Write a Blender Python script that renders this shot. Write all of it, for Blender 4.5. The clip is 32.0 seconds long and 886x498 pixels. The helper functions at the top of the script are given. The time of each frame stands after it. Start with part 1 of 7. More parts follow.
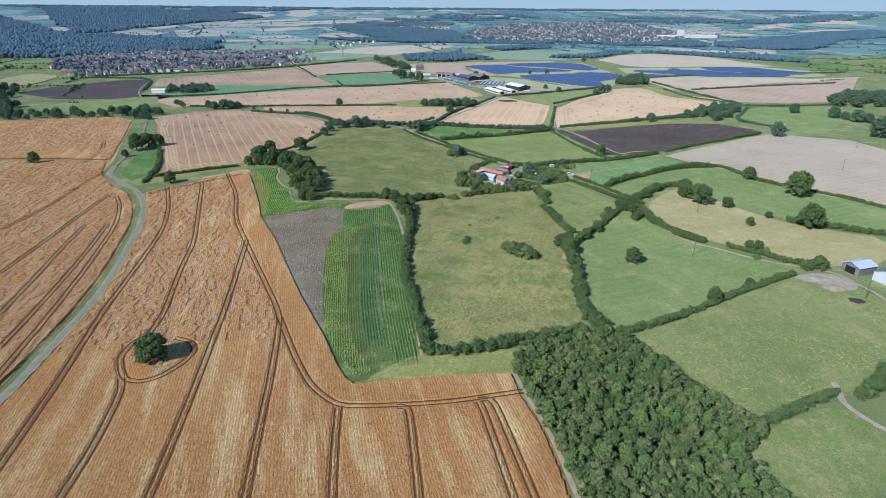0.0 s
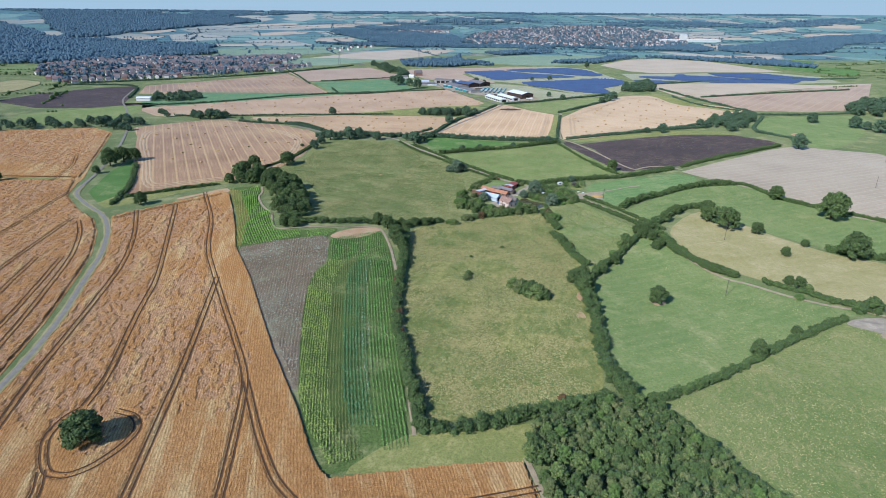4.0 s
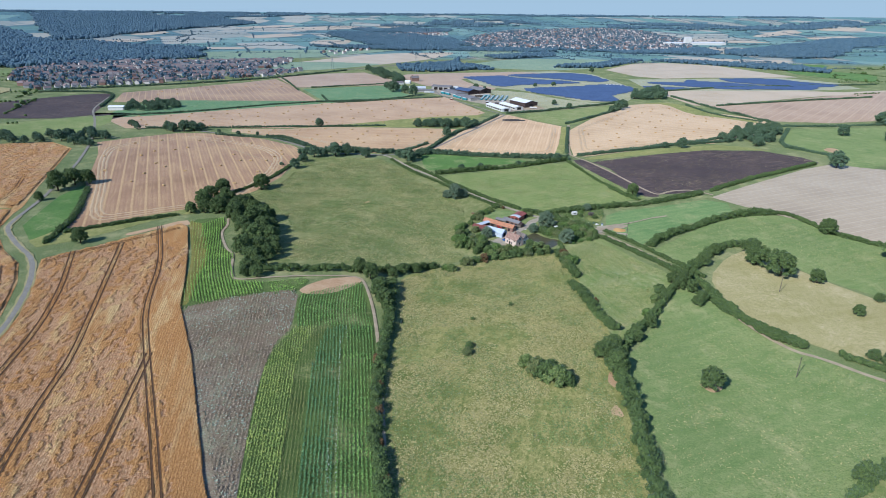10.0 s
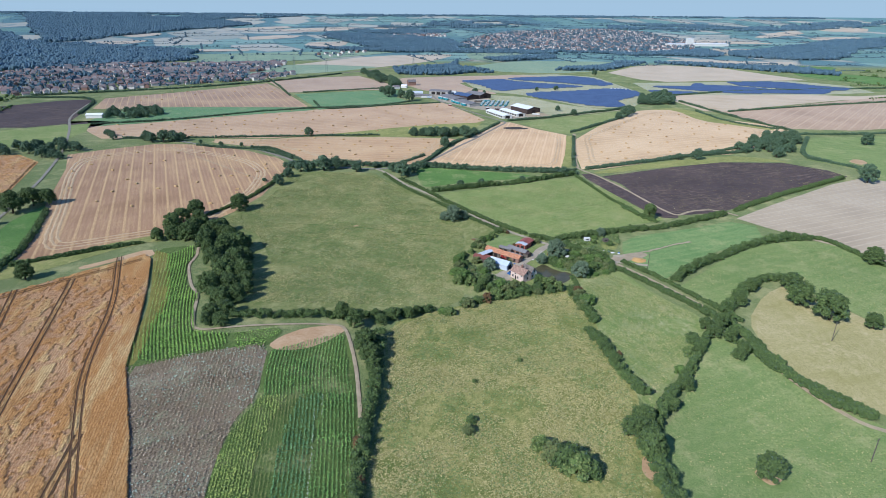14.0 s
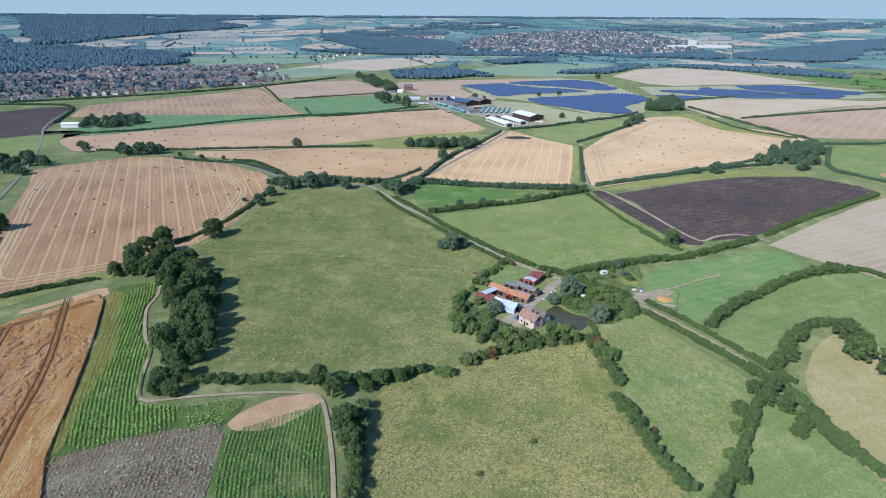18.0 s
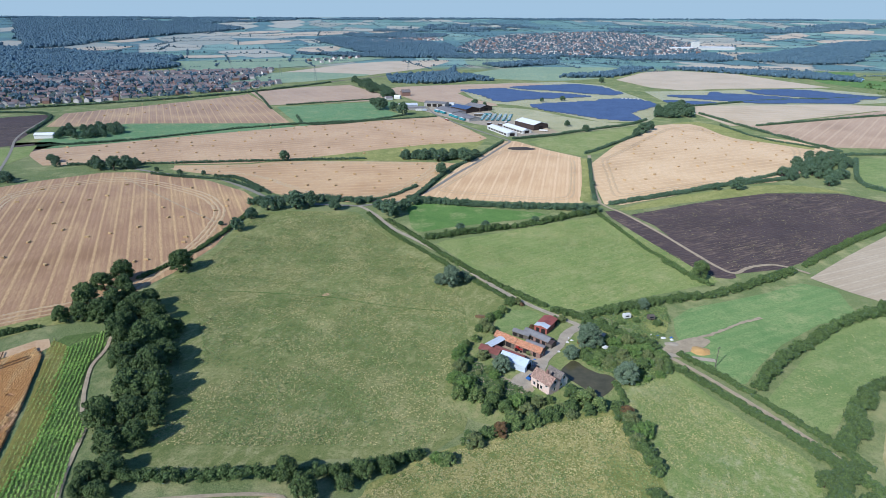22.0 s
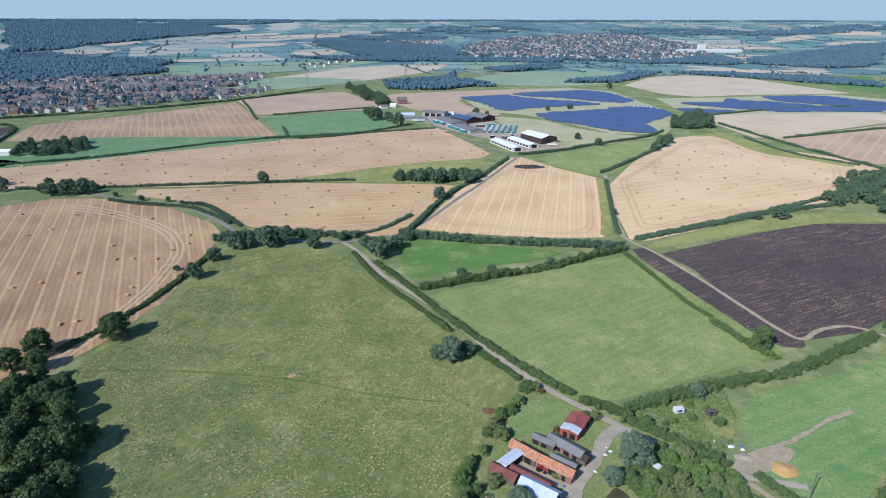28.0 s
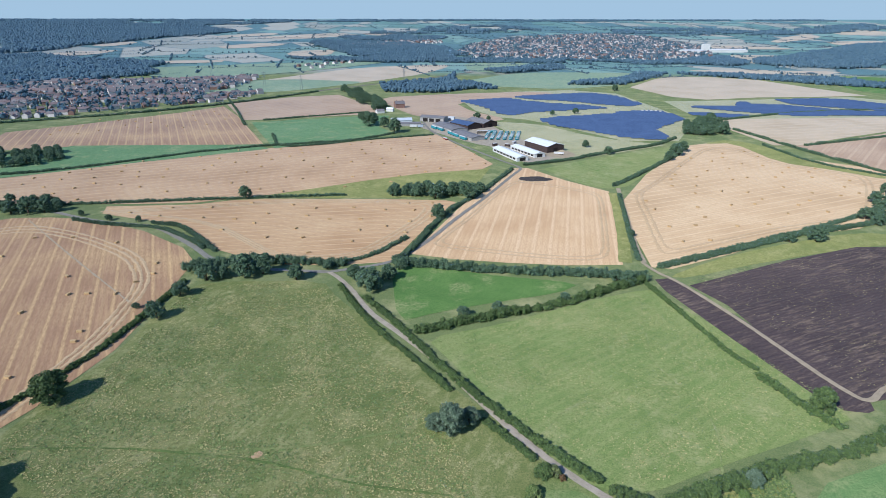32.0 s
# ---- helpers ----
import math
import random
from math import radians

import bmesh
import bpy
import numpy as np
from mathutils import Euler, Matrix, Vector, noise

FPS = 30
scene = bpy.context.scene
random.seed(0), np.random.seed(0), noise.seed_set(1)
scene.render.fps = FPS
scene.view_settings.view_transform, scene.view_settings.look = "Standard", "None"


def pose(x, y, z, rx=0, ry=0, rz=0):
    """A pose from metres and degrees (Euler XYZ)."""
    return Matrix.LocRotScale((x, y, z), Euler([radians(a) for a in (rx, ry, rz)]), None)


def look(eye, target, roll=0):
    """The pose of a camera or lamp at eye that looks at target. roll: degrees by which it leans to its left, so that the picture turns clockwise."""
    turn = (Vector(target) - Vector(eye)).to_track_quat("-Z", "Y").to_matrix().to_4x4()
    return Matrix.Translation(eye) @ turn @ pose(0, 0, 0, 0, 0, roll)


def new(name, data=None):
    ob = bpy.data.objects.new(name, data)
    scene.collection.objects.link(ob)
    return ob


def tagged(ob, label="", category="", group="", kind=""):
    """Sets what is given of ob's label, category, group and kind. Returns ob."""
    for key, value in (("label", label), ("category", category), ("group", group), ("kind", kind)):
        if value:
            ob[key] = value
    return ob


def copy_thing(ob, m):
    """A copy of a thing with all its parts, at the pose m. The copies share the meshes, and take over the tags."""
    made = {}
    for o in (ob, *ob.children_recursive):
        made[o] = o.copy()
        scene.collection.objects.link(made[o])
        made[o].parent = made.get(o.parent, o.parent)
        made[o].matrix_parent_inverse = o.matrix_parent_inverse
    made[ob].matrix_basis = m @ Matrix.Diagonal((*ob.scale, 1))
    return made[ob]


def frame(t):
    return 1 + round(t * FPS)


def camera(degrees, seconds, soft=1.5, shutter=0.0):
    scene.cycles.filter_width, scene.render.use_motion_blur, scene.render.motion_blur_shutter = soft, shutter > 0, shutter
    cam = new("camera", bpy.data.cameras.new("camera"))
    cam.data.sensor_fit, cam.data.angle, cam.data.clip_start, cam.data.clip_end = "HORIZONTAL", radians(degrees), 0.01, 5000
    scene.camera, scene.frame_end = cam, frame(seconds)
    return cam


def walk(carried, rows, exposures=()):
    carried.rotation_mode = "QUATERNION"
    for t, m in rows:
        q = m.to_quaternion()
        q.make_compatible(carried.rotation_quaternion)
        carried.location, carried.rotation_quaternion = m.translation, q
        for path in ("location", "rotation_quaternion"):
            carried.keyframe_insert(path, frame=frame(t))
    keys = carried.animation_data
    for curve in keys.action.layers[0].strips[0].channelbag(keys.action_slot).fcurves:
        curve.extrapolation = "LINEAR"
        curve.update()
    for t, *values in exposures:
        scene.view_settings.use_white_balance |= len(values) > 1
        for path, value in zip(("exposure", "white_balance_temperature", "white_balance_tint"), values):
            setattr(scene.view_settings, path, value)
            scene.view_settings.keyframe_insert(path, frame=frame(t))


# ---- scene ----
# ================= camera =================
cam = camera(73.0, 32.0, 0.65)
PATH = [
    (0.0, 0.00, 0.0, 118.45, 0.00, -22.45, 0.80),
    (1.0, 0.10, 10.27, 118.46, -0.01, -22.36, 0.78),
    (2.0, 0.23, 20.56, 118.46, -0.02, -22.26, 0.78),
    (3.0, 0.40, 30.92, 118.45, -0.03, -22.18, 0.79),
    (6.0, 0.99, 62.24, 118.40, -0.05, -22.07, 0.85),
    (9.0, 1.70, 93.95, 118.45, -0.13, -22.00, 0.88),
    (13.0, 2.52, 136.50, 119.05, -0.26, -21.94, 0.82),
    (17.0, 3.25, 179.30, 119.67, -0.37, -21.84, 0.74),
    (19.0, 3.59, 200.60, 119.98, -0.42, -21.77, 0.68),
    (21.0, 3.93, 221.70, 120.37, -0.45, -21.71, 0.62),
    (23.0, 4.30, 242.60, 120.79, -0.46, -21.65, 0.58),
    (25.0, 4.70, 263.50, 121.13, -0.45, -21.59, 0.55),
    (28.0, 5.31, 294.77, 121.47, -0.45, -21.54, 0.49),
    (30.0, 5.70, 315.50, 121.55, -0.46, -21.54, 0.47),
    (32.0, 6.00, 336.15, 121.57, -0.48, -21.58, 0.44),
]


def flight_pose(x, y, z, yaw, pitch, roll):
    a, p = radians(yaw), radians(pitch)
    way = Vector((-math.sin(a) * math.cos(p), math.cos(a) * math.cos(p), math.sin(p)))
    return look((x, y, z), Vector((x, y, z)) + way, roll)


walk(cam, [(r[0], flight_pose(*r[1:])) for r in PATH], exposures=[(0.0, 0.34, 5550, 13), (32.0, 0.34, 5550, 13)])

# ================= light =================
SUN_ELEVATION, SHADOW_ANGLE = 37.0, 47.0
world = bpy.data.worlds.new("world")
scene.world = world
world.use_nodes = True
wn = world.node_tree.nodes
sky = wn.new("ShaderNodeTexSky")
sky.sky_type = "NISHITA"
sky.sun_disc = False
sky.sun_elevation = radians(SUN_ELEVATION)
sun_from = Vector((-math.cos(radians(SHADOW_ANGLE)), -math.sin(radians(SHADOW_ANGLE)), 0))
sky.sun_rotation = math.atan2(sun_from.x, sun_from.y)
sky.altitude, sky.air_density, sky.dust_density, sky.ozone_density = 100, 1.0, 0.1, 3.0
wn["Background"].inputs["Strength"].default_value = 0.135
blue = wn.new("ShaderNodeMix")
blue.data_type, blue.blend_type = "RGBA", "MULTIPLY"
blue.inputs[0].default_value = 1.0
blue.inputs[7].default_value = (0.66, 0.82, 1.12, 1.0)
world.node_tree.links.new(sky.outputs[0], blue.inputs[6])
haze = wn.new("ShaderNodeMix")
haze.data_type, haze.blend_type = "RGBA", "DARKEN"
haze.inputs[0].default_value = 1.0
haze.inputs[7].default_value = (2.4, 3.2, 3.6, 1.0)
world.node_tree.links.new(blue.outputs[2], haze.inputs[6])
world.node_tree.links.new(haze.outputs[2], wn["Background"].inputs["Color"])
lamp = bpy.data.lights.new("sun", "SUN")
lamp.energy, lamp.angle, lamp.color = 4.3, radians(0.55), (1.0, 0.95, 0.88)
sun_ob = new("sun", lamp)
up = sun_from * math.cos(radians(SUN_ELEVATION)) + Vector((0, 0, math.sin(radians(SUN_ELEVATION))))
sun_ob.matrix_world = look(up * 800, (0, 0, 0))

# ================= materials =================
def rgb(h):
    """Linear colour from an sRGB hex string."""
    v = [int(h[i:i + 2], 16) / 255 for i in (0, 2, 4)]
    return tuple((c / 12.92 if c < 0.04045 else ((c + 0.055) / 1.055) ** 2.4) for c in v) + (1.0,)


# Base strength of the blue sheen that stands in for haze.
HAZE_SHEEN = 0.06


class Mat:
    """A small builder for node materials in world metres."""

    def __init__(self, name, rough=0.85, metal=0.0, spec=0.3, haze_sheen=0.0):
        self.m = bpy.data.materials.new(name)
        self.m.use_nodes = True
        self.n, self.l = self.m.node_tree.nodes, self.m.node_tree.links
        self.b = self.n["Principled BSDF"]
        self.b.inputs["Roughness"].default_value = rough
        self.b.inputs["Metallic"].default_value = metal
        self.b.inputs["Specular IOR Level"].default_value = spec
        if haze_sheen:
            # blue sheen put in as a stand-in for aerial haze, strongest at a grazing view
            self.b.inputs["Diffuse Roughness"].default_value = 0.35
            self.b.inputs["Sheen Weight"].default_value = haze_sheen
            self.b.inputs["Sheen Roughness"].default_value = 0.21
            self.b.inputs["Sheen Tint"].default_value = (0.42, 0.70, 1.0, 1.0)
        geo = self.n.new("ShaderNodeNewGeometry")
        self.pos, self.island = geo.outputs["Position"], geo.outputs["Random Per Island"]

    def obj_random(self):
        return self.n.new("ShaderNodeObjectInfo").outputs["Random"]

    def local(self):
        return self.n.new("ShaderNodeTexCoord").outputs["Object"]

    def turned(self, angle, sx=1.0, sy=1.0, src=None):
        """Position turned so that x runs across rows that lie at the angle (degrees from +x)."""
        mp = self.n.new("ShaderNodeMapping")
        mp.vector_type = "POINT"
        self.l.new(src or self.pos, mp.inputs["Vector"])
        mp.inputs["Rotation"].default_value = (0, 0, radians(90 - angle))
        s = self.n.new("ShaderNodeMapping")
        self.l.new(mp.outputs[0], s.inputs["Vector"])
        s.inputs["Scale"].default_value = (sx, sy, 1)
        return s.outputs[0]

    def noise(self, scale, detail=3.0, rough=0.55, vec=None, distort=0.0):
        t = self.n.new("ShaderNodeTexNoise")
        t.inputs["Scale"].default_value, t.inputs["Detail"].default_value = scale, detail
        t.inputs["Roughness"].default_value, t.inputs["Distortion"].default_value = rough, distort
        self.l.new(vec or self.pos, t.inputs["Vector"])
        return t.outputs["Fac"]

    def voronoi(self, scale, vec=None, feature="F1", out="Distance"):
        t = self.n.new("ShaderNodeTexVoronoi")
        t.feature = feature
        t.inputs["Scale"].default_value = scale
        self.l.new(vec or self.pos, t.inputs["Vector"])
        return t.outputs[out]

    def wave(self, period, vec, distort=0.5, dscale=0.3, profile="SIN", detail=1.5):
        t = self.n.new("ShaderNodeTexWave")
        t.wave_type, t.bands_direction, t.wave_profile = "BANDS", "X", profile
        t.inputs["Scale"].default_value = 0.314159 / period
        t.inputs["Distortion"].default_value, t.inputs["Detail"].default_value = distort, detail
        t.inputs["Detail Scale"].default_value = dscale
        self.l.new(vec, t.inputs["Vector"])
        return t.outputs["Fac"]

    def ramp(self, fac, stops, ease="LINEAR"):
        r = self.n.new("ShaderNodeValToRGB")
        r.color_ramp.interpolation = ease
        el = r.color_ramp.elements
        while len(el) < len(stops):
            el.new(0.5)
        for e, (p, c) in zip(el, stops):
            e.position = p
            e.color = c if not isinstance(c, (int, float)) else (c, c, c, 1)
        self.l.new(fac, r.inputs[0])
        return r.outputs[0]

    def mix(self, fac, a, b, mode="MIX"):
        x = self.n.new("ShaderNodeMix")
        x.data_type, x.blend_type = "RGBA", mode
        for sock, v in ((x.inputs[0], fac), (x.inputs[6], a), (x.inputs[7], b)):
            if isinstance(v, (int, float)):
                sock.default_value = v
            elif isinstance(v, tuple):
                sock.default_value = v
            else:
                self.l.new(v, sock)
        return x.outputs[2]

    def math(self, op, a, b=0.5):
        x = self.n.new("ShaderNodeMath")
        x.operation = op
        for sock, v in zip(x.inputs, (a, b)):
            if isinstance(v, (int, float)):
                sock.default_value = v
            else:
                self.l.new(v, sock)
        return x.outputs[0]

    def bump(self, height, distance=0.3, strength=1.0):
        b = self.n.new("ShaderNodeBump")
        b.inputs["Strength"].default_value, b.inputs["Distance"].default_value = strength, distance
        self.l.new(height, b.inputs["Height"])
        self.l.new(b.outputs[0], self.b.inputs["Normal"])
        return self

    def color(self, c):
        if isinstance(c, tuple):
            self.b.inputs["Base Color"].default_value = c
        else:
            self.l.new(c, self.b.inputs["Base Color"])
        return self


def grass_mat(name, c_dark, c_mid, c_light, rows=None, period=6.0, patch=0.02, tuft=0.8, straw=None, rowmix=0.25, much=0.0, haze_sheen=HAZE_SHEEN):
    """Meadow or pasture: broad patches, tufts, fine blades, and mowing or grazing lines."""
    m = Mat(name, 0.95, spec=0.12, haze_sheen=haze_sheen)
    broad = m.noise(patch, 4, 0.6)
    mid = m.noise(0.12, 4, 0.65)
    fine = m.noise(tuft, 5, 0.7)
    c = m.ramp(broad, [(0.3, rgb(c_dark)), (0.52, rgb(c_mid)), (0.72, rgb(c_light))])
    c = m.mix(m.ramp(mid, [(0.35, 0.0), (0.7, 0.55)]), c, rgb(c_light))
    if straw:
        s = m.noise(0.35, 5, 0.75, vec=m.turned(70, 1.0, 0.5))
        s = m.math("MULTIPLY", m.ramp(s, [(0.5 - much, 0.0), (0.64 - much, 0.85)]), m.ramp(m.noise(0.035, 3), [(0.35 - much, 0.15), (0.62 - much, 1.0)]))
        c = m.mix(s, c, rgb(straw))
    if rows is not None:
        w = m.wave(period, m.turned(rows), 1.2, 0.2)
        c = m.mix(m.ramp(w, [(0.3, 0.0), (0.8, rowmix)]), c, rgb(c_light))
    c = m.mix(m.ramp(fine, [(0.32, 0.7), (0.55, 0.0)]), c, rgb(c_dark))
    blade = m.noise(2.6, 5, 0.75)
    deep = tuple(v * 0.55 for v in rgb(c_dark)[:3]) + (1.0,)
    c = m.mix(m.ramp(blade, [(0.34, 0.75), (0.52, 0.0)]), c, deep)
    c = m.mix(m.ramp(blade, [(0.52, 0.0), (0.70, 0.6)]), c, rgb(c_light))
    worn = m.math("MULTIPLY", m.ramp(m.noise(0.055, 5, 0.7), [(0.52, 0.0), (0.66, 0.6)]), m.ramp(fine, [(0.4, 0.2), (0.6, 1.0)]))
    c = m.mix(worn, c, rgb(straw or "a09a6c"))
    lush = m.ramp(m.noise(0.07, 4, 0.65, distort=1.0), [(0.32, 0.6), (0.46, 0.0)])
    c = m.mix(lush, c, rgb(c_dark))
    m.color(c)
    h = m.math("ADD", fine, m.math("MULTIPLY", mid, 0.3))
    m.bump(h, 0.28, 0.7)
    return m.m


def stubble_mat(name, angle, period=7.0, base="b99c74", light="cbb086", dark="9d8058", green=None, haze_sheen=0.48):
    """Cut corn: pale swaths, darker stubble between them, thin combine lines."""
    # Strong sheen takes the place of haze over the stubble.
    m = Mat(name, 0.95, spec=0.1, haze_sheen=haze_sheen)
    v = m.turned(angle)
    swath = m.wave(period, v, 1.6, 0.06)
    line = m.wave(period / 3.0, v, 1.0, 0.1)
    broad, grain = m.noise(0.018, 3), m.noise(1.4, 5, 0.7, vec=m.turned(angle, 1.0, 0.25))
    c = m.ramp(broad, [(0.3, rgb(dark)), (0.5, rgb(base)), (0.75, rgb(light))])
    c = m.mix(m.ramp(swath, [(0.86, 0.0), (0.985, 0.8)]), c, rgb(light))
    c = m.mix(m.ramp(line, [(0.1, 0.3), (0.4, 0.0)]), c, rgb(dark))
    c = m.mix(m.ramp(grain, [(0.35, 0.7), (0.58, 0.0)]), c, rgb(dark))
    c = m.mix(m.ramp(m.noise(0.25, 5, 0.7, vec=m.turned(angle, 1.0, 0.08)), [(0.5, 0.0), (0.66, 0.4)]), c, rgb(light))
    if green:
        c = m.mix(m.ramp(m.noise(0.05, 4), [(0.6, 0.0), (0.75, 0.5)]), c, rgb(green))
    m.color(c).bump(m.math("ADD", grain, m.math("MULTIPLY", line, 0.5)), 0.18, 0.6)
    return m.m


def wheat_mat(name):
    """Ripe wheat: pale wind-laid streaks along the drills, and pinkish crumpled straw where it has lodged."""
    m = Mat(name, 0.92, spec=0.12, haze_sheen=HAZE_SHEEN * 0.5)
    row = m.turned(103)
    at = m.n.new("ShaderNodeAttribute")
    at.attribute_name = "lodged"
    crumple = m.noise(0.9, 6, 0.75, vec=m.turned(103, 1.0, 0.6), distort=0.8)
    lodged = m.ramp(m.math("ADD", at.outputs["Fac"], m.math("MULTIPLY", m.math("SUBTRACT", crumple, 0.5), 0.9)), [(0.36, 0.0), (0.56, 1.0)])
    streak = m.noise(0.16, 6, 0.7, vec=m.turned(103, 1.0, 0.14), distort=0.4)
    pale = m.math("MULTIPLY", m.ramp(streak, [(0.48, 0.0), (0.62, 0.9)]), m.ramp(m.noise(0.02, 3), [(0.35, 0.3), (0.55, 1.0)]))
    drill = m.wave(0.9, row, 2.5, 1.2, detail=3.0)
    broad = m.noise(0.014, 4, 0.6)
    grain = m.noise(2.6, 5, 0.8, vec=m.turned(103, 1.0, 0.3))
    speck = m.noise(4.0, 4, 0.7)
    c = m.ramp(broad, [(0.32, rgb("b4834c")), (0.55, rgb("c08f54")), (0.72, rgb("ca9d64"))])
    c = m.mix(pale, c, rgb("dcbf84"))
    c = m.mix(m.math("MULTIPLY", lodged, 0.8), c, m.ramp(crumple, [(0.3, rgb("a87a50")), (0.5, rgb("c29a72")), (0.7, rgb("d8b890"))]))
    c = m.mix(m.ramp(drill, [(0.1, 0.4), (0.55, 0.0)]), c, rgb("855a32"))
    # Painted shade: a dark edge along the creases of lodged patches.
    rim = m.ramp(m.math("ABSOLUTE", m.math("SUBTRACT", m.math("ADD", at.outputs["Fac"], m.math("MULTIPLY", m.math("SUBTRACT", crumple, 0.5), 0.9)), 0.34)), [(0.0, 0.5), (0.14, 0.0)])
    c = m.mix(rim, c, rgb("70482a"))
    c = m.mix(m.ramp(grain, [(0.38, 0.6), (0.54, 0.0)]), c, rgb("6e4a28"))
    c = m.mix(m.ramp(grain, [(0.54, 0.0), (0.70, 0.4)]), c, rgb("d8b684"))
    m.color(c)
    m.bump(m.math("ADD", m.math("MULTIPLY", grain, 1.3), m.math("MULTIPLY", speck, 0.5)), 0.5, 0.9)
    return m.m


def plough_mat(name):
    """Turned soil: dark clods, straw drawn out along the furrows, dry pale ribs."""
    m = Mat(name, 0.95, spec=0.15, haze_sheen=HAZE_SHEEN)
    furrow = m.wave(2.2, m.turned(25), 6.0, 0.5, detail=3.0)
    clod = m.noise(0.9, 6, 0.75)
    broad = m.noise(0.03, 4)
    c = m.ramp(broad, [(0.3, rgb("463c39")), (0.7, rgb("574a46"))])
    straw = m.noise(0.42, 6, 0.8, vec=m.turned(25, 1.0, 0.14))
    c = m.mix(m.math("MULTIPLY", m.ramp(straw, [(0.50, 0.0), (0.60, 0.85)]), m.ramp(m.noise(0.02, 3), [(0.40, 0.15), (0.6, 1.0)])), c, rgb("85735f"))
    c = m.mix(m.ramp(furrow, [(0.1, 0.25), (0.5, 0.0)]), c, rgb("332b2a"))
    c = m.mix(m.ramp(clod, [(0.35, 0.6), (0.55, 0.0)]), c, rgb("332b2c"))
    m.color(c).bump(m.math("ADD", clod, m.math("MULTIPLY", furrow, 0.35)), 0.35, 0.8)
    return m.m


def leaf_mat(name, dark, mid, light, spread=0.5, scale=0.6, haze_sheen=0.14):
    """Foliage: tone shifts from tree to tree, from puff to puff and leaf to leaf."""
    # Sheen lifts dark leaves bluish, as haze would.
    m = Mat(name, 0.7, spec=0.2, haze_sheen=haze_sheen)
    c = m.ramp(m.island, [(0.0, rgb(dark)), (0.5, rgb(mid)), (1.0, rgb(light))])
    c = m.mix(m.math("MULTIPLY", m.obj_random(), spread), c, rgb(dark))
    c = m.mix(m.ramp(m.noise(scale, 4, 0.7), [(0.35, 0.55), (0.6, 0.0)]), c, rgb(dark))
    m.color(c).bump(m.noise(2.2, 4, 0.7), 0.35, 0.7)
    m.b.inputs["Subsurface Weight"].default_value = 0.0
    return m.m


def plain_mat(name, base, other=None, rough=0.7, metal=0.0, scale=1.5, bump=0.02, spec=0.3, rnd=0.0):
    """A surface with stains at two scales."""
    m = Mat(name, rough, metal, spec)
    a, b = m.noise(scale, 4, 0.65), m.noise(scale * 9, 4, 0.7)
    other = other or base
    c = m.mix(m.ramp(a, [(0.35, 0.0), (0.7, 1.0)]), rgb(base), rgb(other))
    c = m.mix(m.ramp(b, [(0.3, 0.35), (0.6, 0.0)]), c, rgb(other), "MULTIPLY")
    if rnd:
        c = m.mix(m.math("MULTIPLY", m.obj_random(), rnd), c, rgb("3a322c"))
    m.color(c).bump(b, bump, 0.5)
    return m.m


def roof_tile_mat(name, base, dark, light, rows=0.32):
    m = Mat(name, 0.85, spec=0.2)
    tone = m.voronoi(3.0, out="Color")
    sep = m.n.new("ShaderNodeSeparateColor")
    m.l.new(tone, sep.inputs[0])
    c = m.ramp(sep.outputs[0], [(0.0, rgb(dark)), (0.5, rgb(base)), (1.0, rgb(light))])
    c = m.mix(m.ramp(m.noise(0.8, 4), [(0.5, 0.0), (0.72, 0.6)]), c, rgb("6e6a58"))
    m.color(c).bump(m.noise(6, 3), 0.05, 0.6)
    return m.m


def sheet_mat(name, base, rust, pitch=0.15, rough=0.5, metal=0.0, amount=0.5):
    """Corrugated sheet with rust or lichen streaks."""
    m = Mat(name, rough, metal, 0.4)
    st = m.noise(0.5, 5, 0.7, vec=m.turned(0, 1, 0.4))
    c = m.mix(m.ramp(st, [(0.62 - amount * 0.4, 0.0), (0.8 - amount * 0.3, 1.0)]), rgb(base), rgb(rust))
    c = m.mix(m.ramp(m.noise(5, 4, 0.7), [(0.3, 0.4), (0.55, 0.0)]), c, rgb(rust))
    m.color(c).bump(m.noise(3, 3), 0.04, 0.5)
    return m.m


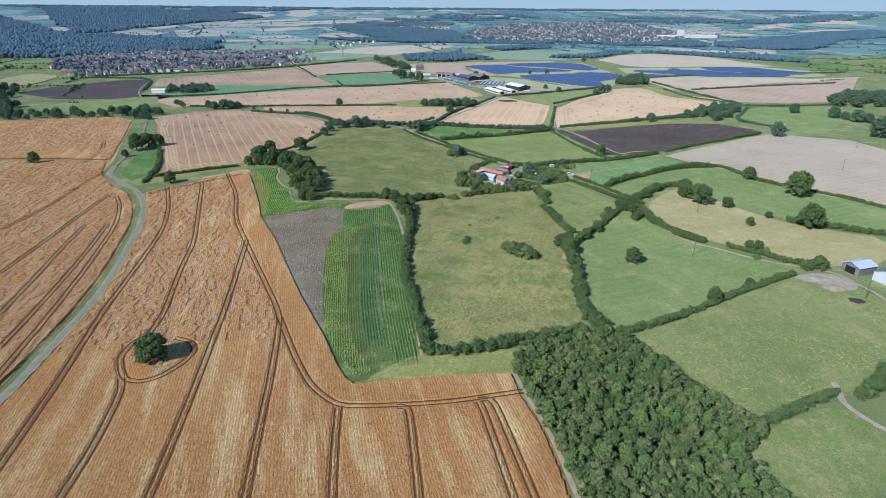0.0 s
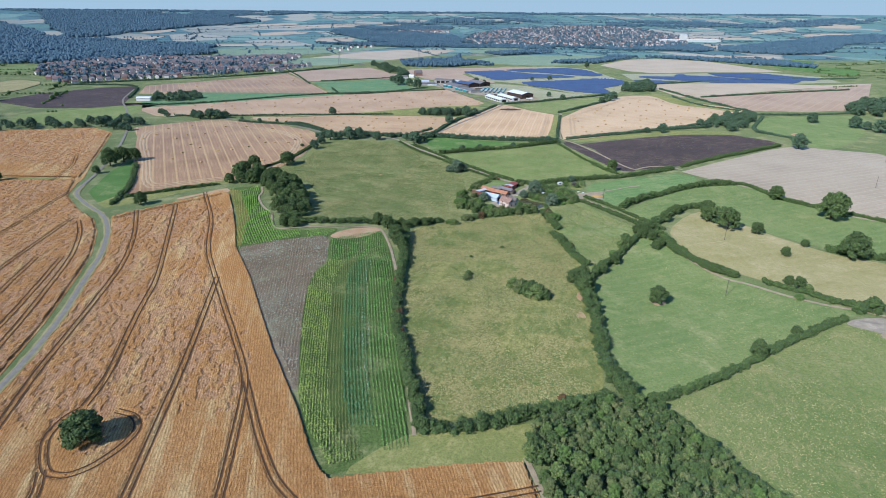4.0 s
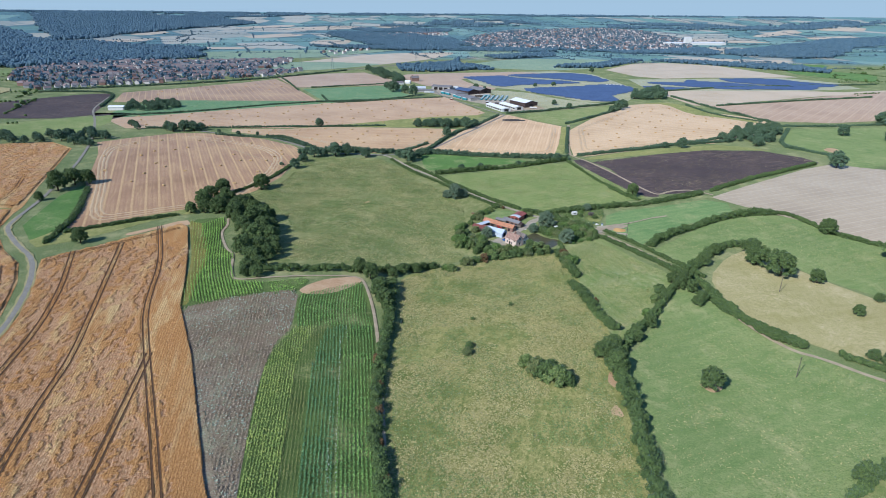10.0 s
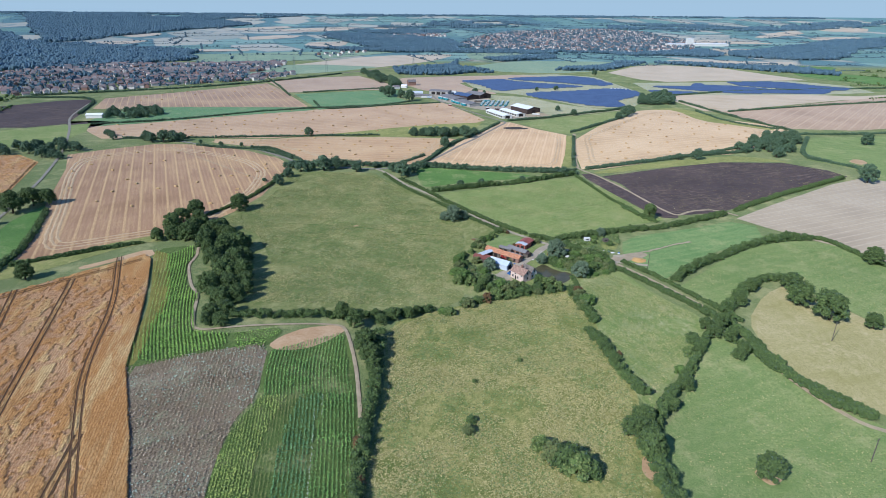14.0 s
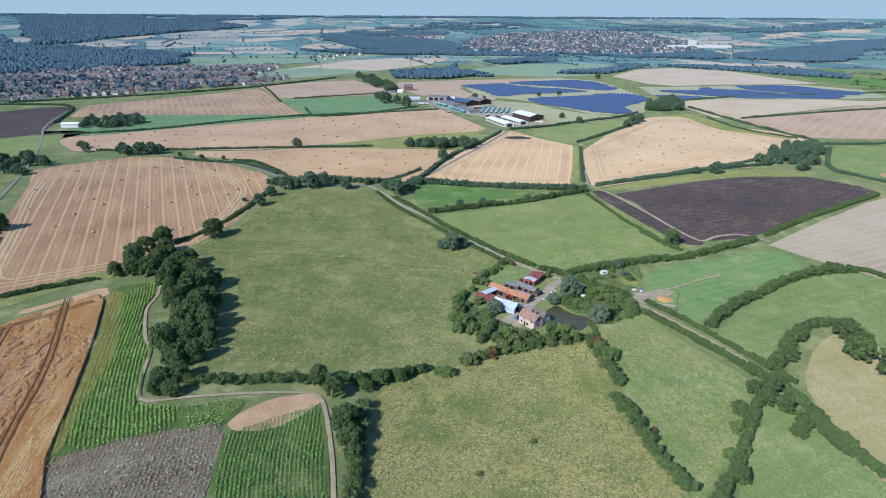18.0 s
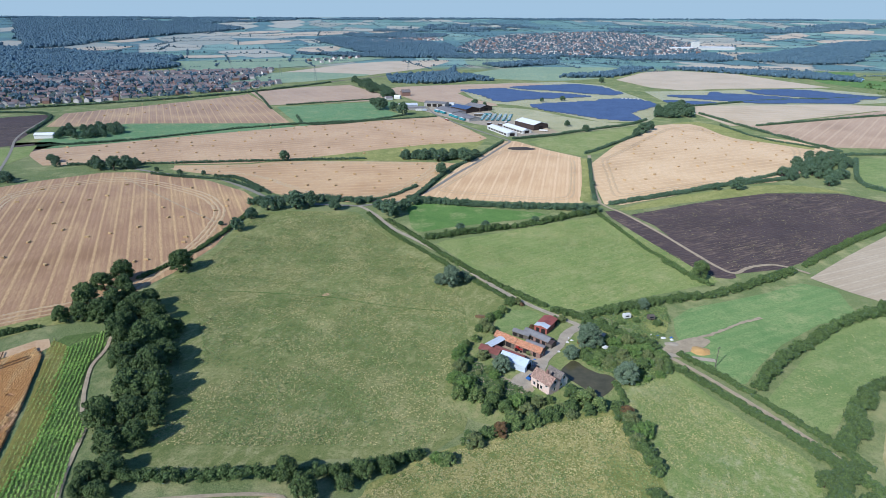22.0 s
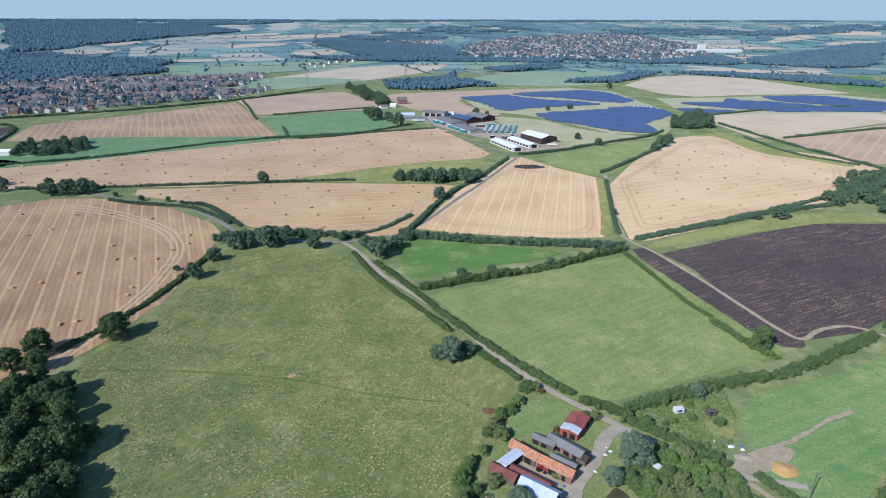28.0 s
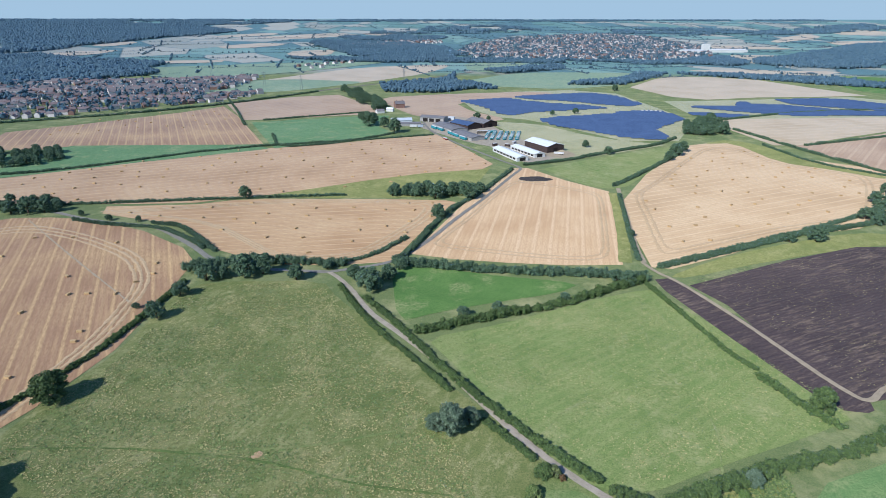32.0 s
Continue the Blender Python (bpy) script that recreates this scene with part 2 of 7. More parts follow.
def land_mat(name):
    """The wide ground: pasture nearby; far off a patchwork of small fields, each of one crop, colours blued for haze.
    """
    m = Mat(name, 0.95, spec=0.12, haze_sheen=HAZE_SHEEN)
    broad, mid, fine = m.noise(0.02, 4, 0.6), m.noise(0.12, 4, 0.65), m.noise(0.8, 5, 0.7)
    near = m.ramp(broad, [(0.3, rgb("606e42")), (0.52, rgb("707a4c")), (0.72, rgb("85865c"))])
    near = m.mix(m.ramp(fine, [(0.32, 0.6), (0.55, 0.0)]), near, rgb("5e6c3c"))
    blade = m.noise(2.6, 5, 0.75)
    near = m.mix(m.ramp(blade, [(0.34, 0.7), (0.52, 0.0)]), near, rgb("424e2a"))
    near = m.mix(m.ramp(blade, [(0.52, 0.0), (0.70, 0.6)]), near, rgb("9a9664"))
    near = m.mix(m.ramp(m.noise(0.055, 5, 0.7), [(0.5, 0.0), (0.66, 0.6)]), near, rgb("a09a6c"))
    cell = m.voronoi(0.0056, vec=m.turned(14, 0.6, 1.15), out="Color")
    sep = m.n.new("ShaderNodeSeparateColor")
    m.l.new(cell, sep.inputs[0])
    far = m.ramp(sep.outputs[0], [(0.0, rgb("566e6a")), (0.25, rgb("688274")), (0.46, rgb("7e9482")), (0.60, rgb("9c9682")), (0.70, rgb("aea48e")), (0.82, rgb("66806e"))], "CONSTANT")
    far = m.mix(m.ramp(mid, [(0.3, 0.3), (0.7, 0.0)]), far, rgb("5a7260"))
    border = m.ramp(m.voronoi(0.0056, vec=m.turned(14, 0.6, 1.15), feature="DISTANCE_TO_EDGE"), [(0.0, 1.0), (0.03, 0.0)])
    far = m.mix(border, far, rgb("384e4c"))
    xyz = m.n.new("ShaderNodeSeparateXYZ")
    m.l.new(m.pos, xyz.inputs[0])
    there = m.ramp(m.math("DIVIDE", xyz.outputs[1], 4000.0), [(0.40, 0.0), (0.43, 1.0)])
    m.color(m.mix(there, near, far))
    # More sheen far off, in place of haze.
    m.l.new(m.math("ADD", m.math("MULTIPLY", there, 0.4), HAZE_SHEEN), m.b.inputs["Sheen Weight"])
    m.bump(m.math("ADD", fine, m.math("MULTIPLY", mid, 0.8)), 0.55, 0.8)
    return m.m


M = dict(
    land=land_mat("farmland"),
    pasture=grass_mat("pasture_grass", "5c6e3a", "727e48", "8a8c58", straw="988f62", much=0.02),
    meadow=grass_mat("rough_meadow", "5c6837", "6d7541", "868452", tuft=0.9, straw="a09a6a", much=0.03),
    hay=grass_mat("hay_meadow", "58652f", "6d743b", "868550", tuft=0.9, straw="aa9e64", rows=88, period=9, rowmix=0.2, much=0.08),
    green=grass_mat("grazed_green", "5f7440", "70824a", "8a905c", rows=25, period=5.5, rowmix=0.3),
    green2=grass_mat("mown_green", "64783e", "76864a", "92945e", rows=36, period=4.5, rowmix=0.35),
    green3=grass_mat("fresh_mown_green", "587443", "68844e", "84925c", rows=25, period=5, rowmix=0.35),
    green4=grass_mat("half_dry_green", "60763c", "748248", "949260", rows=120, period=5, straw="a49f78", rowmix=0.35),
    bright=grass_mat("lush_grass", "4c6a34", "58763a", "6a8446", patch=0.04),
    verge=grass_mat("verge_grass", "6c7440", "80844a", "989458", straw="aaa06a"),
    dry=grass_mat("dry_grass", "857f4e", "989060", "a79c70", rows=15, period=6, straw="b3a57e", rowmix=0.3),
    # Far grass: haze put in by strong sheen and greyed greens.
    khaki=grass_mat("solar_meadow", "8a8a5c", "a09b70", "b4a980", straw="beb08c", haze_sheen=0.5),
    fargreen=grass_mat("hazy_pasture", "6c8062", "7f906c", "98a07c", patch=0.006, tuft=0.1, haze_sheen=0.3),
    farbright=grass_mat("hazy_lush_grass", "56764a", "648252", "788e62", patch=0.01, tuft=0.3, haze_sheen=0.2),
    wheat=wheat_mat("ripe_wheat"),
    stub_a=stubble_mat("stubble_a", 114, 8.0, "a38262", "c2a272", "8f6f50"),
    stub_b=stubble_mat("stubble_b", 24, 9.0, "b69570", "c6a880", "a0805c"),
    stub_c=stubble_mat("stubble_c", 10, 7.5, "b8976e", "c6a87e", "a4825c"),
    stub_d=stubble_mat("stubble_d", 78, 9.0, "c6a67c", "d2b48c", "b29068"),
    stub_e=stubble_mat("stubble_e", 25, 8.0, "c4a57c", "d0b48c", "b2946c"),
    stub_f=stubble_mat("stubble_f", 50, 12.0, "ac9072", "baa080", "997e62", haze_sheen=0.42),
    stub_far=stubble_mat("stubble_far", 15, 14.0, "b8a486", "c6b090", "a8926f", haze_sheen=0.48),
    grey=stubble_mat("cultivated_soil", 24, 6.0, "a6967c", "b2a38a", "968770"),
    plough=plough_mat("ploughed_soil"),
    # Woodland leaves blued: the haze of distance is put into the colour.
    hazy_farwood=leaf_mat("haze_blue_woodland", "3e5460", "4a606a", "5a7076", 0.3, 0.03, haze_sheen=0.8),
    leaf=leaf_mat("broad_leaves", "3d4d2a", "546738", "72824a", 0.4),
    leaf2=leaf_mat("hedge_leaves", "40502c", "546938", "708148", 0.35),
    leaf3=leaf_mat("thicket_leaves", "485a32", "66793f", "8d975a", 0.35),
    lime_leaf=leaf_mat("lime_leaves", "4a6230", "607a3c", "7d8e4c", 0.3),
    brush=leaf_mat("pale_scrub_leaves", "525e38", "6c7646", "8c8e5a", 0.35),
    # Leaf colours paled and blued to carry the haze past 560 m.
    farleaf=leaf_mat("haze_blue_leaves", "42563e", "52674a", "66795a", 0.3, 0.3, haze_sheen=0.45),
    silver=leaf_mat("willow_leaves", "4f6048", "66775c", "808e74", 0.3),
    autumn=leaf_mat("copper_leaves", "55432c", "6b5335", "7d6340", 0.3),
    bark=plain_mat("bark", "5b4c3c", "3c3128", 0.9, scale=2.0, bump=0.08),
    tarmac=plain_mat("lane_tarmac", "8f897a", "7a7466", 0.9, scale=0.4, bump=0.02),
    gravel=plain_mat("gravel_yard", "b1a48c", "978b76", 0.95, scale=0.3, bump=0.04),
    dirt=plain_mat("dirt_track", "b09f80", "96876c", 0.95, scale=0.35, bump=0.05),
    sandsoil=plain_mat("bare_sandy_soil", "b08f68", "c0a47e", 0.95, scale=0.12, bump=0.04),
    # Rut soil, darkened to hold the shade inside the ruts.
    tram=plain_mat("rut_soil_and_shade", "543e28", "664a30", 0.95, scale=0.5, bump=0.08),
)

M.update(
    swath=stubble_mat("pale_straw_swath", 24, 3.0, "b89c74", "c1a780", "a78b64"),
    cropblue=leaf_mat("bluish_crop_leaves", "466a42", "5c824e", "7e9e66", 0.0, 0.12),
    cropolive=leaf_mat("olive_crop_leaves", "5f6a34", "757a40", "8e8a50", 0.0, 0.12),
    cropleaf=leaf_mat("crop_leaves", "527439", "6c9147", "90ad5b", 0.0, 0.12),
    croplime=leaf_mat("lime_crop_leaves", "66883a", "82a648", "a2bc5c", 0.0, 0.12),
    cropyellow=leaf_mat("yellowing_leaves", "6d8440", "8a9c4c", "aab05e", 0.0, 0.12),
    withered=leaf_mat("withered_stems", "7a6a54", "948268", "b2a288", 0.0, 0.15),
    paleleaf=leaf_mat("pale_weeds", "7f8d70", "99a48a", "b7bba6", 0.0, 0.2),
    strawleaf=leaf_mat("dry_stems", "8a8452", "a09660", "b8ac76", 0.0, 0.1),
    tuftleaf=leaf_mat("tussock_blades", "5a6a38", "6e7e44", "869254", 0.0, 0.1),
    clod=leaf_mat("soil_clods", "3c3432", "524845", "6a5e59", 0.0, 0.1),
    straw=plain_mat("baled_straw", "c2a678", "aa8c60", 0.9, scale=2.5, bump=0.06),
    pantile=roof_tile_mat("orange_pantiles", "a97252", "936246", "b98a6c"),
    claytile=roof_tile_mat("weathered_clay_tiles", "8f7263", "735a4e", "a78a78"),
    darktile=roof_tile_mat("lichen_tiles", "6b625b", "544d48", "7f766c"),
    rust=sheet_mat("rusty_sheet", "9a5548", "7e463c", amount=0.5, rough=0.7),
    oxide=sheet_mat("red_oxide_sheet", "7d4c42", "66392f", amount=0.6, rough=0.75),
    palesheet=sheet_mat("pale_sheet", "bcc2c4", "a8a49a", amount=0.25, rough=0.45),
    bluesheet=sheet_mat("blue_grey_sheet", "b6c0c8", "98a2a8", amount=0.3, rough=0.4),
    greysheet=sheet_mat("asbestos_sheet", "7c7a78", "66625e", amount=0.5, rough=0.85),
    whitesheet=sheet_mat("white_roof_sheet", "dcdcd8", "c4c2ba", amount=0.2, rough=0.5),
    brick=plain_mat("farm_brick", "927466", "7a5f54", 0.9, scale=1.2, bump=0.03),
    pinkwall=plain_mat("faded_pink_render", "d2beb0", "c0a898", 0.9, scale=0.8, bump=0.02),
    boards=plain_mat("weathered_boards", "6f675c", "544c42", 0.9, scale=1.0, bump=0.04),
    darkboards=plain_mat("dark_cladding", "4d3f3a", "3c312d", 0.8, scale=1.0, bump=0.03),
    concrete=plain_mat("concrete_panels", "a9a6a0", "8e8b84", 0.9, scale=0.7, bump=0.02),
    whitepaint=plain_mat("white_paint", "d8d6d0", "c4c1b8", 0.6, scale=1.5),
    # Near-black for doors, and for inner shade painted on open fronts.
    door_and_gap_shade=plain_mat("opening_shade_and_door", "2c2724", "1f1b19", 0.9),
    glass=plain_mat("window_glass", "2a3238", "1e252b", 0.08, spec=0.6),
    teal=plain_mat("teal_paint", "3d8f98", "34797f", 0.5),
    solar=plain_mat("solar_glass", "50627e", "465773", 0.5, scale=0.05, spec=0.25, bump=0.0),
    steel=plain_mat("galvanised_steel", "9ba0a2", "84888a", 0.4, metal=0.6),
    carblue=plain_mat("blue_car_paint", "3f6fa8", "335c8c", 0.25, spec=0.6),
    cardark=plain_mat("dark_car_paint", "23272c", "1b1e22", 0.25, spec=0.6),
    red=plain_mat("red_paint", "9c2f28", "7d2520", 0.5),
    rubber=plain_mat("tyre_rubber", "1d1d1d", "151515", 0.8),
    plaster=plain_mat("house_render", "d0cac2", "b8b0a8", 0.9, scale=0.2),
    # Far roof tiles greyed, so that the colour holds haze.
    slate=plain_mat("slate_roof", "857f7c", "706a68", 0.8, scale=0.15, rnd=0.35),
    hazy_redroof=plain_mat("hazy_red_tiles", "8c7c78", "766662", 0.85, scale=0.15, rnd=0.4),
    track=plain_mat("rail_ballast", "7d756c", "69625a", 0.95, scale=0.3),
    pile=plain_mat("yellow_sand", "c9a468", "b58f55", 0.95, scale=0.6, bump=0.08),
    muck=plain_mat("muck_mound", "4d463f", "3b3530", 0.95, scale=0.5, bump=0.15),
)
wm = Mat("pond_water", 0.12, spec=0.2)
wm.color(wm.ramp(wm.noise(0.25, 3), [(0.3, rgb("48462f")), (0.7, rgb("58523a"))])).bump(wm.noise(1.2, 2), 0.02, 0.3)
M["water"] = wm.m

# ================= builders =================
def rise(x, y):
    """Height of the land: level fields, with a far rise shaped to fit the skyline to the camera's view."""
    s = min(max((y - 2200.0) / 2500.0, 0.0), 1.0)
    z = s * s * (3 - 2 * s) * (45 + 0.006 * x)
    q = min(max((y - 3500.0) / 1100.0, 0.0), 1.0)
    z += q * q * (3 - 2 * q) * 24
    knoll = 5.5 * math.exp(-((x + 65) / 60) ** 2 - ((y - 340) / 60) ** 2)
    hollow = 4.0 * math.exp(-((x - 105) / 45) ** 2 - ((y - 290) / 50) ** 2)
    return z + knoll - hollow


def mesh_ob(name, verts, faces, mat, parent=None, label="", smooth=False):
    me = bpy.data.meshes.new(name)
    me.from_pydata([tuple(v) for v in verts], [], [tuple(f) for f in faces])
    me.materials.append(mat)
    if smooth:
        me.shade_smooth()
    ob = new(name, me)
    if parent:
        ob.parent = parent
    if label:
        ob["label"] = label
    return ob


def part(name, bm, mat, parent, label=""):
    me = bpy.data.meshes.new(name)
    bm.to_mesh(me)
    bm.free()
    me.materials.append(mat)
    ob = new(name, me)
    ob.parent = parent
    if label:
        ob["label"] = label
    return ob


def thing(name, x, y, z=0.0, turn=0.0, label="", category="", group="", kind=""):
    ob = new(name)
    ob.matrix_basis = pose(x, y, z, 0, 0, turn)
    return tagged(ob, label, category, group, kind)


def box(bm, x0, y0, z0, x1, y1, z1):
    vs = [bm.verts.new(p) for p in ((x0, y0, z0), (x1, y0, z0), (x1, y1, z0), (x0, y1, z0), (x0, y0, z1), (x1, y0, z1), (x1, y1, z1), (x0, y1, z1))]
    for f in ((3, 2, 1, 0), (4, 5, 6, 7), (0, 1, 5, 4), (1, 2, 6, 5), (2, 3, 7, 6), (3, 0, 4, 7)):
        bm.faces.new([vs[i] for i in f])
    return vs


def chaikin(pts, closed, rounds=1):
    pts = [Vector(p) for p in pts]
    for _ in range(rounds):
        out = []
        n = len(pts)
        for i in range(n if closed else n - 1):
            a, b = pts[i], pts[(i + 1) % n]
            out += [a.lerp(b, 0.2), a.lerp(b, 0.8)]
        if not closed:
            out = [pts[0]] + out[1:-1] + [pts[-1]]
        pts = out
    return pts


def drape(bm, off):
    """Cuts a sheet into 9 m squares over the swelling ground and lays it on the land."""
    xs, ys = [v.co.x for v in bm.verts], [v.co.y for v in bm.verts]
    for axis, lo, hi, a, b in ((0, min(xs), max(xs), -234, 234), (1, min(ys), max(ys), 144, 504)):
        if max(ys) < 150 or min(ys) > 500 or max(xs) < -230 or min(xs) > 230:
            break
        for k in range(a, b + 1, 9):
            if lo < k < hi:
                n = (1, 0, 0) if axis == 0 else (0, 1, 0)
                bmesh.ops.bisect_plane(bm, geom=list(bm.verts) + list(bm.edges) + list(bm.faces), plane_co=(k, k, 0), plane_no=n)
    for v in bm.verts:
        v.co.z = rise(v.co.x, v.co.y) + off


FIELDS = [0]


def field(name, mat, layer, pts, label, soft=1, lift=0.0):
    """A field as a thin sheet of its own on the ground, its border softened."""
    border = chaikin(pts, True, soft) if soft else [Vector(p) for p in pts]
    bm = bmesh.new()
    vs = [bm.verts.new((p.x, p.y, 0.0)) for p in border]
    f = bm.faces.new(vs)
    bm.normal_update()
    if f.normal.z < 0:
        bmesh.ops.reverse_faces(bm, faces=[f])
    bmesh.ops.triangulate(bm, faces=list(bm.faces))
    FIELDS[0] += 1
    drape(bm, lift + 0.08 + 0.02 * layer + 0.002 * (FIELDS[0] % 9))
    me = bpy.data.meshes.new(name)
    bm.to_mesh(me)
    bm.free()
    me.materials.append(M[mat])
    return tagged(new(name, me), label, "field", kind="structure")


def resample(pts, step):
    pts = [Vector(p) for p in pts]
    out, left = [pts[0].copy()], step
    for a, b in zip(pts, pts[1:]):
        d = (b - a).length
        while left <= d:
            out.append(a.lerp(b, left / d))
            left += step
        left -= d
    if (out[-1] - pts[-1]).length > step * 0.3:
        out.append(pts[-1].copy())
    return out


def band(pts, width, z, rounds=2, wob=0.0, seed=1, crown=0.0):
    """Vertices and faces of a ribbon along a line on the ground, crowned in the middle."""
    rnd = random.Random(seed)
    line = resample(chaikin(pts, False, rounds), max(2.0, width))
    vs, fs = [], []
    for i, p in enumerate(line):
        a, b = line[max(i - 1, 0)], line[min(i + 1, len(line) - 1)]
        t = (b - a).normalized()
        n = Vector((-t.y, t.x))
        w = width * (0.5 + rnd.uniform(-wob, wob))
        w2 = width * (0.5 + rnd.uniform(-wob, wob))
        for q, h in ((p + n * w, 0), (p, crown), (p - n * w2, 0)):
            vs.append((q.x, q.y, rise(q.x, q.y) + z + h))
        if i:
            k = 3 * i
            fs += [(k - 3, k - 2, k + 1, k), (k - 2, k - 1, k + 2, k + 1)]
    return vs, [f[::-1] for f in fs]


def strip(name, mat, pts, width, layer, label, wob=0.06, category="road", crown=0.04, seed=1):
    vs, fs = band(pts, width, 0.12 + 0.02 * layer, 2, wob, seed, crown)
    return tagged(mesh_ob(name, vs, fs, M[mat]), label, category, kind="structure")


# ---- foliage ----
def ico(sub):
    bm = bmesh.new()
    bmesh.ops.create_icosphere(bm, subdivisions=sub, radius=1.0)
    bm.verts.ensure_lookup_table()
    v = np.array([x.co[:] for x in bm.verts])
    f = np.array([[x.index for x in y.verts] for y in bm.faces])
    bm.free()
    return v, f


ICO = {1: ico(1), 2: ico(2)}


def puffs(centers, radii, seed, leaves=40, leaf=0.45, sub=2, squash=0.85, ragged=0.22):
    """Leafy puffs: an uneven core each, with small leaf sprays standing out of it. Vertices, triangles, quads."""
    r = np.random.RandomState(seed)
    centers, radii = np.asarray(centers, float), np.asarray(radii, float)
    v0, f0 = ICO[sub]
    n, k = len(centers), len(v0)
    wob = 1 + r.uniform(-ragged, ragged, (n, k, 1))
    v = centers[:, None] + v0[None] * wob * radii[:, None, None] * 0.72 * np.array([1, 1, squash])
    f = (f0[None] + (np.arange(n) * k)[:, None, None]).reshape(-1, 3)
    v = v.reshape(-1, 3)
    quads = np.zeros((0, 4), int)
    if leaves:
        d = r.normal(size=(n, leaves, 3))
        d /= np.linalg.norm(d, axis=2, keepdims=True)
        d[..., 2] = np.where(d[..., 2] < -0.35, -d[..., 2], d[..., 2])
        c = centers[:, None] + d * radii[:, None, None] * r.uniform(0.70, 1.22, (n, leaves, 1)) * np.array([1, 1, squash])
        a = r.normal(size=(n, leaves, 3))
        a = a - 0.5 * (a * d).sum(2, keepdims=True) * d
        a /= np.linalg.norm(a, axis=2, keepdims=True)
        b = np.cross(a, d + 0.6 * r.normal(size=d.shape))
        b /= np.linalg.norm(b, axis=2, keepdims=True)
        s = leaf * r.uniform(0.55, 1.25, (n, leaves, 1))
        q = np.stack([c - a * s - b * s * 0.6, c + a * s - b * s * 0.5, c + a * s * 0.7 + b * s * 0.6, c - a * s * 0.8 + b * s * 0.5], 2)
        quads = len(v) + np.arange(n * leaves * 4).reshape(-1, 4)
        v = np.concatenate([v, q.reshape(-1, 3)])
    return v, f, quads


def leafy_mesh(name, data, mat):
    v, f, q = data
    me = bpy.data.meshes.new(name)
    me.from_pydata(v.tolist(), [], f.tolist() + q.tolist())
    me.materials.append(mat)
    return me


def trunk_mesh(name, height, radius, limbs, reach, seed):
    """A tapered trunk with limbs that fork into the crown."""
    r = random.Random(seed)
    bm = bmesh.new()

    def limb(a, b, r0, r1, n=6):
        a, b = Vector(a), Vector(b)
        t = (b - a).normalized()
        u = t.orthogonal().normalized()
        w = t.cross(u)
        rings = []
        for p, rad in ((a, r0), (a.lerp(b, 0.5) + u * r0 * r.uniform(-0.4, 0.4), (r0 + r1) / 2), (b, r1)):
            rings.append([bm.verts.new(p + (u * math.cos(i * math.tau / n) + w * math.sin(i * math.tau / n)) * rad) for i in range(n)])
        for x, y in zip(rings, rings[1:]):
            for i in range(n):
                bm.faces.new((x[i], x[(i + 1) % n], y[(i + 1) % n], y[i]))
        bm.faces.new(rings[-1])

    top = height * 0.55
    limb((0, 0, -0.15), (0, 0, top), radius * 1.25, radius * 0.6, 8)
    for i in range(limbs):
        a = i * math.tau / limbs + r.uniform(-0.4, 0.4)
        z0 = top * r.uniform(0.5, 0.95)
        limb((0, 0, z0), (math.cos(a) * reach * r.uniform(0.4, 0.75), math.sin(a) * reach * r.uniform(0.4, 0.75), z0 + height * r.uniform(0.15, 0.33)), radius * 0.5, radius * 0.15, 5)
    me = bpy.data.meshes.new(name)
    bm.to_mesh(me)
    bm.free()
    me.materials.append(M["bark"])
    return me


def crown_data(width, height, n, seed, low=0.22, leaves=40, leaf=0.42, sub=2, spread=0.74):
    """Puffs laid over an uneven dome."""
    r = np.random.RandomState(seed)
    cs, rs = [], []
    R, H = width / 2, height
    lean = r.uniform(-0.08, 0.08, 2) * width
    for i in range(n):
        u = (i + 0.5) / n
        a = i * 2.399963 + r.uniform(-0.3, 0.3)
        z = low + (1 - low) * (0.06 + 0.86 * u)
        prof = math.sqrt(max(0.02, 1 - abs((z - low) / (1 - low) * 1.75 - 0.62) ** 2.3)) if (z - low) / (1 - low) < 0.92 else 0.35
        rad = R * spread * prof * r.uniform(0.7, 1.08)
        cs.append((math.cos(a) * rad + lean[0] * z, math.sin(a) * rad + lean[1] * z, H * (z - 0.05) * r.uniform(0.93, 1.04)))
        rs.append(R * r.uniform(0.16, 0.36) * (24 / max(n, 12)) ** 0.35)
    cs.append((0, 0, H * 0.55))
    rs.append(R * 0.62)
    cs.append((0, 0, H * 0.76))
    rs.append(R * 0.45)
    return puffs(cs, rs, seed, leaves, leaf, sub)


PROTO = {}


def tree_kind(key, name, leaf_key, width, height, n, label, category, variants, low=0.2, leaves=40, leaf=0.42, sub=2):
    PROTO[key] = (name, leaf_key, width, label, category, [])
    for i in range(variants):
        keys = leaf_key if isinstance(leaf_key, tuple) else (leaf_key,)
        crown = leafy_mesh("crown", crown_data(width, height, n, 11 * i + len(key) * 7, low, leaves, leaf, sub), M[keys[i % len(keys)]])
        trunk = trunk_mesh("trunk", height, width * 0.03 + 0.05, 5, width / 2, i)
        PROTO[key][5].append((crown, trunk))


tree_kind("oak", "tree", "leaf", 12.0, 11.2, 34, "broad round-crowned green tree", "tree", 5, leaves=120, leaf=0.36, sub=1)
tree_kind("willow", "willow_tree", "silver", 12.0, 10.4, 40, "silver-grey leafy willow tree", "tree", 3, low=0.1, leaves=110, leaf=0.3, sub=1)
tree_kind("autumn", "copper_tree", "autumn", 6.0, 5.0, 14, "small tree with coppery brown leaves", "tree", 1, low=0.1)
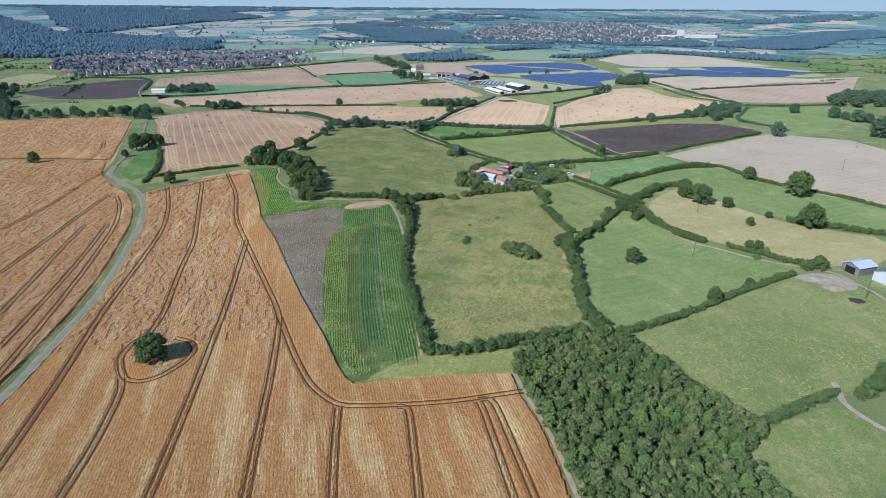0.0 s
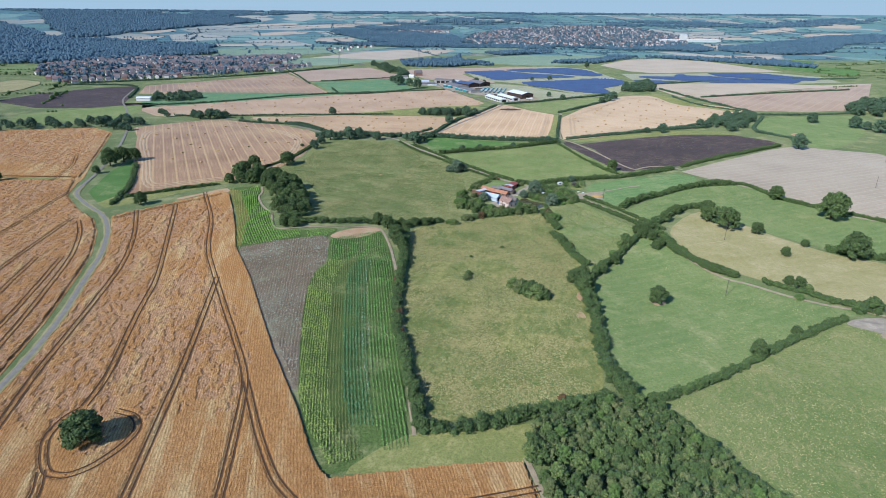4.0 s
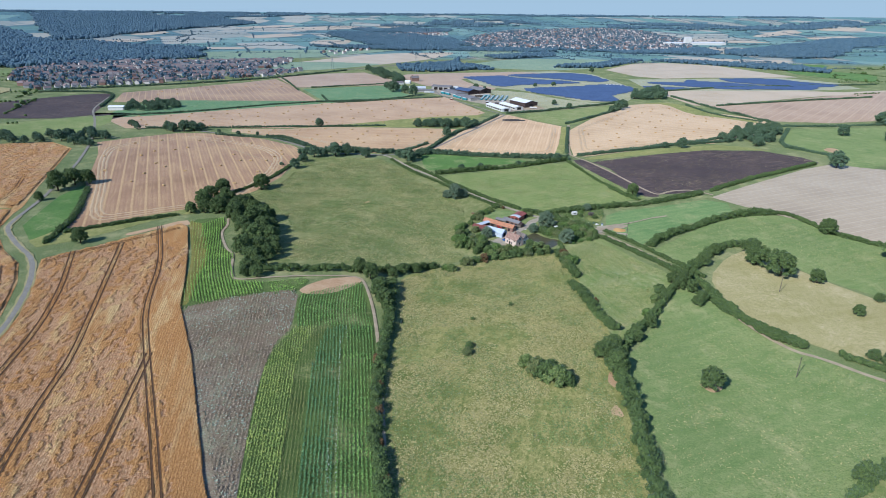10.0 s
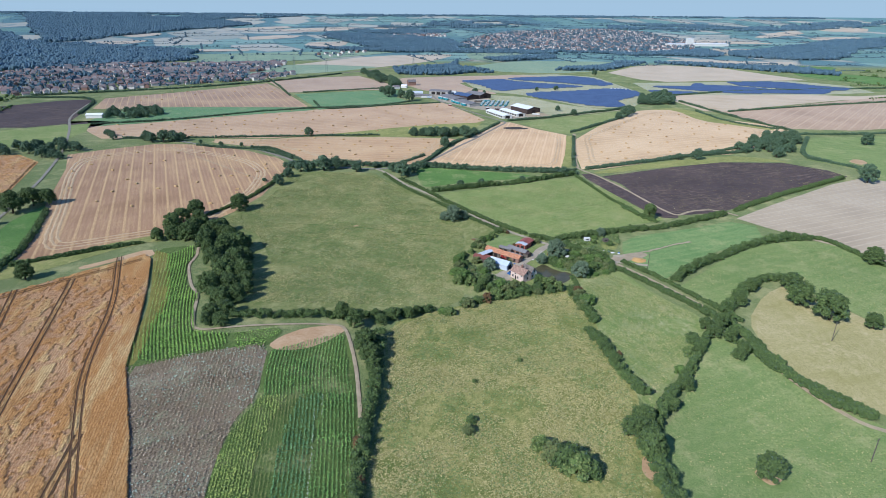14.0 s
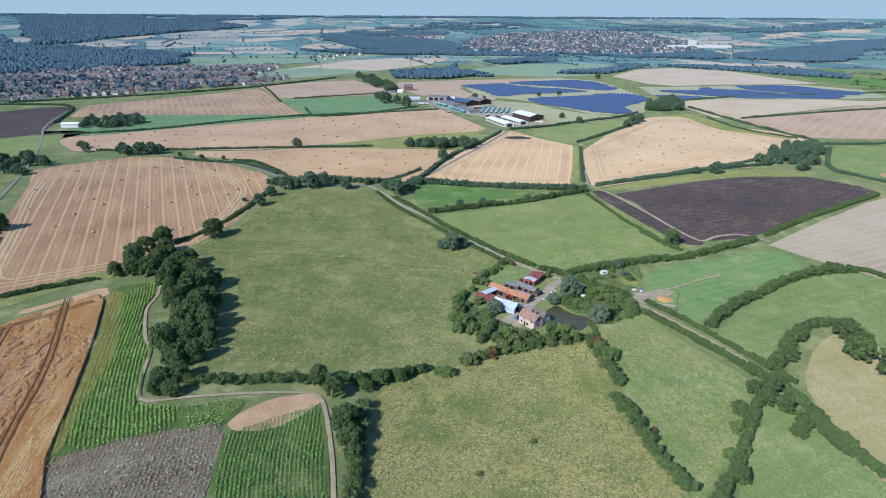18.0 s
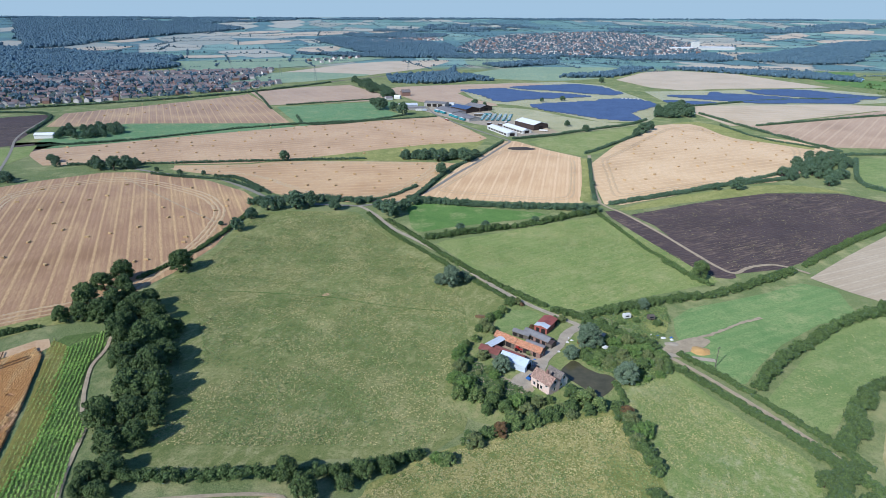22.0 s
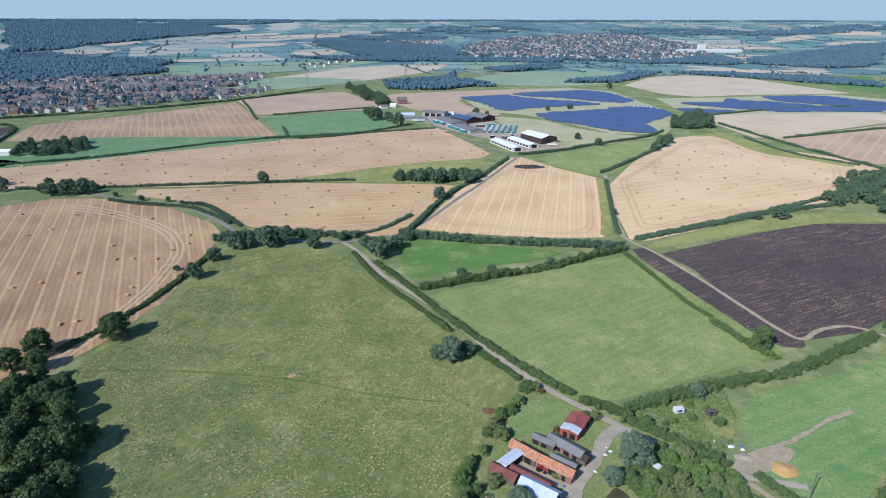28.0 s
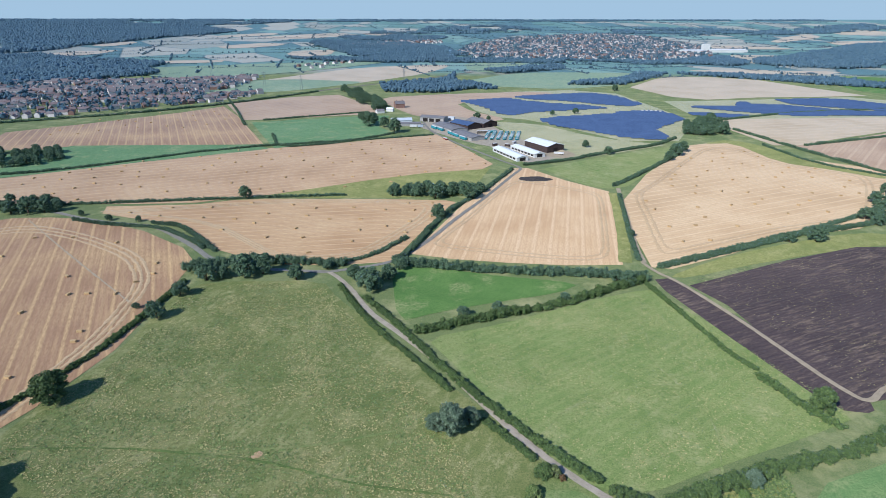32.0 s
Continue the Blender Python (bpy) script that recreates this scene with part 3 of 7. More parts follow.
tree_kind("young", "young_tree", ("leaf3", "leaf2", "lime_leaf", "brush", "leaf3", "leaf2"), 5.0, 6.6, 30, "slender young tree of a dense thicket", "tree", 6, low=0.04, leaves=80, leaf=0.25, sub=1)
tree_kind("bush", "bush", ("leaf3", "lime_leaf", "leaf2", "brush"), 6.0, 3.7, 18, "dense green shrub on rough grass", "shrub", 4, low=0.0, leaves=90, leaf=0.27, sub=1)
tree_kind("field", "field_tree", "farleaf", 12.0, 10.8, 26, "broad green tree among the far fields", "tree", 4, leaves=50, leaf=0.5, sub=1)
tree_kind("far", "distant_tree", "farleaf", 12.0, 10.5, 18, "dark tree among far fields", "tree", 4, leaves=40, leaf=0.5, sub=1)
TREE_COUNT = {}


def tree(key, x, y, width, label="", group="", stretch=1.0):
    """Sets one tree; its meshes are shared by all trees of that make."""
    # Trees past 560 m take the leaves coloured for haze.
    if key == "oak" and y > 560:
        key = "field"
    name, leaf_key, w0, text, category, makes = PROTO[key]
    i = TREE_COUNT[key] = TREE_COUNT.get(key, -1) + 1
    r = random.Random(i * 7 + len(key))
    s = width / w0
    ob = new(name)
    ob.matrix_basis = pose(x, y, rise(x, y), 0, 0, r.uniform(0, 360)) @ Matrix.Diagonal((s * r.uniform(0.92, 1.08), s * r.uniform(0.92, 1.08), s * stretch * r.uniform(0.9, 1.1), 1))
    crown, trunk = makes[r.randrange(len(makes))]
    for nm, me in (("crown", crown), ("trunk", trunk)):
        c = new(nm, me)
        c.parent = ob
    return tagged(ob, label or text, category, group)


def inside(pts, x, y):
    hit = False
    for (x0, y0), (x1, y1) in zip(pts, pts[1:] + pts[:1]):
        if (y0 > y) != (y1 > y) and x < (x1 - x0) * (y - y0) / (y1 - y0) + x0:
            hit = not hit
    return hit


def scatter(pts, count, seed, gap):
    """Points inside an outline, no two nearer than gap."""
    r = random.Random(seed)
    xs, ys = [p[0] for p in pts], [p[1] for p in pts]
    out, tries, cells = [], 0, {}
    while len(out) < count and tries < count * 40:
        tries += 1
        x, y = r.uniform(min(xs), max(xs)), r.uniform(min(ys), max(ys))
        if not inside(pts, x, y):
            continue
        k = (int(x // gap), int(y // gap))
        if any((x - a) ** 2 + (y - b) ** 2 < gap * gap for i in (-1, 0, 1) for j in (-1, 0, 1) for a, b in cells.get((k[0] + i, k[1] + j), ())):
            continue
        cells.setdefault(k, []).append((x, y))
        out.append((x, y))
    return out


HEDGES = [0]


def hedge(pts, width, height, label="bushy green hedge along a field", mat="leaf2", gaps=0.04, rough=0.45, leaves=78):
    """A hedge as one thing: overlapping leafy puffs along its line, of uneven height."""
    HEDGES[0] += 1
    r = random.Random(HEDGES[0])
    # Far hedges get the same haze-coloured leaves.
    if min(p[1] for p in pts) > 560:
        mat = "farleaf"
    step = max(0.6, min(width, height) * 0.27)
    cs, rs = [], []
    for p in resample(chaikin(pts, False, 1), step):
        if r.random() < gaps:
            continue
        swell = 0.8 + 0.35 * noise.noise((p.x * 0.05, p.y * 0.05, 3)) + r.uniform(-rough, rough) * 0.5
        rad = min(width, height) * r.uniform(0.24, 0.42)
        for k in range(max(1, round(width / (rad * 1.5)))):
            off = (r.uniform(-0.5, 0.5) if width > 2 * rad else r.uniform(-0.15, 0.15)) * (width - rad)
            a = r.uniform(0, math.tau)
            h = height * swell * r.uniform(0.8, 1.1)
            cs.append((p.x + math.cos(a) * off, p.y + math.sin(a) * off, rise(p.x, p.y) + max(h - rad, rad * 0.5)))
            rs.append(rad * r.uniform(0.85, 1.15))
            if h > 2.2 * rad:
                cs.append((p.x + math.cos(a) * off, p.y + math.sin(a) * off, rad * 0.6))
                rs.append(rad * 0.9)
    x0, y0 = pts[0]
    ob = thing("hedge", x0, y0, rise(x0, y0), 0, label, "hedge", "field hedges")
    shift = np.array([x0, y0, rise(x0, y0)])
    sections = max(1, round(len(cs) / 90))
    for k, some in enumerate(np.array_split(np.arange(len(cs)), sections)):
        me = leafy_mesh("bush", puffs(np.array(cs)[some] - shift, np.array(rs)[some], HEDGES[0] * 40 + k, leaves, 0.26, 1, 0.9, 0.3), M[mat])
        new("bush", me).parent = ob
    return ob


def value_noise(x, y, seed):
    """Smooth lattice noise in 0..1 for arrays."""
    r = np.random.RandomState(seed)
    tab = r.rand(256, 256)
    xi, yi = np.floor(x).astype(int), np.floor(y).astype(int)
    u, v = x - xi, y - yi
    u, v = u * u * (3 - 2 * u), v * v * (3 - 2 * v)
    a, b = tab[xi % 256, yi % 256], tab[(xi + 1) % 256, yi % 256]
    c, d = tab[xi % 256, (yi + 1) % 256], tab[(xi + 1) % 256, (yi + 1) % 256]
    return (a * (1 - u) + b * u) * (1 - v) + (c * (1 - u) + d * u) * v


def fbm(x, y, seed, octaves=4):
    out, amp, tot = 0.0, 1.0, 0.0
    for k in range(octaves):
        out, tot = out + amp * value_noise(x * 2 ** k, y * 2 ** k, seed + k), tot + amp
        amp *= 0.55
    return out / tot


def inside_np(pts, x, y):
    hit = np.zeros(x.shape, bool)
    for (x0, y0), (x1, y1) in zip(pts, pts[1:] + pts[:1]):
        if y0 != y1:
            hit ^= ((y0 > y) != (y1 > y)) & (x < (x1 - x0) * (y - y0) / (y1 - y0) + x0)
    return hit


# ================= ground =================
def make_ground():
    xs = np.concatenate([np.arange(-5200, -1200, 250), np.arange(-1200, -240, 96), np.arange(-234, 235, 9), np.arange(304, 1201, 128), np.arange(1450, 5201, 250)])
    ys = np.concatenate([np.arange(-1500, 0, 250), np.arange(0, 144, 48), np.arange(144, 505, 9), np.arange(560, 2200, 80), np.arange(2200, 5600, 100)])
    vs = [(x, y, rise(x, y)) for y in ys for x in xs]
    n = len(xs)
    fs = [(j * n + i, j * n + i + 1, (j + 1) * n + i + 1, (j + 1) * n + i) for j in range(len(ys) - 1) for i in range(n - 1)]
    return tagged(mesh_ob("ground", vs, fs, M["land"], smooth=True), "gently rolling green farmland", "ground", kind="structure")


make_ground()

# ================= fields =================
M["potato"] = grass_mat("withered_cover_crop", "6c5e46", "80705a", "948670", patch=0.05, tuft=1.6, straw="9aa07e")
M["crop"] = grass_mat("leafy_crop", "46552c", "546534", "687a40", rows=99, period=1.6, rowmix=0.3)
M["crop_y"] = grass_mat("weedy_crop_edge", "646432", "7a743a", "8c8444", rows=111, period=1.4, rowmix=0.4)
field("wheat_field", "wheat", 1, [(-139, 100), (-137, 149), (-138, 169), (-143, 210), (-149, 245), (-162, 293), (-169, 319), (-196, 377), (-177, 396), (-158, 420), (-147, 433), (-129, 392), (-113, 349), (-104, 322), (-86, 287), (-62, 233), (-44, 196), (-36, 177), (-32, 170), (-29, 167), (-17, 169), (0, 172), (17, 174), (24, 175), (27, 161), (31, 147), (33, 134), (36, 100), (38, -120), (-140, -120)], "golden ripe wheat field with tramlines and lodged patches", 0, 0.05)
field("wheat_field", "wheat", 1, [(-143, 159), (-146, 178), (-149, 213), (-156, 248), (-168, 293), (-176, 319), (-190, 350), (-204, 372), (-222, 388), (-245, 416), (-255, 444), (-258, 458), (-276, 502), (-295, 552), (-321, 620), (-352, 644), (-407, 630), (-455, 613), (-560, 590), (-560, -120), (-144, -120)], "golden ripe wheat field beside the lane", 0, 0.05)
field("crop_field", "crop", 2, [(-59,331), (-48,337), (-32,349), (-26,321), (-19,277), (-13,224), (-10,193), (-8,180), (-18,174), (-27,169), (-31,169), (-34,174), (-40,188), (-46,204), (-51,228), (-56,256), (-59,280), (-58,294), (-54,304)], "strip field of leafy green crop in rows")
field("crop_field", "crop", 2, [(-146,438), (-129,444), (-123,432), (-122,419), (-117,405), (-111,391), (-102,381), (-97,363), (-90,343), (-74,343), (-59,348), (-56,345), (-59,334), (-69,331), (-83,329), (-97,324), (-104,320), (-106,322), (-110,341), (-116,364), (-124,386), (-136,414)], "narrow field of leafy green crop in rows")
field("crop_edge", "crop_y", 4, [(-147, 437), (-136, 431), (-128, 412), (-116, 386), (-110, 364), (-106, 343), (-102, 325), (-106, 322), (-111, 341), (-117, 364), (-125, 386), (-137, 414)], "olive weedy edge of the crop beside the wheat")
field("seedling_plot", "potato", 3, [(-106,321), (-83,329), (-59,337), (-55,306), (-59,295), (-59,280), (-56,256), (-51,228), (-45,200), (-61,229), (-82,274)], "plot of grey-purple withered cover crop")
field("grass_headland", "verge", 2, [(-27,169), (-12,184), (-4,187), (16,189), (32,192), (30,182), (26,174), (4,172), (-17,169)], "rough grass headland of the crop strip")
field("bare_patch", "sandsoil", 5, [(-59, 335), (-56, 341), (-49, 348), (-38, 352), (-33, 351), (-34, 346), (-38, 340), (-44, 334), (-50, 332), (-56, 332)], "rounded patch of bare sandy soil", 1)
field("bare_patch", "sandsoil", 5, [(-173,414), (-164,422), (-149,439), (-142,429), (-156,424), (-170,410)], "bare soil headland of the wheat field")
field("hay_meadow", "hay", 1, [(-18,355), (0,370), (29,386), (49,392), (68,395), (68,351), (71,319), (65,296), (63,266), (59,235), (57,216), (53,205), (37,201), (20,196), (-2,190), (-6,199), (-10,214), (-13,229), (-16,253), (-17,278), (-15,308)], "yellow-green hay meadow with straw-coloured patches")
field("pasture", "pasture", 1, [(96,145), (128,161), (135,147), (117,120), (92,120), (87,126), (87,137)], "grazed green pasture beside the thicket")
field("dry_pasture", "dry", 2, [(131,367), (150,392), (170,406), (178,380), (185,363), (205,332), (222,322), (246,311), (220,273), (194,271), (183,276), (166,287), (150,304), (135,322), (128,344)], "dry straw-coloured pasture beside the track")
field("cultivated_field", "grey", 2, [(187, 500), (224, 529), (297, 583), (332, 602), (349, 591), (390, 575), (400, 523), (286, 370), (256, 393), (221, 455), (209, 469), (197, 484)], "pale grey-brown cultivated field", 0)
field("ploughed_field", "plough", 2, [(127, 597), (191, 629), (241, 649), (295, 650), (319, 625), (323, 606), (279, 576), (234, 550), (201, 524), (180, 511), (151, 504), (143, 531), (139, 549), (136, 576)], "dark ploughed field with straw-flecked furrows", 0)
field("ploughed_strip", "plough", 2, [(110,603), (122,606), (138,558), (153,507), (150,498), (138,500), (126,540)], "narrow strip of dark ploughed soil")
field("grass_margin", "verge", 1, [(120,607), (146,625), (187,647), (257,674), (286,668), (306,649), (295,653), (256,653), (179,627), (130,606)], "pale green grass margin of the ploughed field")
field("paddock", "bright", 2, [(-18,617), (-4,620), (33,608), (75,599), (62,588), (31,578), (5,568), (-11,559)], "small lush green paddock between hedges")
field("pasture", "green2", 1, [(1,546), (33,558), (72,579), (105,593), (109,587), (126,547), (144,497), (122,487), (89,474), (62,462), (46,466), (31,491), (11,529)], "mown green pasture with faint wheel lines")
field("meadow", "meadow", 1, [(-129,479), (-124,507), (-116,535), (-115,586), (-105,599), (-50,601), (-40,582), (-6,538), (7,518), (20,501), (37,478), (35,464), (27,450), (22,438), (13,424), (9,401), (15,385), (1,370), (-29,367), (-46,362), (-80,362), (-84,384), (-89,422), (-112,462)], "large rough green meadow with pale tufts")
field("stubble_field", "stub_a", 2, [(-288, 601), (-313, 646), (-294, 666), (-260, 692), (-237, 694), (-208, 690), (-168, 670), (-134, 643), (-121, 624), (-118, 572), (-118, 536), (-126, 500), (-135, 478), (-147, 462), (-159, 455), (-174, 443), (-185, 433), (-196, 424), (-212, 420), (-229, 469), (-249, 512)], "harvested stubble field with pale swath lines and bales", 0)
field("stubble_field", "stub_b", 2, [(-370, 768), (-320, 793), (-257, 842), (-169, 898), (-113, 916), (-39, 957), (5, 977), (19, 936), (37, 889), (53, 843), (41, 823), (8, 812), (-28, 794), (-68, 768), (-98, 753), (-117, 745), (-136, 738), (-158, 727), (-194, 723), (-232, 723), (-320, 713), (-344, 738)], "long harvested stubble field dotted with bales", 0)
field("grass_wedge", "verge", 3, [(-118, 744), (-88, 762), (-49, 787), (-6, 810), (41, 824), (50, 832), (38, 788), (31, 772), (26, 748), (-24, 741), (-79, 739)], "wedge of rough green grass between stubble fields", 0)
field("stubble_field", "stub_c", 2, [(-214, 717), (-156, 723), (-136, 733), (-110, 737), (-63, 737), (-24, 737), (11, 735), (18, 731), (4, 695), (-6, 664), (-13, 642), (-18, 625), (-45, 620), (-71, 620), (-98, 631), (-119, 643), (-136, 665), (-150, 679), (-167, 687), (-188, 694), (-209, 702)], "golden harvested field with curving headland swaths", 0)
field("stubble_field", "stub_d", 2, [(-9, 636), (1, 664), (19, 716), (42, 772), (66, 829), (81, 829), (105, 790), (131, 759), (115, 684), (102, 622), (72, 621), (43, 624), (13, 629)], "pale harvested field with light vertical swaths", 0)
field("stubble_field", "stub_e", 2, [(116, 619), (122, 672), (134, 735), (174, 809), (230, 894), (256, 927), (306, 950), (314, 897), (350, 859), (388, 824), (381, 792), (347, 747), (264, 680), (233, 672), (202, 662), (168, 639), (126, 617)], "broad pale stubble field on a gentle slope", 0)
field("grass_margin", "verge", 3, [(269,934), (309,958), (329,927), (335,851), (370,809), (362,798), (340,827), (307,855), (305,938)], "curved green margin beside the stubble")
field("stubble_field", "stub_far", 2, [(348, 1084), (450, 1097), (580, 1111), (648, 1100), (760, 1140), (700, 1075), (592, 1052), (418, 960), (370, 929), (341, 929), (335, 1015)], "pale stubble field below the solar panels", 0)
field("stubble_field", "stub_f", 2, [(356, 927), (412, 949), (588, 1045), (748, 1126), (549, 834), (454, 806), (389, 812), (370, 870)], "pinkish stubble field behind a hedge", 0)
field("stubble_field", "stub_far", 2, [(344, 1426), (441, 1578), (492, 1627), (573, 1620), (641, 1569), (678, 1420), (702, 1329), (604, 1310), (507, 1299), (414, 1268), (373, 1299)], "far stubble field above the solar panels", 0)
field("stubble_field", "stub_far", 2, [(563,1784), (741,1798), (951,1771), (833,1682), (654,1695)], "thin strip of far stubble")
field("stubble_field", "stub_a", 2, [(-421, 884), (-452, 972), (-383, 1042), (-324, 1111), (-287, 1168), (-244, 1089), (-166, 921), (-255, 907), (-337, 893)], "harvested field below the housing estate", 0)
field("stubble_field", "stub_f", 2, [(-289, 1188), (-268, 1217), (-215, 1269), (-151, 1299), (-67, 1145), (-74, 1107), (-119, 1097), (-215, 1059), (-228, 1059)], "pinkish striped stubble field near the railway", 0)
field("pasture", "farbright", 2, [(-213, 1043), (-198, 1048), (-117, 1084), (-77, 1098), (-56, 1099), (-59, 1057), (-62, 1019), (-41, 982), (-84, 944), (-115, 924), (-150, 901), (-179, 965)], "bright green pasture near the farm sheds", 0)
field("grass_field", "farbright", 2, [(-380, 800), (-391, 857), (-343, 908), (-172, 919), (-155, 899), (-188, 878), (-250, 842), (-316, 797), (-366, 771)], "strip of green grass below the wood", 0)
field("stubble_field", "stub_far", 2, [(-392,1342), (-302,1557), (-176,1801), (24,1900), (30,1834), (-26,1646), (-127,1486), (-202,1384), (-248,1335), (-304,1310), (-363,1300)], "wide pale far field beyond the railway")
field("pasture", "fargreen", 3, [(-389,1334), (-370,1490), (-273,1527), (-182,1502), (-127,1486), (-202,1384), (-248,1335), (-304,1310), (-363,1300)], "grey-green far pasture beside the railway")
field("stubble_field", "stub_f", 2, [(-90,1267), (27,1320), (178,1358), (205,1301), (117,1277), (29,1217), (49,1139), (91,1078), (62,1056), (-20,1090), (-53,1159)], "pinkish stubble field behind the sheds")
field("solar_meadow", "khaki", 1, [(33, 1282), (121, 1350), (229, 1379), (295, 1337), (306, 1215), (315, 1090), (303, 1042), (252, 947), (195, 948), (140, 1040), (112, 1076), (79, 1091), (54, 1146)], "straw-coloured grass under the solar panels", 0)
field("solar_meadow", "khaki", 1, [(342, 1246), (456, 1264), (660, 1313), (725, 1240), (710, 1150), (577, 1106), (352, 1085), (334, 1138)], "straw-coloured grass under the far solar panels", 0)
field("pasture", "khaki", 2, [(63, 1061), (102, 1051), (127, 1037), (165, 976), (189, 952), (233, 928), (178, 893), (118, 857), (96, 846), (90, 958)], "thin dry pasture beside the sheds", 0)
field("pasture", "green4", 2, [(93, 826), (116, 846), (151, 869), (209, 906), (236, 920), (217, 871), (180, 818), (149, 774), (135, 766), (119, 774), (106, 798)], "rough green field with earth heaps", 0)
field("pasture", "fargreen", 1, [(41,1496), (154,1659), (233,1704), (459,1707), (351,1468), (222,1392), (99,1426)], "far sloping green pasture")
field("ploughed_field", "plough", 2, [(-565, 803), (-549, 880), (-500, 945), (-470, 962), (-455, 949), (-425, 880), (-400, 800), (-368, 728), (-352, 800), (-370, 806), (-423, 762), (-483, 757)], "dark ploughed field below the housing estate", 0)
field("pasture", "green2", 2, [(-471, 710), (-448, 737), (-372, 790), (-352, 745), (-350, 690), (-403, 654), (-448, 658)], "small green field beside a wood", 0)

field("pasture", "green", 1, [(114, 361), (121, 352), (125, 335), (130, 318), (142, 304), (156, 287), (168, 276), (182, 267), (170, 263), (145, 251), (124, 238), (106, 225), (85, 212), (70, 206), (61, 209), (60, 224), (63, 244), (66, 262), (69, 284), (72, 298), (82, 310), (98, 335)], "smooth green pasture round a lone tree", 0)
field("pasture", "pasture", 1, [(70, 201), (85, 208), (106, 221), (124, 234), (145, 247), (167, 259), (181, 253), (192, 240), (196, 225), (190, 205), (172, 190), (157, 180), (145, 170), (132, 166), (121, 163), (98, 150), (88, 162), (78, 182)], "grazed pasture with thin worn patches", 0)
field("pasture", "green3", 1, [(101, 447), (104, 457), (115, 467), (132, 473), (155, 482), (179, 494), (192, 486), (188, 471), (186, 460), (164, 453), (139, 436), (122, 420), (112, 409), (107, 411), (102, 418), (98, 430)], "green mown field beside the sand heap", 0)
field("pasture", "green", 1, [(114, 399), (122, 407), (132, 416), (146, 430), (164, 445), (181, 455), (198, 461), (212, 462), (222, 455), (227, 428), (245, 406), (266, 387), (284, 360), (330, 330), (300, 300), (249, 317), (232, 325), (217, 332), (206, 340), (185, 365), (178, 382), (171, 408), (160, 412), (142, 398), (130, 386), (124, 381), (116, 390)], "green field held by curving hedges")
field("pasture", "green4", 1, [(84, 420), (91, 418), (98, 398), (105, 383), (113, 372), (110, 359), (100, 345), (90, 332), (79, 319), (72, 308), (69, 322), (67, 351), (67, 384), (67, 400), (73, 411)], "green pasture with a dry pale middle")

field("pasture", "green", 1, [(375, 762), (440, 772), (520, 786), (420, 640), (334, 568), (350, 619), (341, 640), (320, 667)], "green pasture with a worn feeding place")
field("bare_patch", "sandsoil", 5, [(356, 658), (366, 667), (373, 665), (370, 652), (358, 645)], "bare trodden patch round a feeder", 2)
field("pasture", "bright", 2, [(762, 1504), (845, 1466), (911, 1407), (796, 1241), (759, 1326), (726, 1405)], "far lush green field")
field("distant_field", "stub_far", 2, [(979, 2166), (1254, 2331), (1249, 2221), (898, 1958)], "far tan field by a wood")
field("grass_strip", "bright", 3, [(-236, 424), (-240, 440), (-249, 480), (-248, 510), (-237, 490), (-220, 445), (-208, 418), (-206, 406), (-219, 403)], "bright green strip between lane and stubble", 0)
field("grass_strip", "verge", 3, [(-212, 421), (-195, 425), (-184, 434), (-173, 446), (-158, 457), (-140, 462), (-136, 455), (-155, 447), (-168, 435), (-182, 416), (-195, 402), (-208, 392), (-218, 401)], "rough grass verge below the stubble", 0)
strip("cut_line", "dirt", [(-247, 688), (-187, 629), (-132, 577)], 0.9, 6, "thin dirt-coloured line across the stubble", 0.25)
strip("wheel_path", "crop", [(-122, 480), (-90, 481), (-46, 476), (-17, 466), (10, 462)], 0.8, 5, "faint trodden path across the meadow", 0.3)
for n, pts in enumerate(([(60, 280), (63, 288), (66, 282), (63, 275)], [(56, 262), (60, 268), (61, 260)], [(-49, 477), (-47, 480), (-45, 478), (-47, 476)], [(93, 283), (99, 286), (102, 281), (96, 277)])):
    field("bare_patch", "sandsoil", 5, pts, "small worn reddish patch in the grass", 2)


def headland(pts, shrinks, width, mat="swath"):
    """Pale swaths that follow the border of a cut field."""
    cx, cy = sum(p[0] for p in pts) / len(pts), sum(p[1] for p in pts) / len(pts)
    for k in shrinks:
        ring = [(cx + (x - cx) * k, cy + (y - cy) * k) for x, y in pts]
        strip("straw_swath", mat, ring + ring[:2], width, 4, "pale straw swath round the stubble", 0.25, "field", 0.1)


for path in ([(99, 585), (91, 551), (86, 530), (91, 515), (95, 493), (87, 470)], [(41, 490), (44, 495), (51, 502), (70, 511), (91, 515)]):
    strip("wheel_path", "green4", path, 0.6, 5, "faint pale path worn across the pasture", 0.3)
strip("wheel_path", "pasture", [(-61, 478), (-49, 480), (-30, 482), (-16, 486), (0, 491)], 1.0, 5, "faint darker line across the meadow", 0.3)


headland([(-297, 631), (-284, 655), (-244, 685), (-200, 668), (-153, 637), (-130, 601), (-124, 551), (-126, 520), (-131, 490), (-137, 464), (-160, 454), (-183, 440), (-204, 428), (-240, 506), (-280, 584)], (0.97, 0.93, 0.89), 1.6)
headland([(-215, 707), (-163, 718), (-110, 732), (-80, 736), (0, 733), (9, 724), (2, 696), (-22, 648), (-35, 630), (-51, 625), (-74, 625), (-89, 636), (-107, 655), (-131, 679), (-162, 695)], (0.98, 0.93, 0.88), 1.8)
headland([(145, 751), (172, 786), (232, 872), (267, 918), (298, 926), (302, 857), (334, 827), (360, 809), (294, 706), (251, 688), (208, 673), (153, 645), (127, 633), (127, 646), (137, 700)], (0.98, 0.93), 2.0)
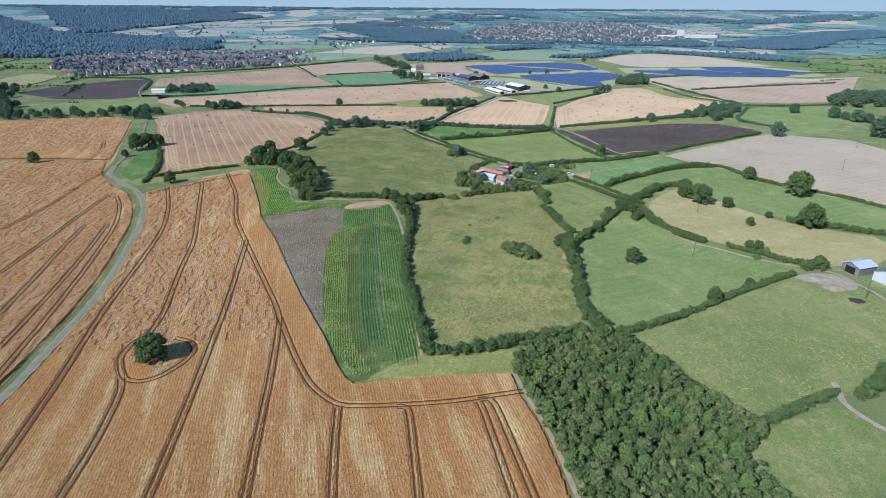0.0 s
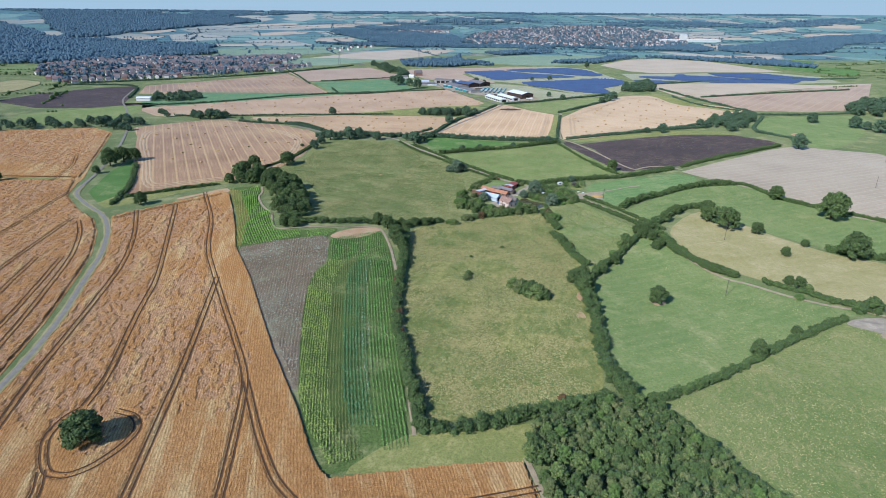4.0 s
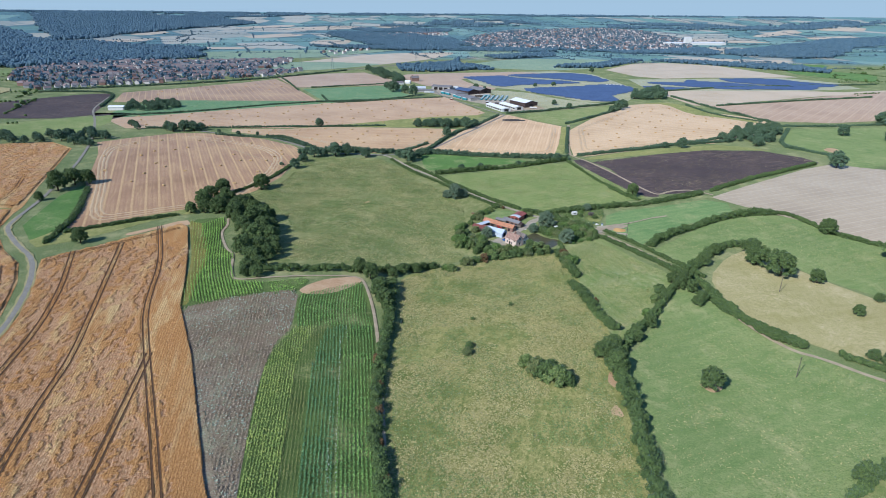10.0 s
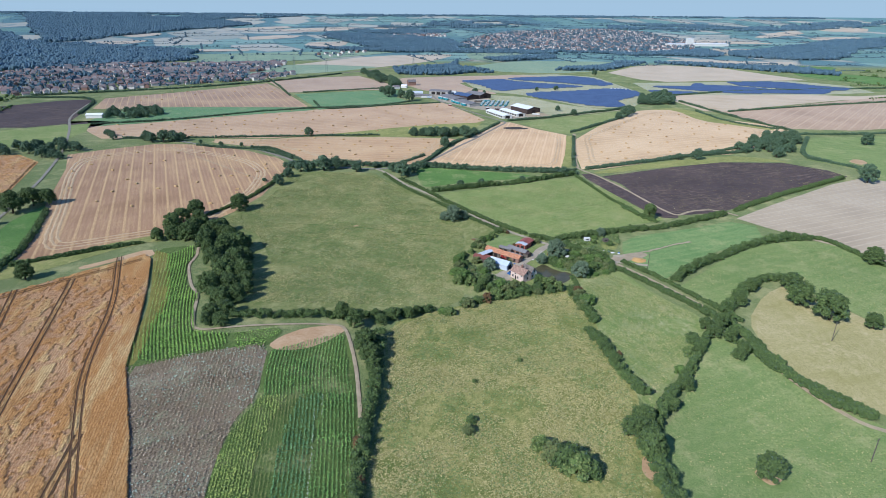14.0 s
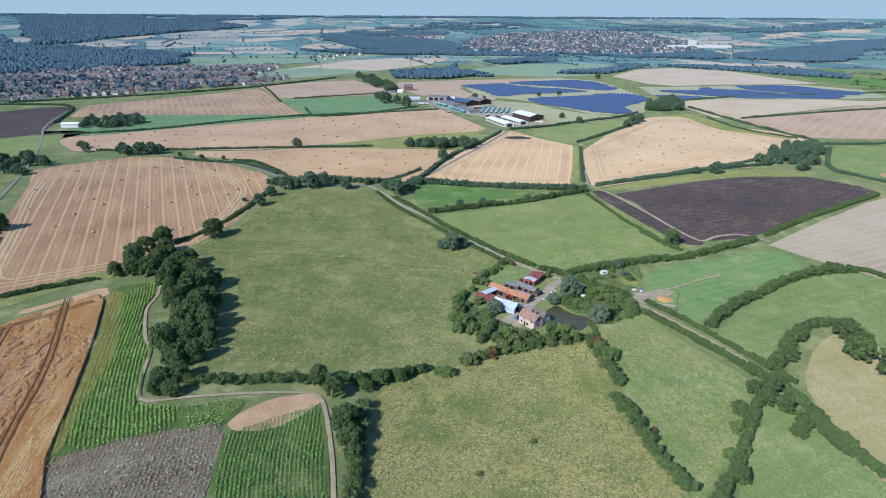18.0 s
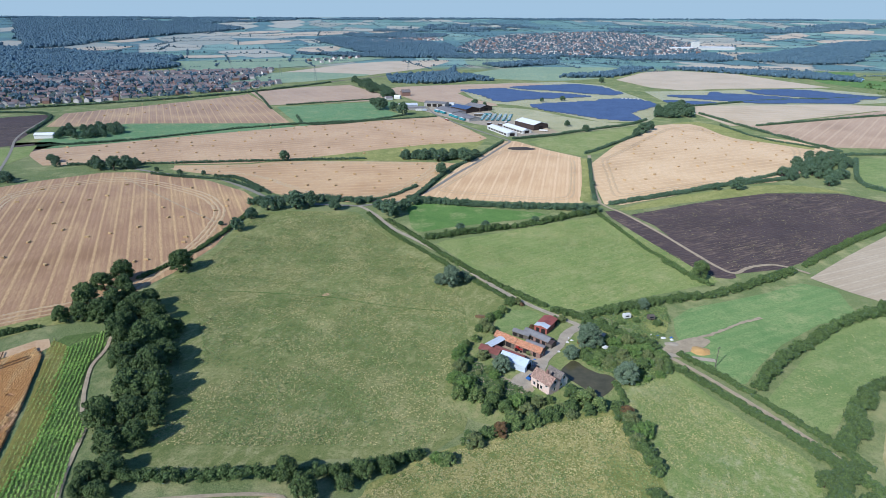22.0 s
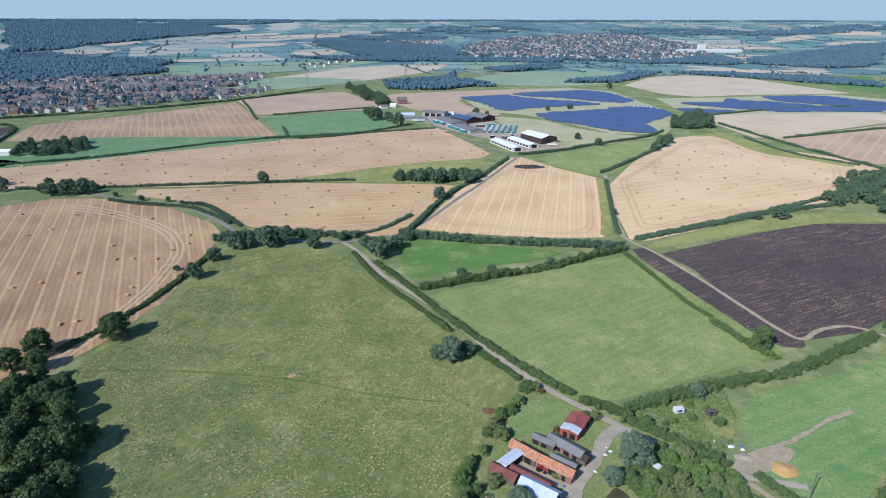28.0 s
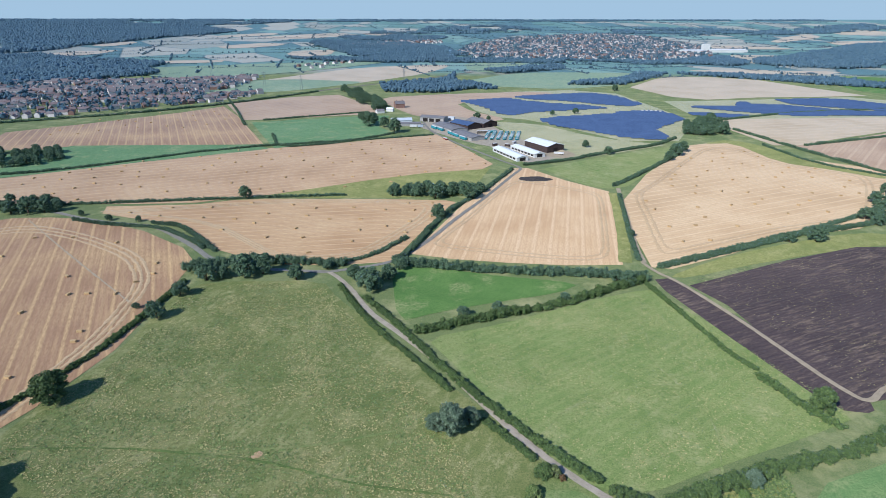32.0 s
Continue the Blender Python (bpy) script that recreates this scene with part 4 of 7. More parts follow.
headland([(66, 794), (87, 783), (120, 760), (124, 748), (113, 694), (99, 631), (86, 625), (58, 629), (0, 645), (6, 662), (22, 695), (44, 749)], (0.97, 0.91), 1.6)

# ================= lanes and tracks =================
strip("lane", "tarmac", [(-140, -100), (-139, 100), (-139, 155), (-141, 175), (-145, 213), (-151, 248), (-164, 293), (-171, 319), (-185, 352), (-201, 378), (-222, 397), (-243, 420), (-249, 441), (-257, 476), (-270, 517), (-286, 565), (-307, 618), (-330, 671), (-375, 757), (-417, 828), (-449, 929)], 2.2, 8, "grey tarmac farm lane")
strip("lane_verge", "dry", [(-140, -100), (-139, 100), (-139, 155), (-141, 175), (-145, 213), (-151, 248), (-164, 293), (-171, 319), (-185, 352), (-201, 378), (-222, 397), (-243, 420), (-249, 441)], 3.8, 6, "dry grass edge of the lane", 0.12)
strip("lane", "gravel", [(-49, 611), (-44, 606), (-34, 590), (-24, 568), (-9, 549), (7, 527), (19, 506), (30, 488), (37, 478), (45, 468), (52, 461), (58, 455), (63, 450), (73, 441), (80, 435), (88, 429), (100, 426), (108, 424)], 2.5, 8, "narrow pale tarmac lane between hedges")
strip("lane", "tarmac", [(-240, 704), (-214, 691), (-193, 684), (-167, 679), (-152, 667), (-126, 642), (-115, 628), (-90, 615), (-49, 611)], 3.2, 8, "narrow tarmac lane behind the trees")
strip("farm_road", "tarmac", [(-49, 611), (-20, 622), (-8, 640), (1, 657), (18, 698), (39, 742), (67, 809), (77, 829), (58, 861), (19, 940), (-4, 996), (-16, 1078)], 2.8, 8, "pale farm road to the sheds")
strip("farm_track", "dirt", [(86, 432), (92, 426), (102, 410), (111, 393), (120, 376), (125, 363), (126, 350), (126, 334), (132, 315), (138, 303), (145, 298), (156, 284), (168, 274), (179, 269), (190, 262), (192, 250), (194, 243), (194, 232)], 1.9, 8, "worn farm track between hedges")
strip("field_track", "dirt", [(113, 625), (116, 613), (123, 601), (130, 579), (136, 558), (140, 540), (146, 515), (151, 503), (163, 513), (177, 517), (184, 513), (190, 505)], 2.2, 9, "pale earth track along the ploughed field")
strip("field_track", "dirt", [(-125,441), (-121,428), (-121,418), (-115,403), (-108,389), (-102,381), (-97,363), (-92,349), (-87,346), (-76,348), (-60,350), (-44,352), (-35,352), (-32,346), (-29,336), (-25,320), (-21,298), (-14,246), (-10,206), (-7,185)], 1.3, 9, "trodden sandy path round the crop")
strip("field_track", "gravel", [(150, 128), (135, 147), (132, 153), (130, 160), (132, 166), (134, 172)], 2.2, 9, "pale gravel path into the pasture")
strip("grass_verge", "verge", [(133, 755), (119, 683), (104, 625)], 7, 4, "green grass strip between stubble fields")
strip("field_track", "dirt", [(140, 768), (128, 706), (116, 645), (114, 625)], 3, 5, "pale earth strip beside the hedge")
strip("wheat_edge_track", "dirt", [(25, 176), (28, 161), (32, 147), (34, 134), (37, 110), (39, -100)], 1.6, 6, "bare earth edge of the wheat")
strip("grass_strip", "verge", [(-360, 455), (-303, 457), (-262, 452)], 4, 6, "strip of rough grass through the wheat")

field("worn_ground", "gravel", 4, [(165, 257), (172, 262), (187, 263), (194, 252), (186, 243), (177, 249)], "pale bare ground before the grey barns", 2)

# ================= hedges =================
hedge([(-20,346), (-18,319), (-19,297), (-19,274), (-17,249), (-13,229), (-9,209), (-6,193), (-4,187)], 5, 4.2)
hedge([(-6, 188), (7, 188), (16, 190), (26, 194), (36, 197), (46, 200), (56, 204)], 6.5, 5)
hedge([(63, 395), (64, 381), (67, 365)], 5.5, 3.2, "ragged clump of hedge beside the hay meadow")
hedge([(63, 358), (66, 343), (68, 330), (72, 317)], 5.5, 3.2, "overgrown broken hedge beside the hay meadow")
hedge([(66,409), (67,398)], 2.5, 1.4, "low bramble strip beside the hay meadow", gaps=0.2)
hedge([(67,304), (67,291), (65,276), (65,265), (63,252), (61,238), (60,226), (60,214), (63,205)], 7, 5)
hedge([(71,300), (79,314), (90,327), (99,340), (109,354), (117,365)], 4, 3)
hedge([(98,149), (111,156), (121,161), (129,165)], 4, 3)
hedge([(137,164), (145,168), (157,180)], 6, 4)
hedge([(69,203), (85,210), (106,223), (124,236), (145,249), (167,261)], 4, 2.6)
hedge([(117,353), (125,344), (129,325), (134,312), (143,305)], 3.5, 2.5)
hedge([(116,374), (120,368), (125,359), (126,348), (127,340), (129,332)], 5, 2.5)
hedge([(123, 347), (124, 335), (131, 323), (137, 315), (143, 307)], 3.6, 1.9, "clipped dark hedge along the farm track", gaps=0.0)
hedge([(153,298), (163,288), (174,275), (182,270)], 3.5, 3)
hedge([(96, 428), (106, 412), (115, 395), (123, 379), (128, 367)], 3, 2.0)
hedge([(88, 424), (98, 408), (107, 391), (116, 375), (120, 366)], 3.4, 2.2)
hedge([(125,375), (133,384), (143,396), (154,406), (163,409), (169,408), (171,400), (172,394)], 6, 4.5)
hedge([(115,406), (130,422), (145,433), (166,448), (181,457), (198,463), (210,464)], 5.5, 4)
hedge([(202,471), (221,463), (227,429), (245,408), (266,389), (282,364)], 3.5, 2.5)
hedge([(206,337), (217,330), (232,323), (249,315)], 5, 3.5)
hedge([(123,620), (142,629), (169,642), (199,657), (223,670), (256,680), (290,695)], 4.5, 3)
hedge([(193,515), (221,537), (257,562), (315,600)], 4.5, 2.8)
hedge([(68, 459), (78, 462), (93, 468), (106, 473), (124, 477), (141, 484), (161, 495), (182, 507)], 6, 3.4)
hedge([(106,600), (110,579), (114,558), (118,536), (123,524)], 2.5, 1.6)
hedge([(-16, 622), (4, 618), (22, 614), (58, 609), (86, 608), (107, 603)], 7, 4.5)
hedge([(-2, 550), (12, 556), (31, 564), (63, 576), (87, 591), (106, 601)], 5.5, 4)
hedge([(-120,613), (-102,621), (-86,622), (-61,622), (-44,620)], 7, 5)
hedge([(-139,494), (-132,509), (-123,537), (-119,567), (-116,599)], 3, 2)
hedge([(-80,357), (-65,356), (-54,357), (-38,359), (-24,361), (-10,366), (-1,370)], 4.5, 3.5)
hedge([(13,377), (23,382), (35,387), (49,394)], 5, 3.5)
hedge([(-41,596), (-23,558), (-2,529), (10,510)], 2.8, 1.8)
hedge([(21, 494), (28, 485), (34, 476)], 3.0, 2.0)
hedge([(-27,582), (-9,554), (8,524), (19,507), (30,492), (42,477), (51,467)], 3.4, 2.1)
hedge([(54, 464), (60, 459), (68, 455)], 4.5, 2.8)
hedge([(-220,689), (-191,679), (-163,677), (-134,655), (-123,642)], 3, 2)
hedge([(-169,684), (-150,679), (-133,660), (-115,638)], 3, 2.2)
hedge([(-16,624), (-9,640), (4,687), (15,716), (36,752), (67,824)], 4.0, 2.6)
hedge([(136,751), (127,706), (118,663), (112,628)], 3, 2)
hedge([(138,774), (153,790), (183,827), (227,882)], 4, 2.5)
hedge([(80,839), (118,856), (167,892), (221,924), (254,962)], 4.5, 2.6)

hedge([(66, 453), (73, 447), (80, 441), (88, 433)], 5, 2.6, "thick hedge along the farm drive")

for pts in ([(346, 1075), (481, 1144), (778, 1214)], [(119, 618), (273, 699), (357, 755)], [(376, 777), (431, 780), (520, 800)], [(340, 1015), (360, 885), (384, 790)], [(372, 928), (510, 987), (653, 1038)], [(378, 760), (322, 672), (345, 640), (352, 616)], [(134, 490), (128, 499), (122, 520)], [(-207, 398), (-215, 440), (-240, 498)], [(-570, 970), (-480, 975), (-450, 945), (-415, 845)]):
    hedge(pts, 4.5, 2.8, leaves=14)
for pts in ([(-203, 1058), (-87, 1124)], [(-170, 971), (-147, 903), (-93, 926), (-41, 981)], [(-368, 785), (-303, 810), (-197, 898), (-58, 948), (0, 972)], [(-215, 1023), (-254, 1123), (-311, 1255)], [(-300, 714), (-200, 726), (-138, 736), (-60, 746)], [(330, 930), (336, 852), (372, 806)], [(-51, 621), (-31, 630), (-12, 660)]):
    hedge(pts, 3.5, 2.4, leaves=8)
hedge([(-158, 446), (-184, 430), (-206, 414)], 3.5, 2.2)

for x, y, w in [(-19, 312, 3.5), (-19, 300, 3), (-20, 286, 4), (-18, 272, 3.2), (-17, 258, 3.8), (-15, 244, 3), (-12, 230, 3.2), (66, 300, 2.6), (67, 285, 3), (70, 340, 2.5), (40, 203, 3.2)]:
    tree("autumn", x, y, w, "brownish shrub in a green hedge")

# ================= trees =================
for x, y, w in [(-102,180,13.2)]:
    tree("oak", x, y, w, "broad ragged oak standing alone in ripe wheat", "", 0.85)
for x, y, w in [(97,281,9.4)]:
    tree("oak", x, y, w)
for x, y, w in [(-123,503,12.5)]:
    tree("oak", x, y, w)
for x, y, w in [(118,233,7.3), (141,249,4.7), (225,430,10.8), (212,327,16.2), (166,369,14.5), (166,399,10.1), (327,589,14.4), (420,731,13.6), (450,700,14.3), (456,690,10.3), (461,676,16.4), (594,850,10.9)]:
    tree("oak", x, y, w)
for x, y, w in [(429,590,24.3), (180,362,7.9), (196,343,4.8), (179,330,5.3), (470,670,12.5), (119,345,5)]:
    tree("oak", x, y, w)
for x, y, w in [(238,389,19.0)]:
    tree("oak", x, y, w)
for x, y, w in [(-257,493,14.1), (-254,508,13.5), (-246,511,12.6), (-256,471,6.3), (-189,399,8.6)]:
    tree("oak", x, y, w)
for x, y, w in [(-313,446,9.5)]:
    tree("oak", x, y, w)
for x, y, w in [(-151,451,8.3), (-148,465,12.2), (-134,452,11.7), (-145,492,11.8), (-149,481,10.3), (-122,457,10.6), (-120,465,9.8), (-119,437,12.3), (-106,428,12.4), (-102,435,11.7), (-108,416,11.4), (-95,409,13.3)]:
    tree("oak", x, y, w)
for x, y, w in [(-93,420,9.3), (-96,396,11.5), (-87,396,10.5), (-97,381,10.8), (-89,384,10.0), (-84,389,8.2), (-88,368,9.2), (-82,372,8.7), (-81,382,7.1), (-87,356,7.9), (-83,359,8.0), (-81,349,6.7)]:
    tree("oak", x, y, w)
for x, y, w in [(-87,351,5.8), (-143,452,9.3)]:
    tree("oak", x, y, w)
for x, y, w in [(-36,358,7.4), (-30,352,7.9), (-24,336,9.4), (-22,329,7.9), (-20,323,5.9), (-19,318,4.3), (-20,356,5.3), (-16,361,6.1), (-10,363,5.1), (-23,360,4.7), (-7,366,4.4)]:
    tree("oak", x, y, w)
for x, y, w in [(7,368,5.6), (4,369,4.1), (15,376,6.6), (36,470,5.5), (39,470,4.5), (32,462,5), (29,457,4.5), (26,455,4.5), (23,449,5.5), (25,445,5.5), (21,446,4.5), (19,438,4), (15,433,4.5), (13,429,5), (12,425,5.5), (21,425,5.5), (23,401,6.5), (28,386,7.3), (56,454,4), (53,455,3.5), (12,416,6.4), (10,410,5.5), (16,405,5.0), (13,420,5.0), (18,400,5.5)]:
    tree("bush", x, y, w)
for x, y, w in [(61,424,5.5), (64,423,6), (59,426,5), (70,428,6), (73,435,5.5), (78,436,6), (79,427,6.5), (82,425,6), (71,437,4.5), (84,430,5.5), (73,425,6), (67,420,6), (74,419,6), (79,419,6), (85,421,5), (73,412,6), (66,437,4), (65,388,6.2)]:
    tree("bush", x, y, w)
for x, y, w in [(67,381,6.8), (69,384,5.3), (64,377,5.9), (87,424,5.1), (102,351,6.3), (97,342,5.7), (90,331,4.7)]:
    tree("bush", x, y, w)
for x, y, w in [(23,381,5.2), (65,391,4.6), (42.5,447.5,2.4), (41,468,2.2), (60,436,3.0)]:
    tree("autumn", x, y, w)
for x, y, w in [(14,404,7.0), (17,399,6.2), (11,400,5.4), (22,396,6.0), (26,393,5.2), (30,396,6.2), (33,392,5.4), (37,396,4.8), (40,390,5.2), (44,393,4.6), (47,390,4.2), (34,386,5.0), (28,388,5.2), (20,392,4.4), (12,408,5.0), (41,398,3.4), (24,402,3.6)]:
    tree("bush", x, y, w, "leafy garden shrub behind the farmhouse", "", 1.15)
for x, y, w in [(49,400,5.4), (52,397,6.0), (55,399,5.0), (57,394,5.2), (53,392,4.2)]:
    tree("young", x, y, w, "small leafy tree beside the pond", "", 0.75)
for x, y, w in [(111,361,6), (115,359,5.5), (122,366,5), (118,343,5), (134,382,8.0), (145,396,7.7), (116,361,7.3), (161,383,12.0)]:
    tree("oak", x, y, w)
for x, y, w in [(27,417,7.5), (63,434,11.0), (70,410,9.0), (54,426,6.5), (94,466,5.6)]:
    tree("willow", x, y, w)
for x, y, w in [(10,489,11.2), (16,493,7.2), (5,490,6.3)]:
    tree("willow", x, y, w)
for x, y, w in [(-106,601,10.9), (-89,605,12.1), (-81,609,11.2), (-63,602,8.7), (-50,615,6.3), (-27,591,13.2), (-35,603,8.2), (-23,591,7.4), (-112,584,8.7), (-113,562,8.6), (-99,604,8.2), (-115,610,7.3)]:
    tree("oak", x, y, w)
for x, y, w in [(-126,571,3.5), (132,499,9.6), (-128,737,9.4), (6,697,10.0), (-266,700,10.7), (-256,702,12.2), (-247,704,10.8), (-241,707,8.7), (-220,698,4.3), (-198,689,4.9), (-179,687,4.2), (119,665,5.0)]:
    tree("oak", x, y, w)
for x, y, w in [(163,885,9.4), (211,861,9.0), (225,882,13.5), (237,897,11.7), (208,657,7.1), (224,658,11.0), (-8,745,10.4), (4,740,11.8), (27,740,13.4), (36,756,9.0), (16,751,9.7), (-25,746,8.0)]:
    tree("oak", x, y, w)
for x, y, w in [(-17,747,8.0), (-18,603,8.2), (-13,615,7.4), (97,598,8.1), (93,602,7.1), (85,606,5.6), (17,565,5.8), (32,570,5.9), (63,579,5.6)]:
    tree("oak", x, y, w)
for x, y, w in [(-74,1025,16.7), (-71,1044,14.5), (-56,1018,12.8), (-42,985,15.8), (53,1080,9.7), (66,1068,6.8), (183,1125,8.8), (151,1110,7.2), (149,915,7.7), (302,1371,11.4), (-87,1063,10.8)]:
    tree("oak", x, y, w)
for x, y, w in [(63,296,8.7), (65,288,9.3), (68,302,7.6), (117,352,6.5), (112,355,6), (115,340,5.5), (101,343,4.5), (88,322,6.3), (79,310,5.5), (163,296,5.2), (165,291,6.4)]:
    tree("oak", x, y, w)
for x, y, w in [(39,282,10.3), (36,284,8.3), (42,279,9.3), (33,288,6.3), (46,278,6.1), (13,299,3.5), (15,320,1.9), (32,334,2.0)]:
    tree("bush", x, y, w)
for x, y, w in [(39,428,3.3), (12,294,4.2), (160,281,4.0), (168,289,5.3), (184,269,9.4), (178,268,6.6)]:
    tree("bush", x, y, w)

for x, y, w in [(-140, 481, 9), (-133, 472, 8), (-136, 465, 9), (-117, 457, 9), (-111, 451, 9), (-125, 453, 9.5), (-135, 459, 9), (-110, 437, 10), (-102, 437, 8), (-120, 444, 10), (-105, 427, 10), (-116, 431, 9), (-97, 424, 9), (-106, 420, 9), (-97, 416, 10), (-100, 443, 7), (-102, 430, 8), (-110, 445, 9), (-90, 402, 9), (-92, 393, 8), (-103, 409, 9)]:
    tree("oak", x, y, w)


# ================= distance =================
def rise_far(x, y):
    s = np.clip((y - 2200.0) / 2500.0, 0, 1)
    q = np.clip((y - 3500.0) / 1100.0, 0, 1)
    return s * s * (3 - 2 * s) * (45 + 0.006 * x) + q * q * (3 - 2 * q) * 24


def wood(name, pts, step, height, label, seed, mat="hazy_farwood", fill=1.0):
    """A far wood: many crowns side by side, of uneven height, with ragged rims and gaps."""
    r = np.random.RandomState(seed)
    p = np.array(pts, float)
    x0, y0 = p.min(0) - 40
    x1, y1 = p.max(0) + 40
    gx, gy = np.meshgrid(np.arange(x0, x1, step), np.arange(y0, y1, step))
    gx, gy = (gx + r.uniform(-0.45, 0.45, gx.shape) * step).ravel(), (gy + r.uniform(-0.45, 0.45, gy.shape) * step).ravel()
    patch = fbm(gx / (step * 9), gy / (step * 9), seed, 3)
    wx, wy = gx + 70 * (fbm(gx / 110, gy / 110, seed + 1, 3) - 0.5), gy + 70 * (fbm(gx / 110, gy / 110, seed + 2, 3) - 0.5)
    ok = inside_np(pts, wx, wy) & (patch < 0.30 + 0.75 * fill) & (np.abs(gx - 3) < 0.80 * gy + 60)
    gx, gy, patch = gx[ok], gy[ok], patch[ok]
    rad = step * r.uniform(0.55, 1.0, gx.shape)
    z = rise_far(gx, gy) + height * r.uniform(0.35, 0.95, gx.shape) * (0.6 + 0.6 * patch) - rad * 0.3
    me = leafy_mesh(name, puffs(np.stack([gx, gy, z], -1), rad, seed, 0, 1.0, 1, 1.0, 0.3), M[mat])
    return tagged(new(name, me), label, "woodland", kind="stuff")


def far_hedges(name, pts, label, seed, mat="hazy_farwood", across=170.0, turn=14.0, chance=0.75, size=3.4):
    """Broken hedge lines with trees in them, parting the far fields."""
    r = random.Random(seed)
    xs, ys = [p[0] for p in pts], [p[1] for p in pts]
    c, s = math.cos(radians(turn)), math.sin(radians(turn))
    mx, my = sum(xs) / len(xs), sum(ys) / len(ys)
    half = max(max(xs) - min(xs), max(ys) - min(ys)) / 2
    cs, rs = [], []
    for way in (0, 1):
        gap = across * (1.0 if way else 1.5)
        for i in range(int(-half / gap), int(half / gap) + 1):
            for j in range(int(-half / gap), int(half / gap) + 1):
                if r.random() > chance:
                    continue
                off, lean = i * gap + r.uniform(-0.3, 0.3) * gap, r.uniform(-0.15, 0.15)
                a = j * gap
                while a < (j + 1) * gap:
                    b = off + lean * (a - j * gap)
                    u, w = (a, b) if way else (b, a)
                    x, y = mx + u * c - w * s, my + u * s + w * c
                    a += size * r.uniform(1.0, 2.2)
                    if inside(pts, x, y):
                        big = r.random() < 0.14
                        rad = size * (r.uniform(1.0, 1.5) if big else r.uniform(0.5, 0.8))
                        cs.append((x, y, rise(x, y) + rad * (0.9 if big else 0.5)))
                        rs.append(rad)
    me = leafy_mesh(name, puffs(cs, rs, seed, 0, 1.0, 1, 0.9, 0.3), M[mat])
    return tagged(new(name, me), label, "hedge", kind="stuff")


def copse(pts, count, size, seed, key="far"):
    for x, y in scatter(pts, count, seed, size * 0.55):
        tree(key, x, y, size * random.Random(x * y).uniform(0.75, 1.2), "", "copse trees")


copse([(272, 690), (321, 750), (368, 783), (366, 750), (331, 700), (311, 668), (288, 672)], 40, 9.0, 1)
copse([(284, 1016), (315, 1066), (340, 1076), (335, 1015), (316, 981), (273, 979)], 34, 11, 2)
copse([(-45, 748), (-25, 757), (-5, 765), (16, 776), (31, 778), (32, 757), (21, 744), (-16, 742)], 24, 7.5, 9)
copse([(-378, 821), (-394, 877), (-333, 883), (-319, 838), (-339, 820)], 42, 8, 3)
copse([(-153, 1358), (-114, 1300), (-60, 1160), (-71, 1121), (-103, 1196), (-136, 1273)], 36, 11, 5)
copse([(-490, 660), (-446, 652), (-371, 673), (-352, 643), (-405, 627), (-457, 615)], 28, 9, 11)
copse([(-347, 637), (-354, 667), (-340, 690), (-324, 688), (-303, 649), (-311, 630)], 16, 10, 12)
copse([(-664, 849), (-620, 854), (-568, 819), (-492, 712), (-460, 645), (-497, 640)], 34, 12, 13)
copse([(-330, 728), (-321, 738), (-300, 722), (-262, 734), (-244, 722), (-246, 706), (-310, 700)], 10, 8, 14)
copse([(507, 803), (563, 858), (641, 893), (568, 786), (510, 772)], 26, 15, 8)
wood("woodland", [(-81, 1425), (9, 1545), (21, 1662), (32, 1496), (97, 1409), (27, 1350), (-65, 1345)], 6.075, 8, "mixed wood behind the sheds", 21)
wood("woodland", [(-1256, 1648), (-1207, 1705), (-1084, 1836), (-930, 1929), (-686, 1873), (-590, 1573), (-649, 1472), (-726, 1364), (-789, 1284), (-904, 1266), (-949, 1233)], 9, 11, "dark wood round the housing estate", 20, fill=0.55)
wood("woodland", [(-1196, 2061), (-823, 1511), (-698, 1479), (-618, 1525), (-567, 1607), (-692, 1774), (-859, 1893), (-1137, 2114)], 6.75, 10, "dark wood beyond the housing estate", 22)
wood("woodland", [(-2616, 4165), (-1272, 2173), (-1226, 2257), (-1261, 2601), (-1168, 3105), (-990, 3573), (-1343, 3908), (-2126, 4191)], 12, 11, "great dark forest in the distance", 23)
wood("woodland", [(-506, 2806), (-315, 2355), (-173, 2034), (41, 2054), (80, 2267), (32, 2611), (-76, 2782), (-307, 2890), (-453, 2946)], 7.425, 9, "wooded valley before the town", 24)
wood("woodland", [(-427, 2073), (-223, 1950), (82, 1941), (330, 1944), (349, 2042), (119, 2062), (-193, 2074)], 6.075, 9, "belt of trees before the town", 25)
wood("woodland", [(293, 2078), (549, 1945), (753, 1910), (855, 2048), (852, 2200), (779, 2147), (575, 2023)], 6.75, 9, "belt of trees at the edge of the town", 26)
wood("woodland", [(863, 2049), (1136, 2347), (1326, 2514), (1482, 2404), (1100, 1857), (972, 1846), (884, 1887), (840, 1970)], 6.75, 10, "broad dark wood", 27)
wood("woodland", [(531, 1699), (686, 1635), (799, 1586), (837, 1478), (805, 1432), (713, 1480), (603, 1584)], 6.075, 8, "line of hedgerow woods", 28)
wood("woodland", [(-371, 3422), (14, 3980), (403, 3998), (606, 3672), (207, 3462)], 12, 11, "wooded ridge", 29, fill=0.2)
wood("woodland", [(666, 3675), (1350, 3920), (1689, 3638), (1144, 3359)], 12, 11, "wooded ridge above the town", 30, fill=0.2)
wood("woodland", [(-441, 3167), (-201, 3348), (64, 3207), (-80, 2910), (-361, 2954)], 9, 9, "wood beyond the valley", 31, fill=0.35)
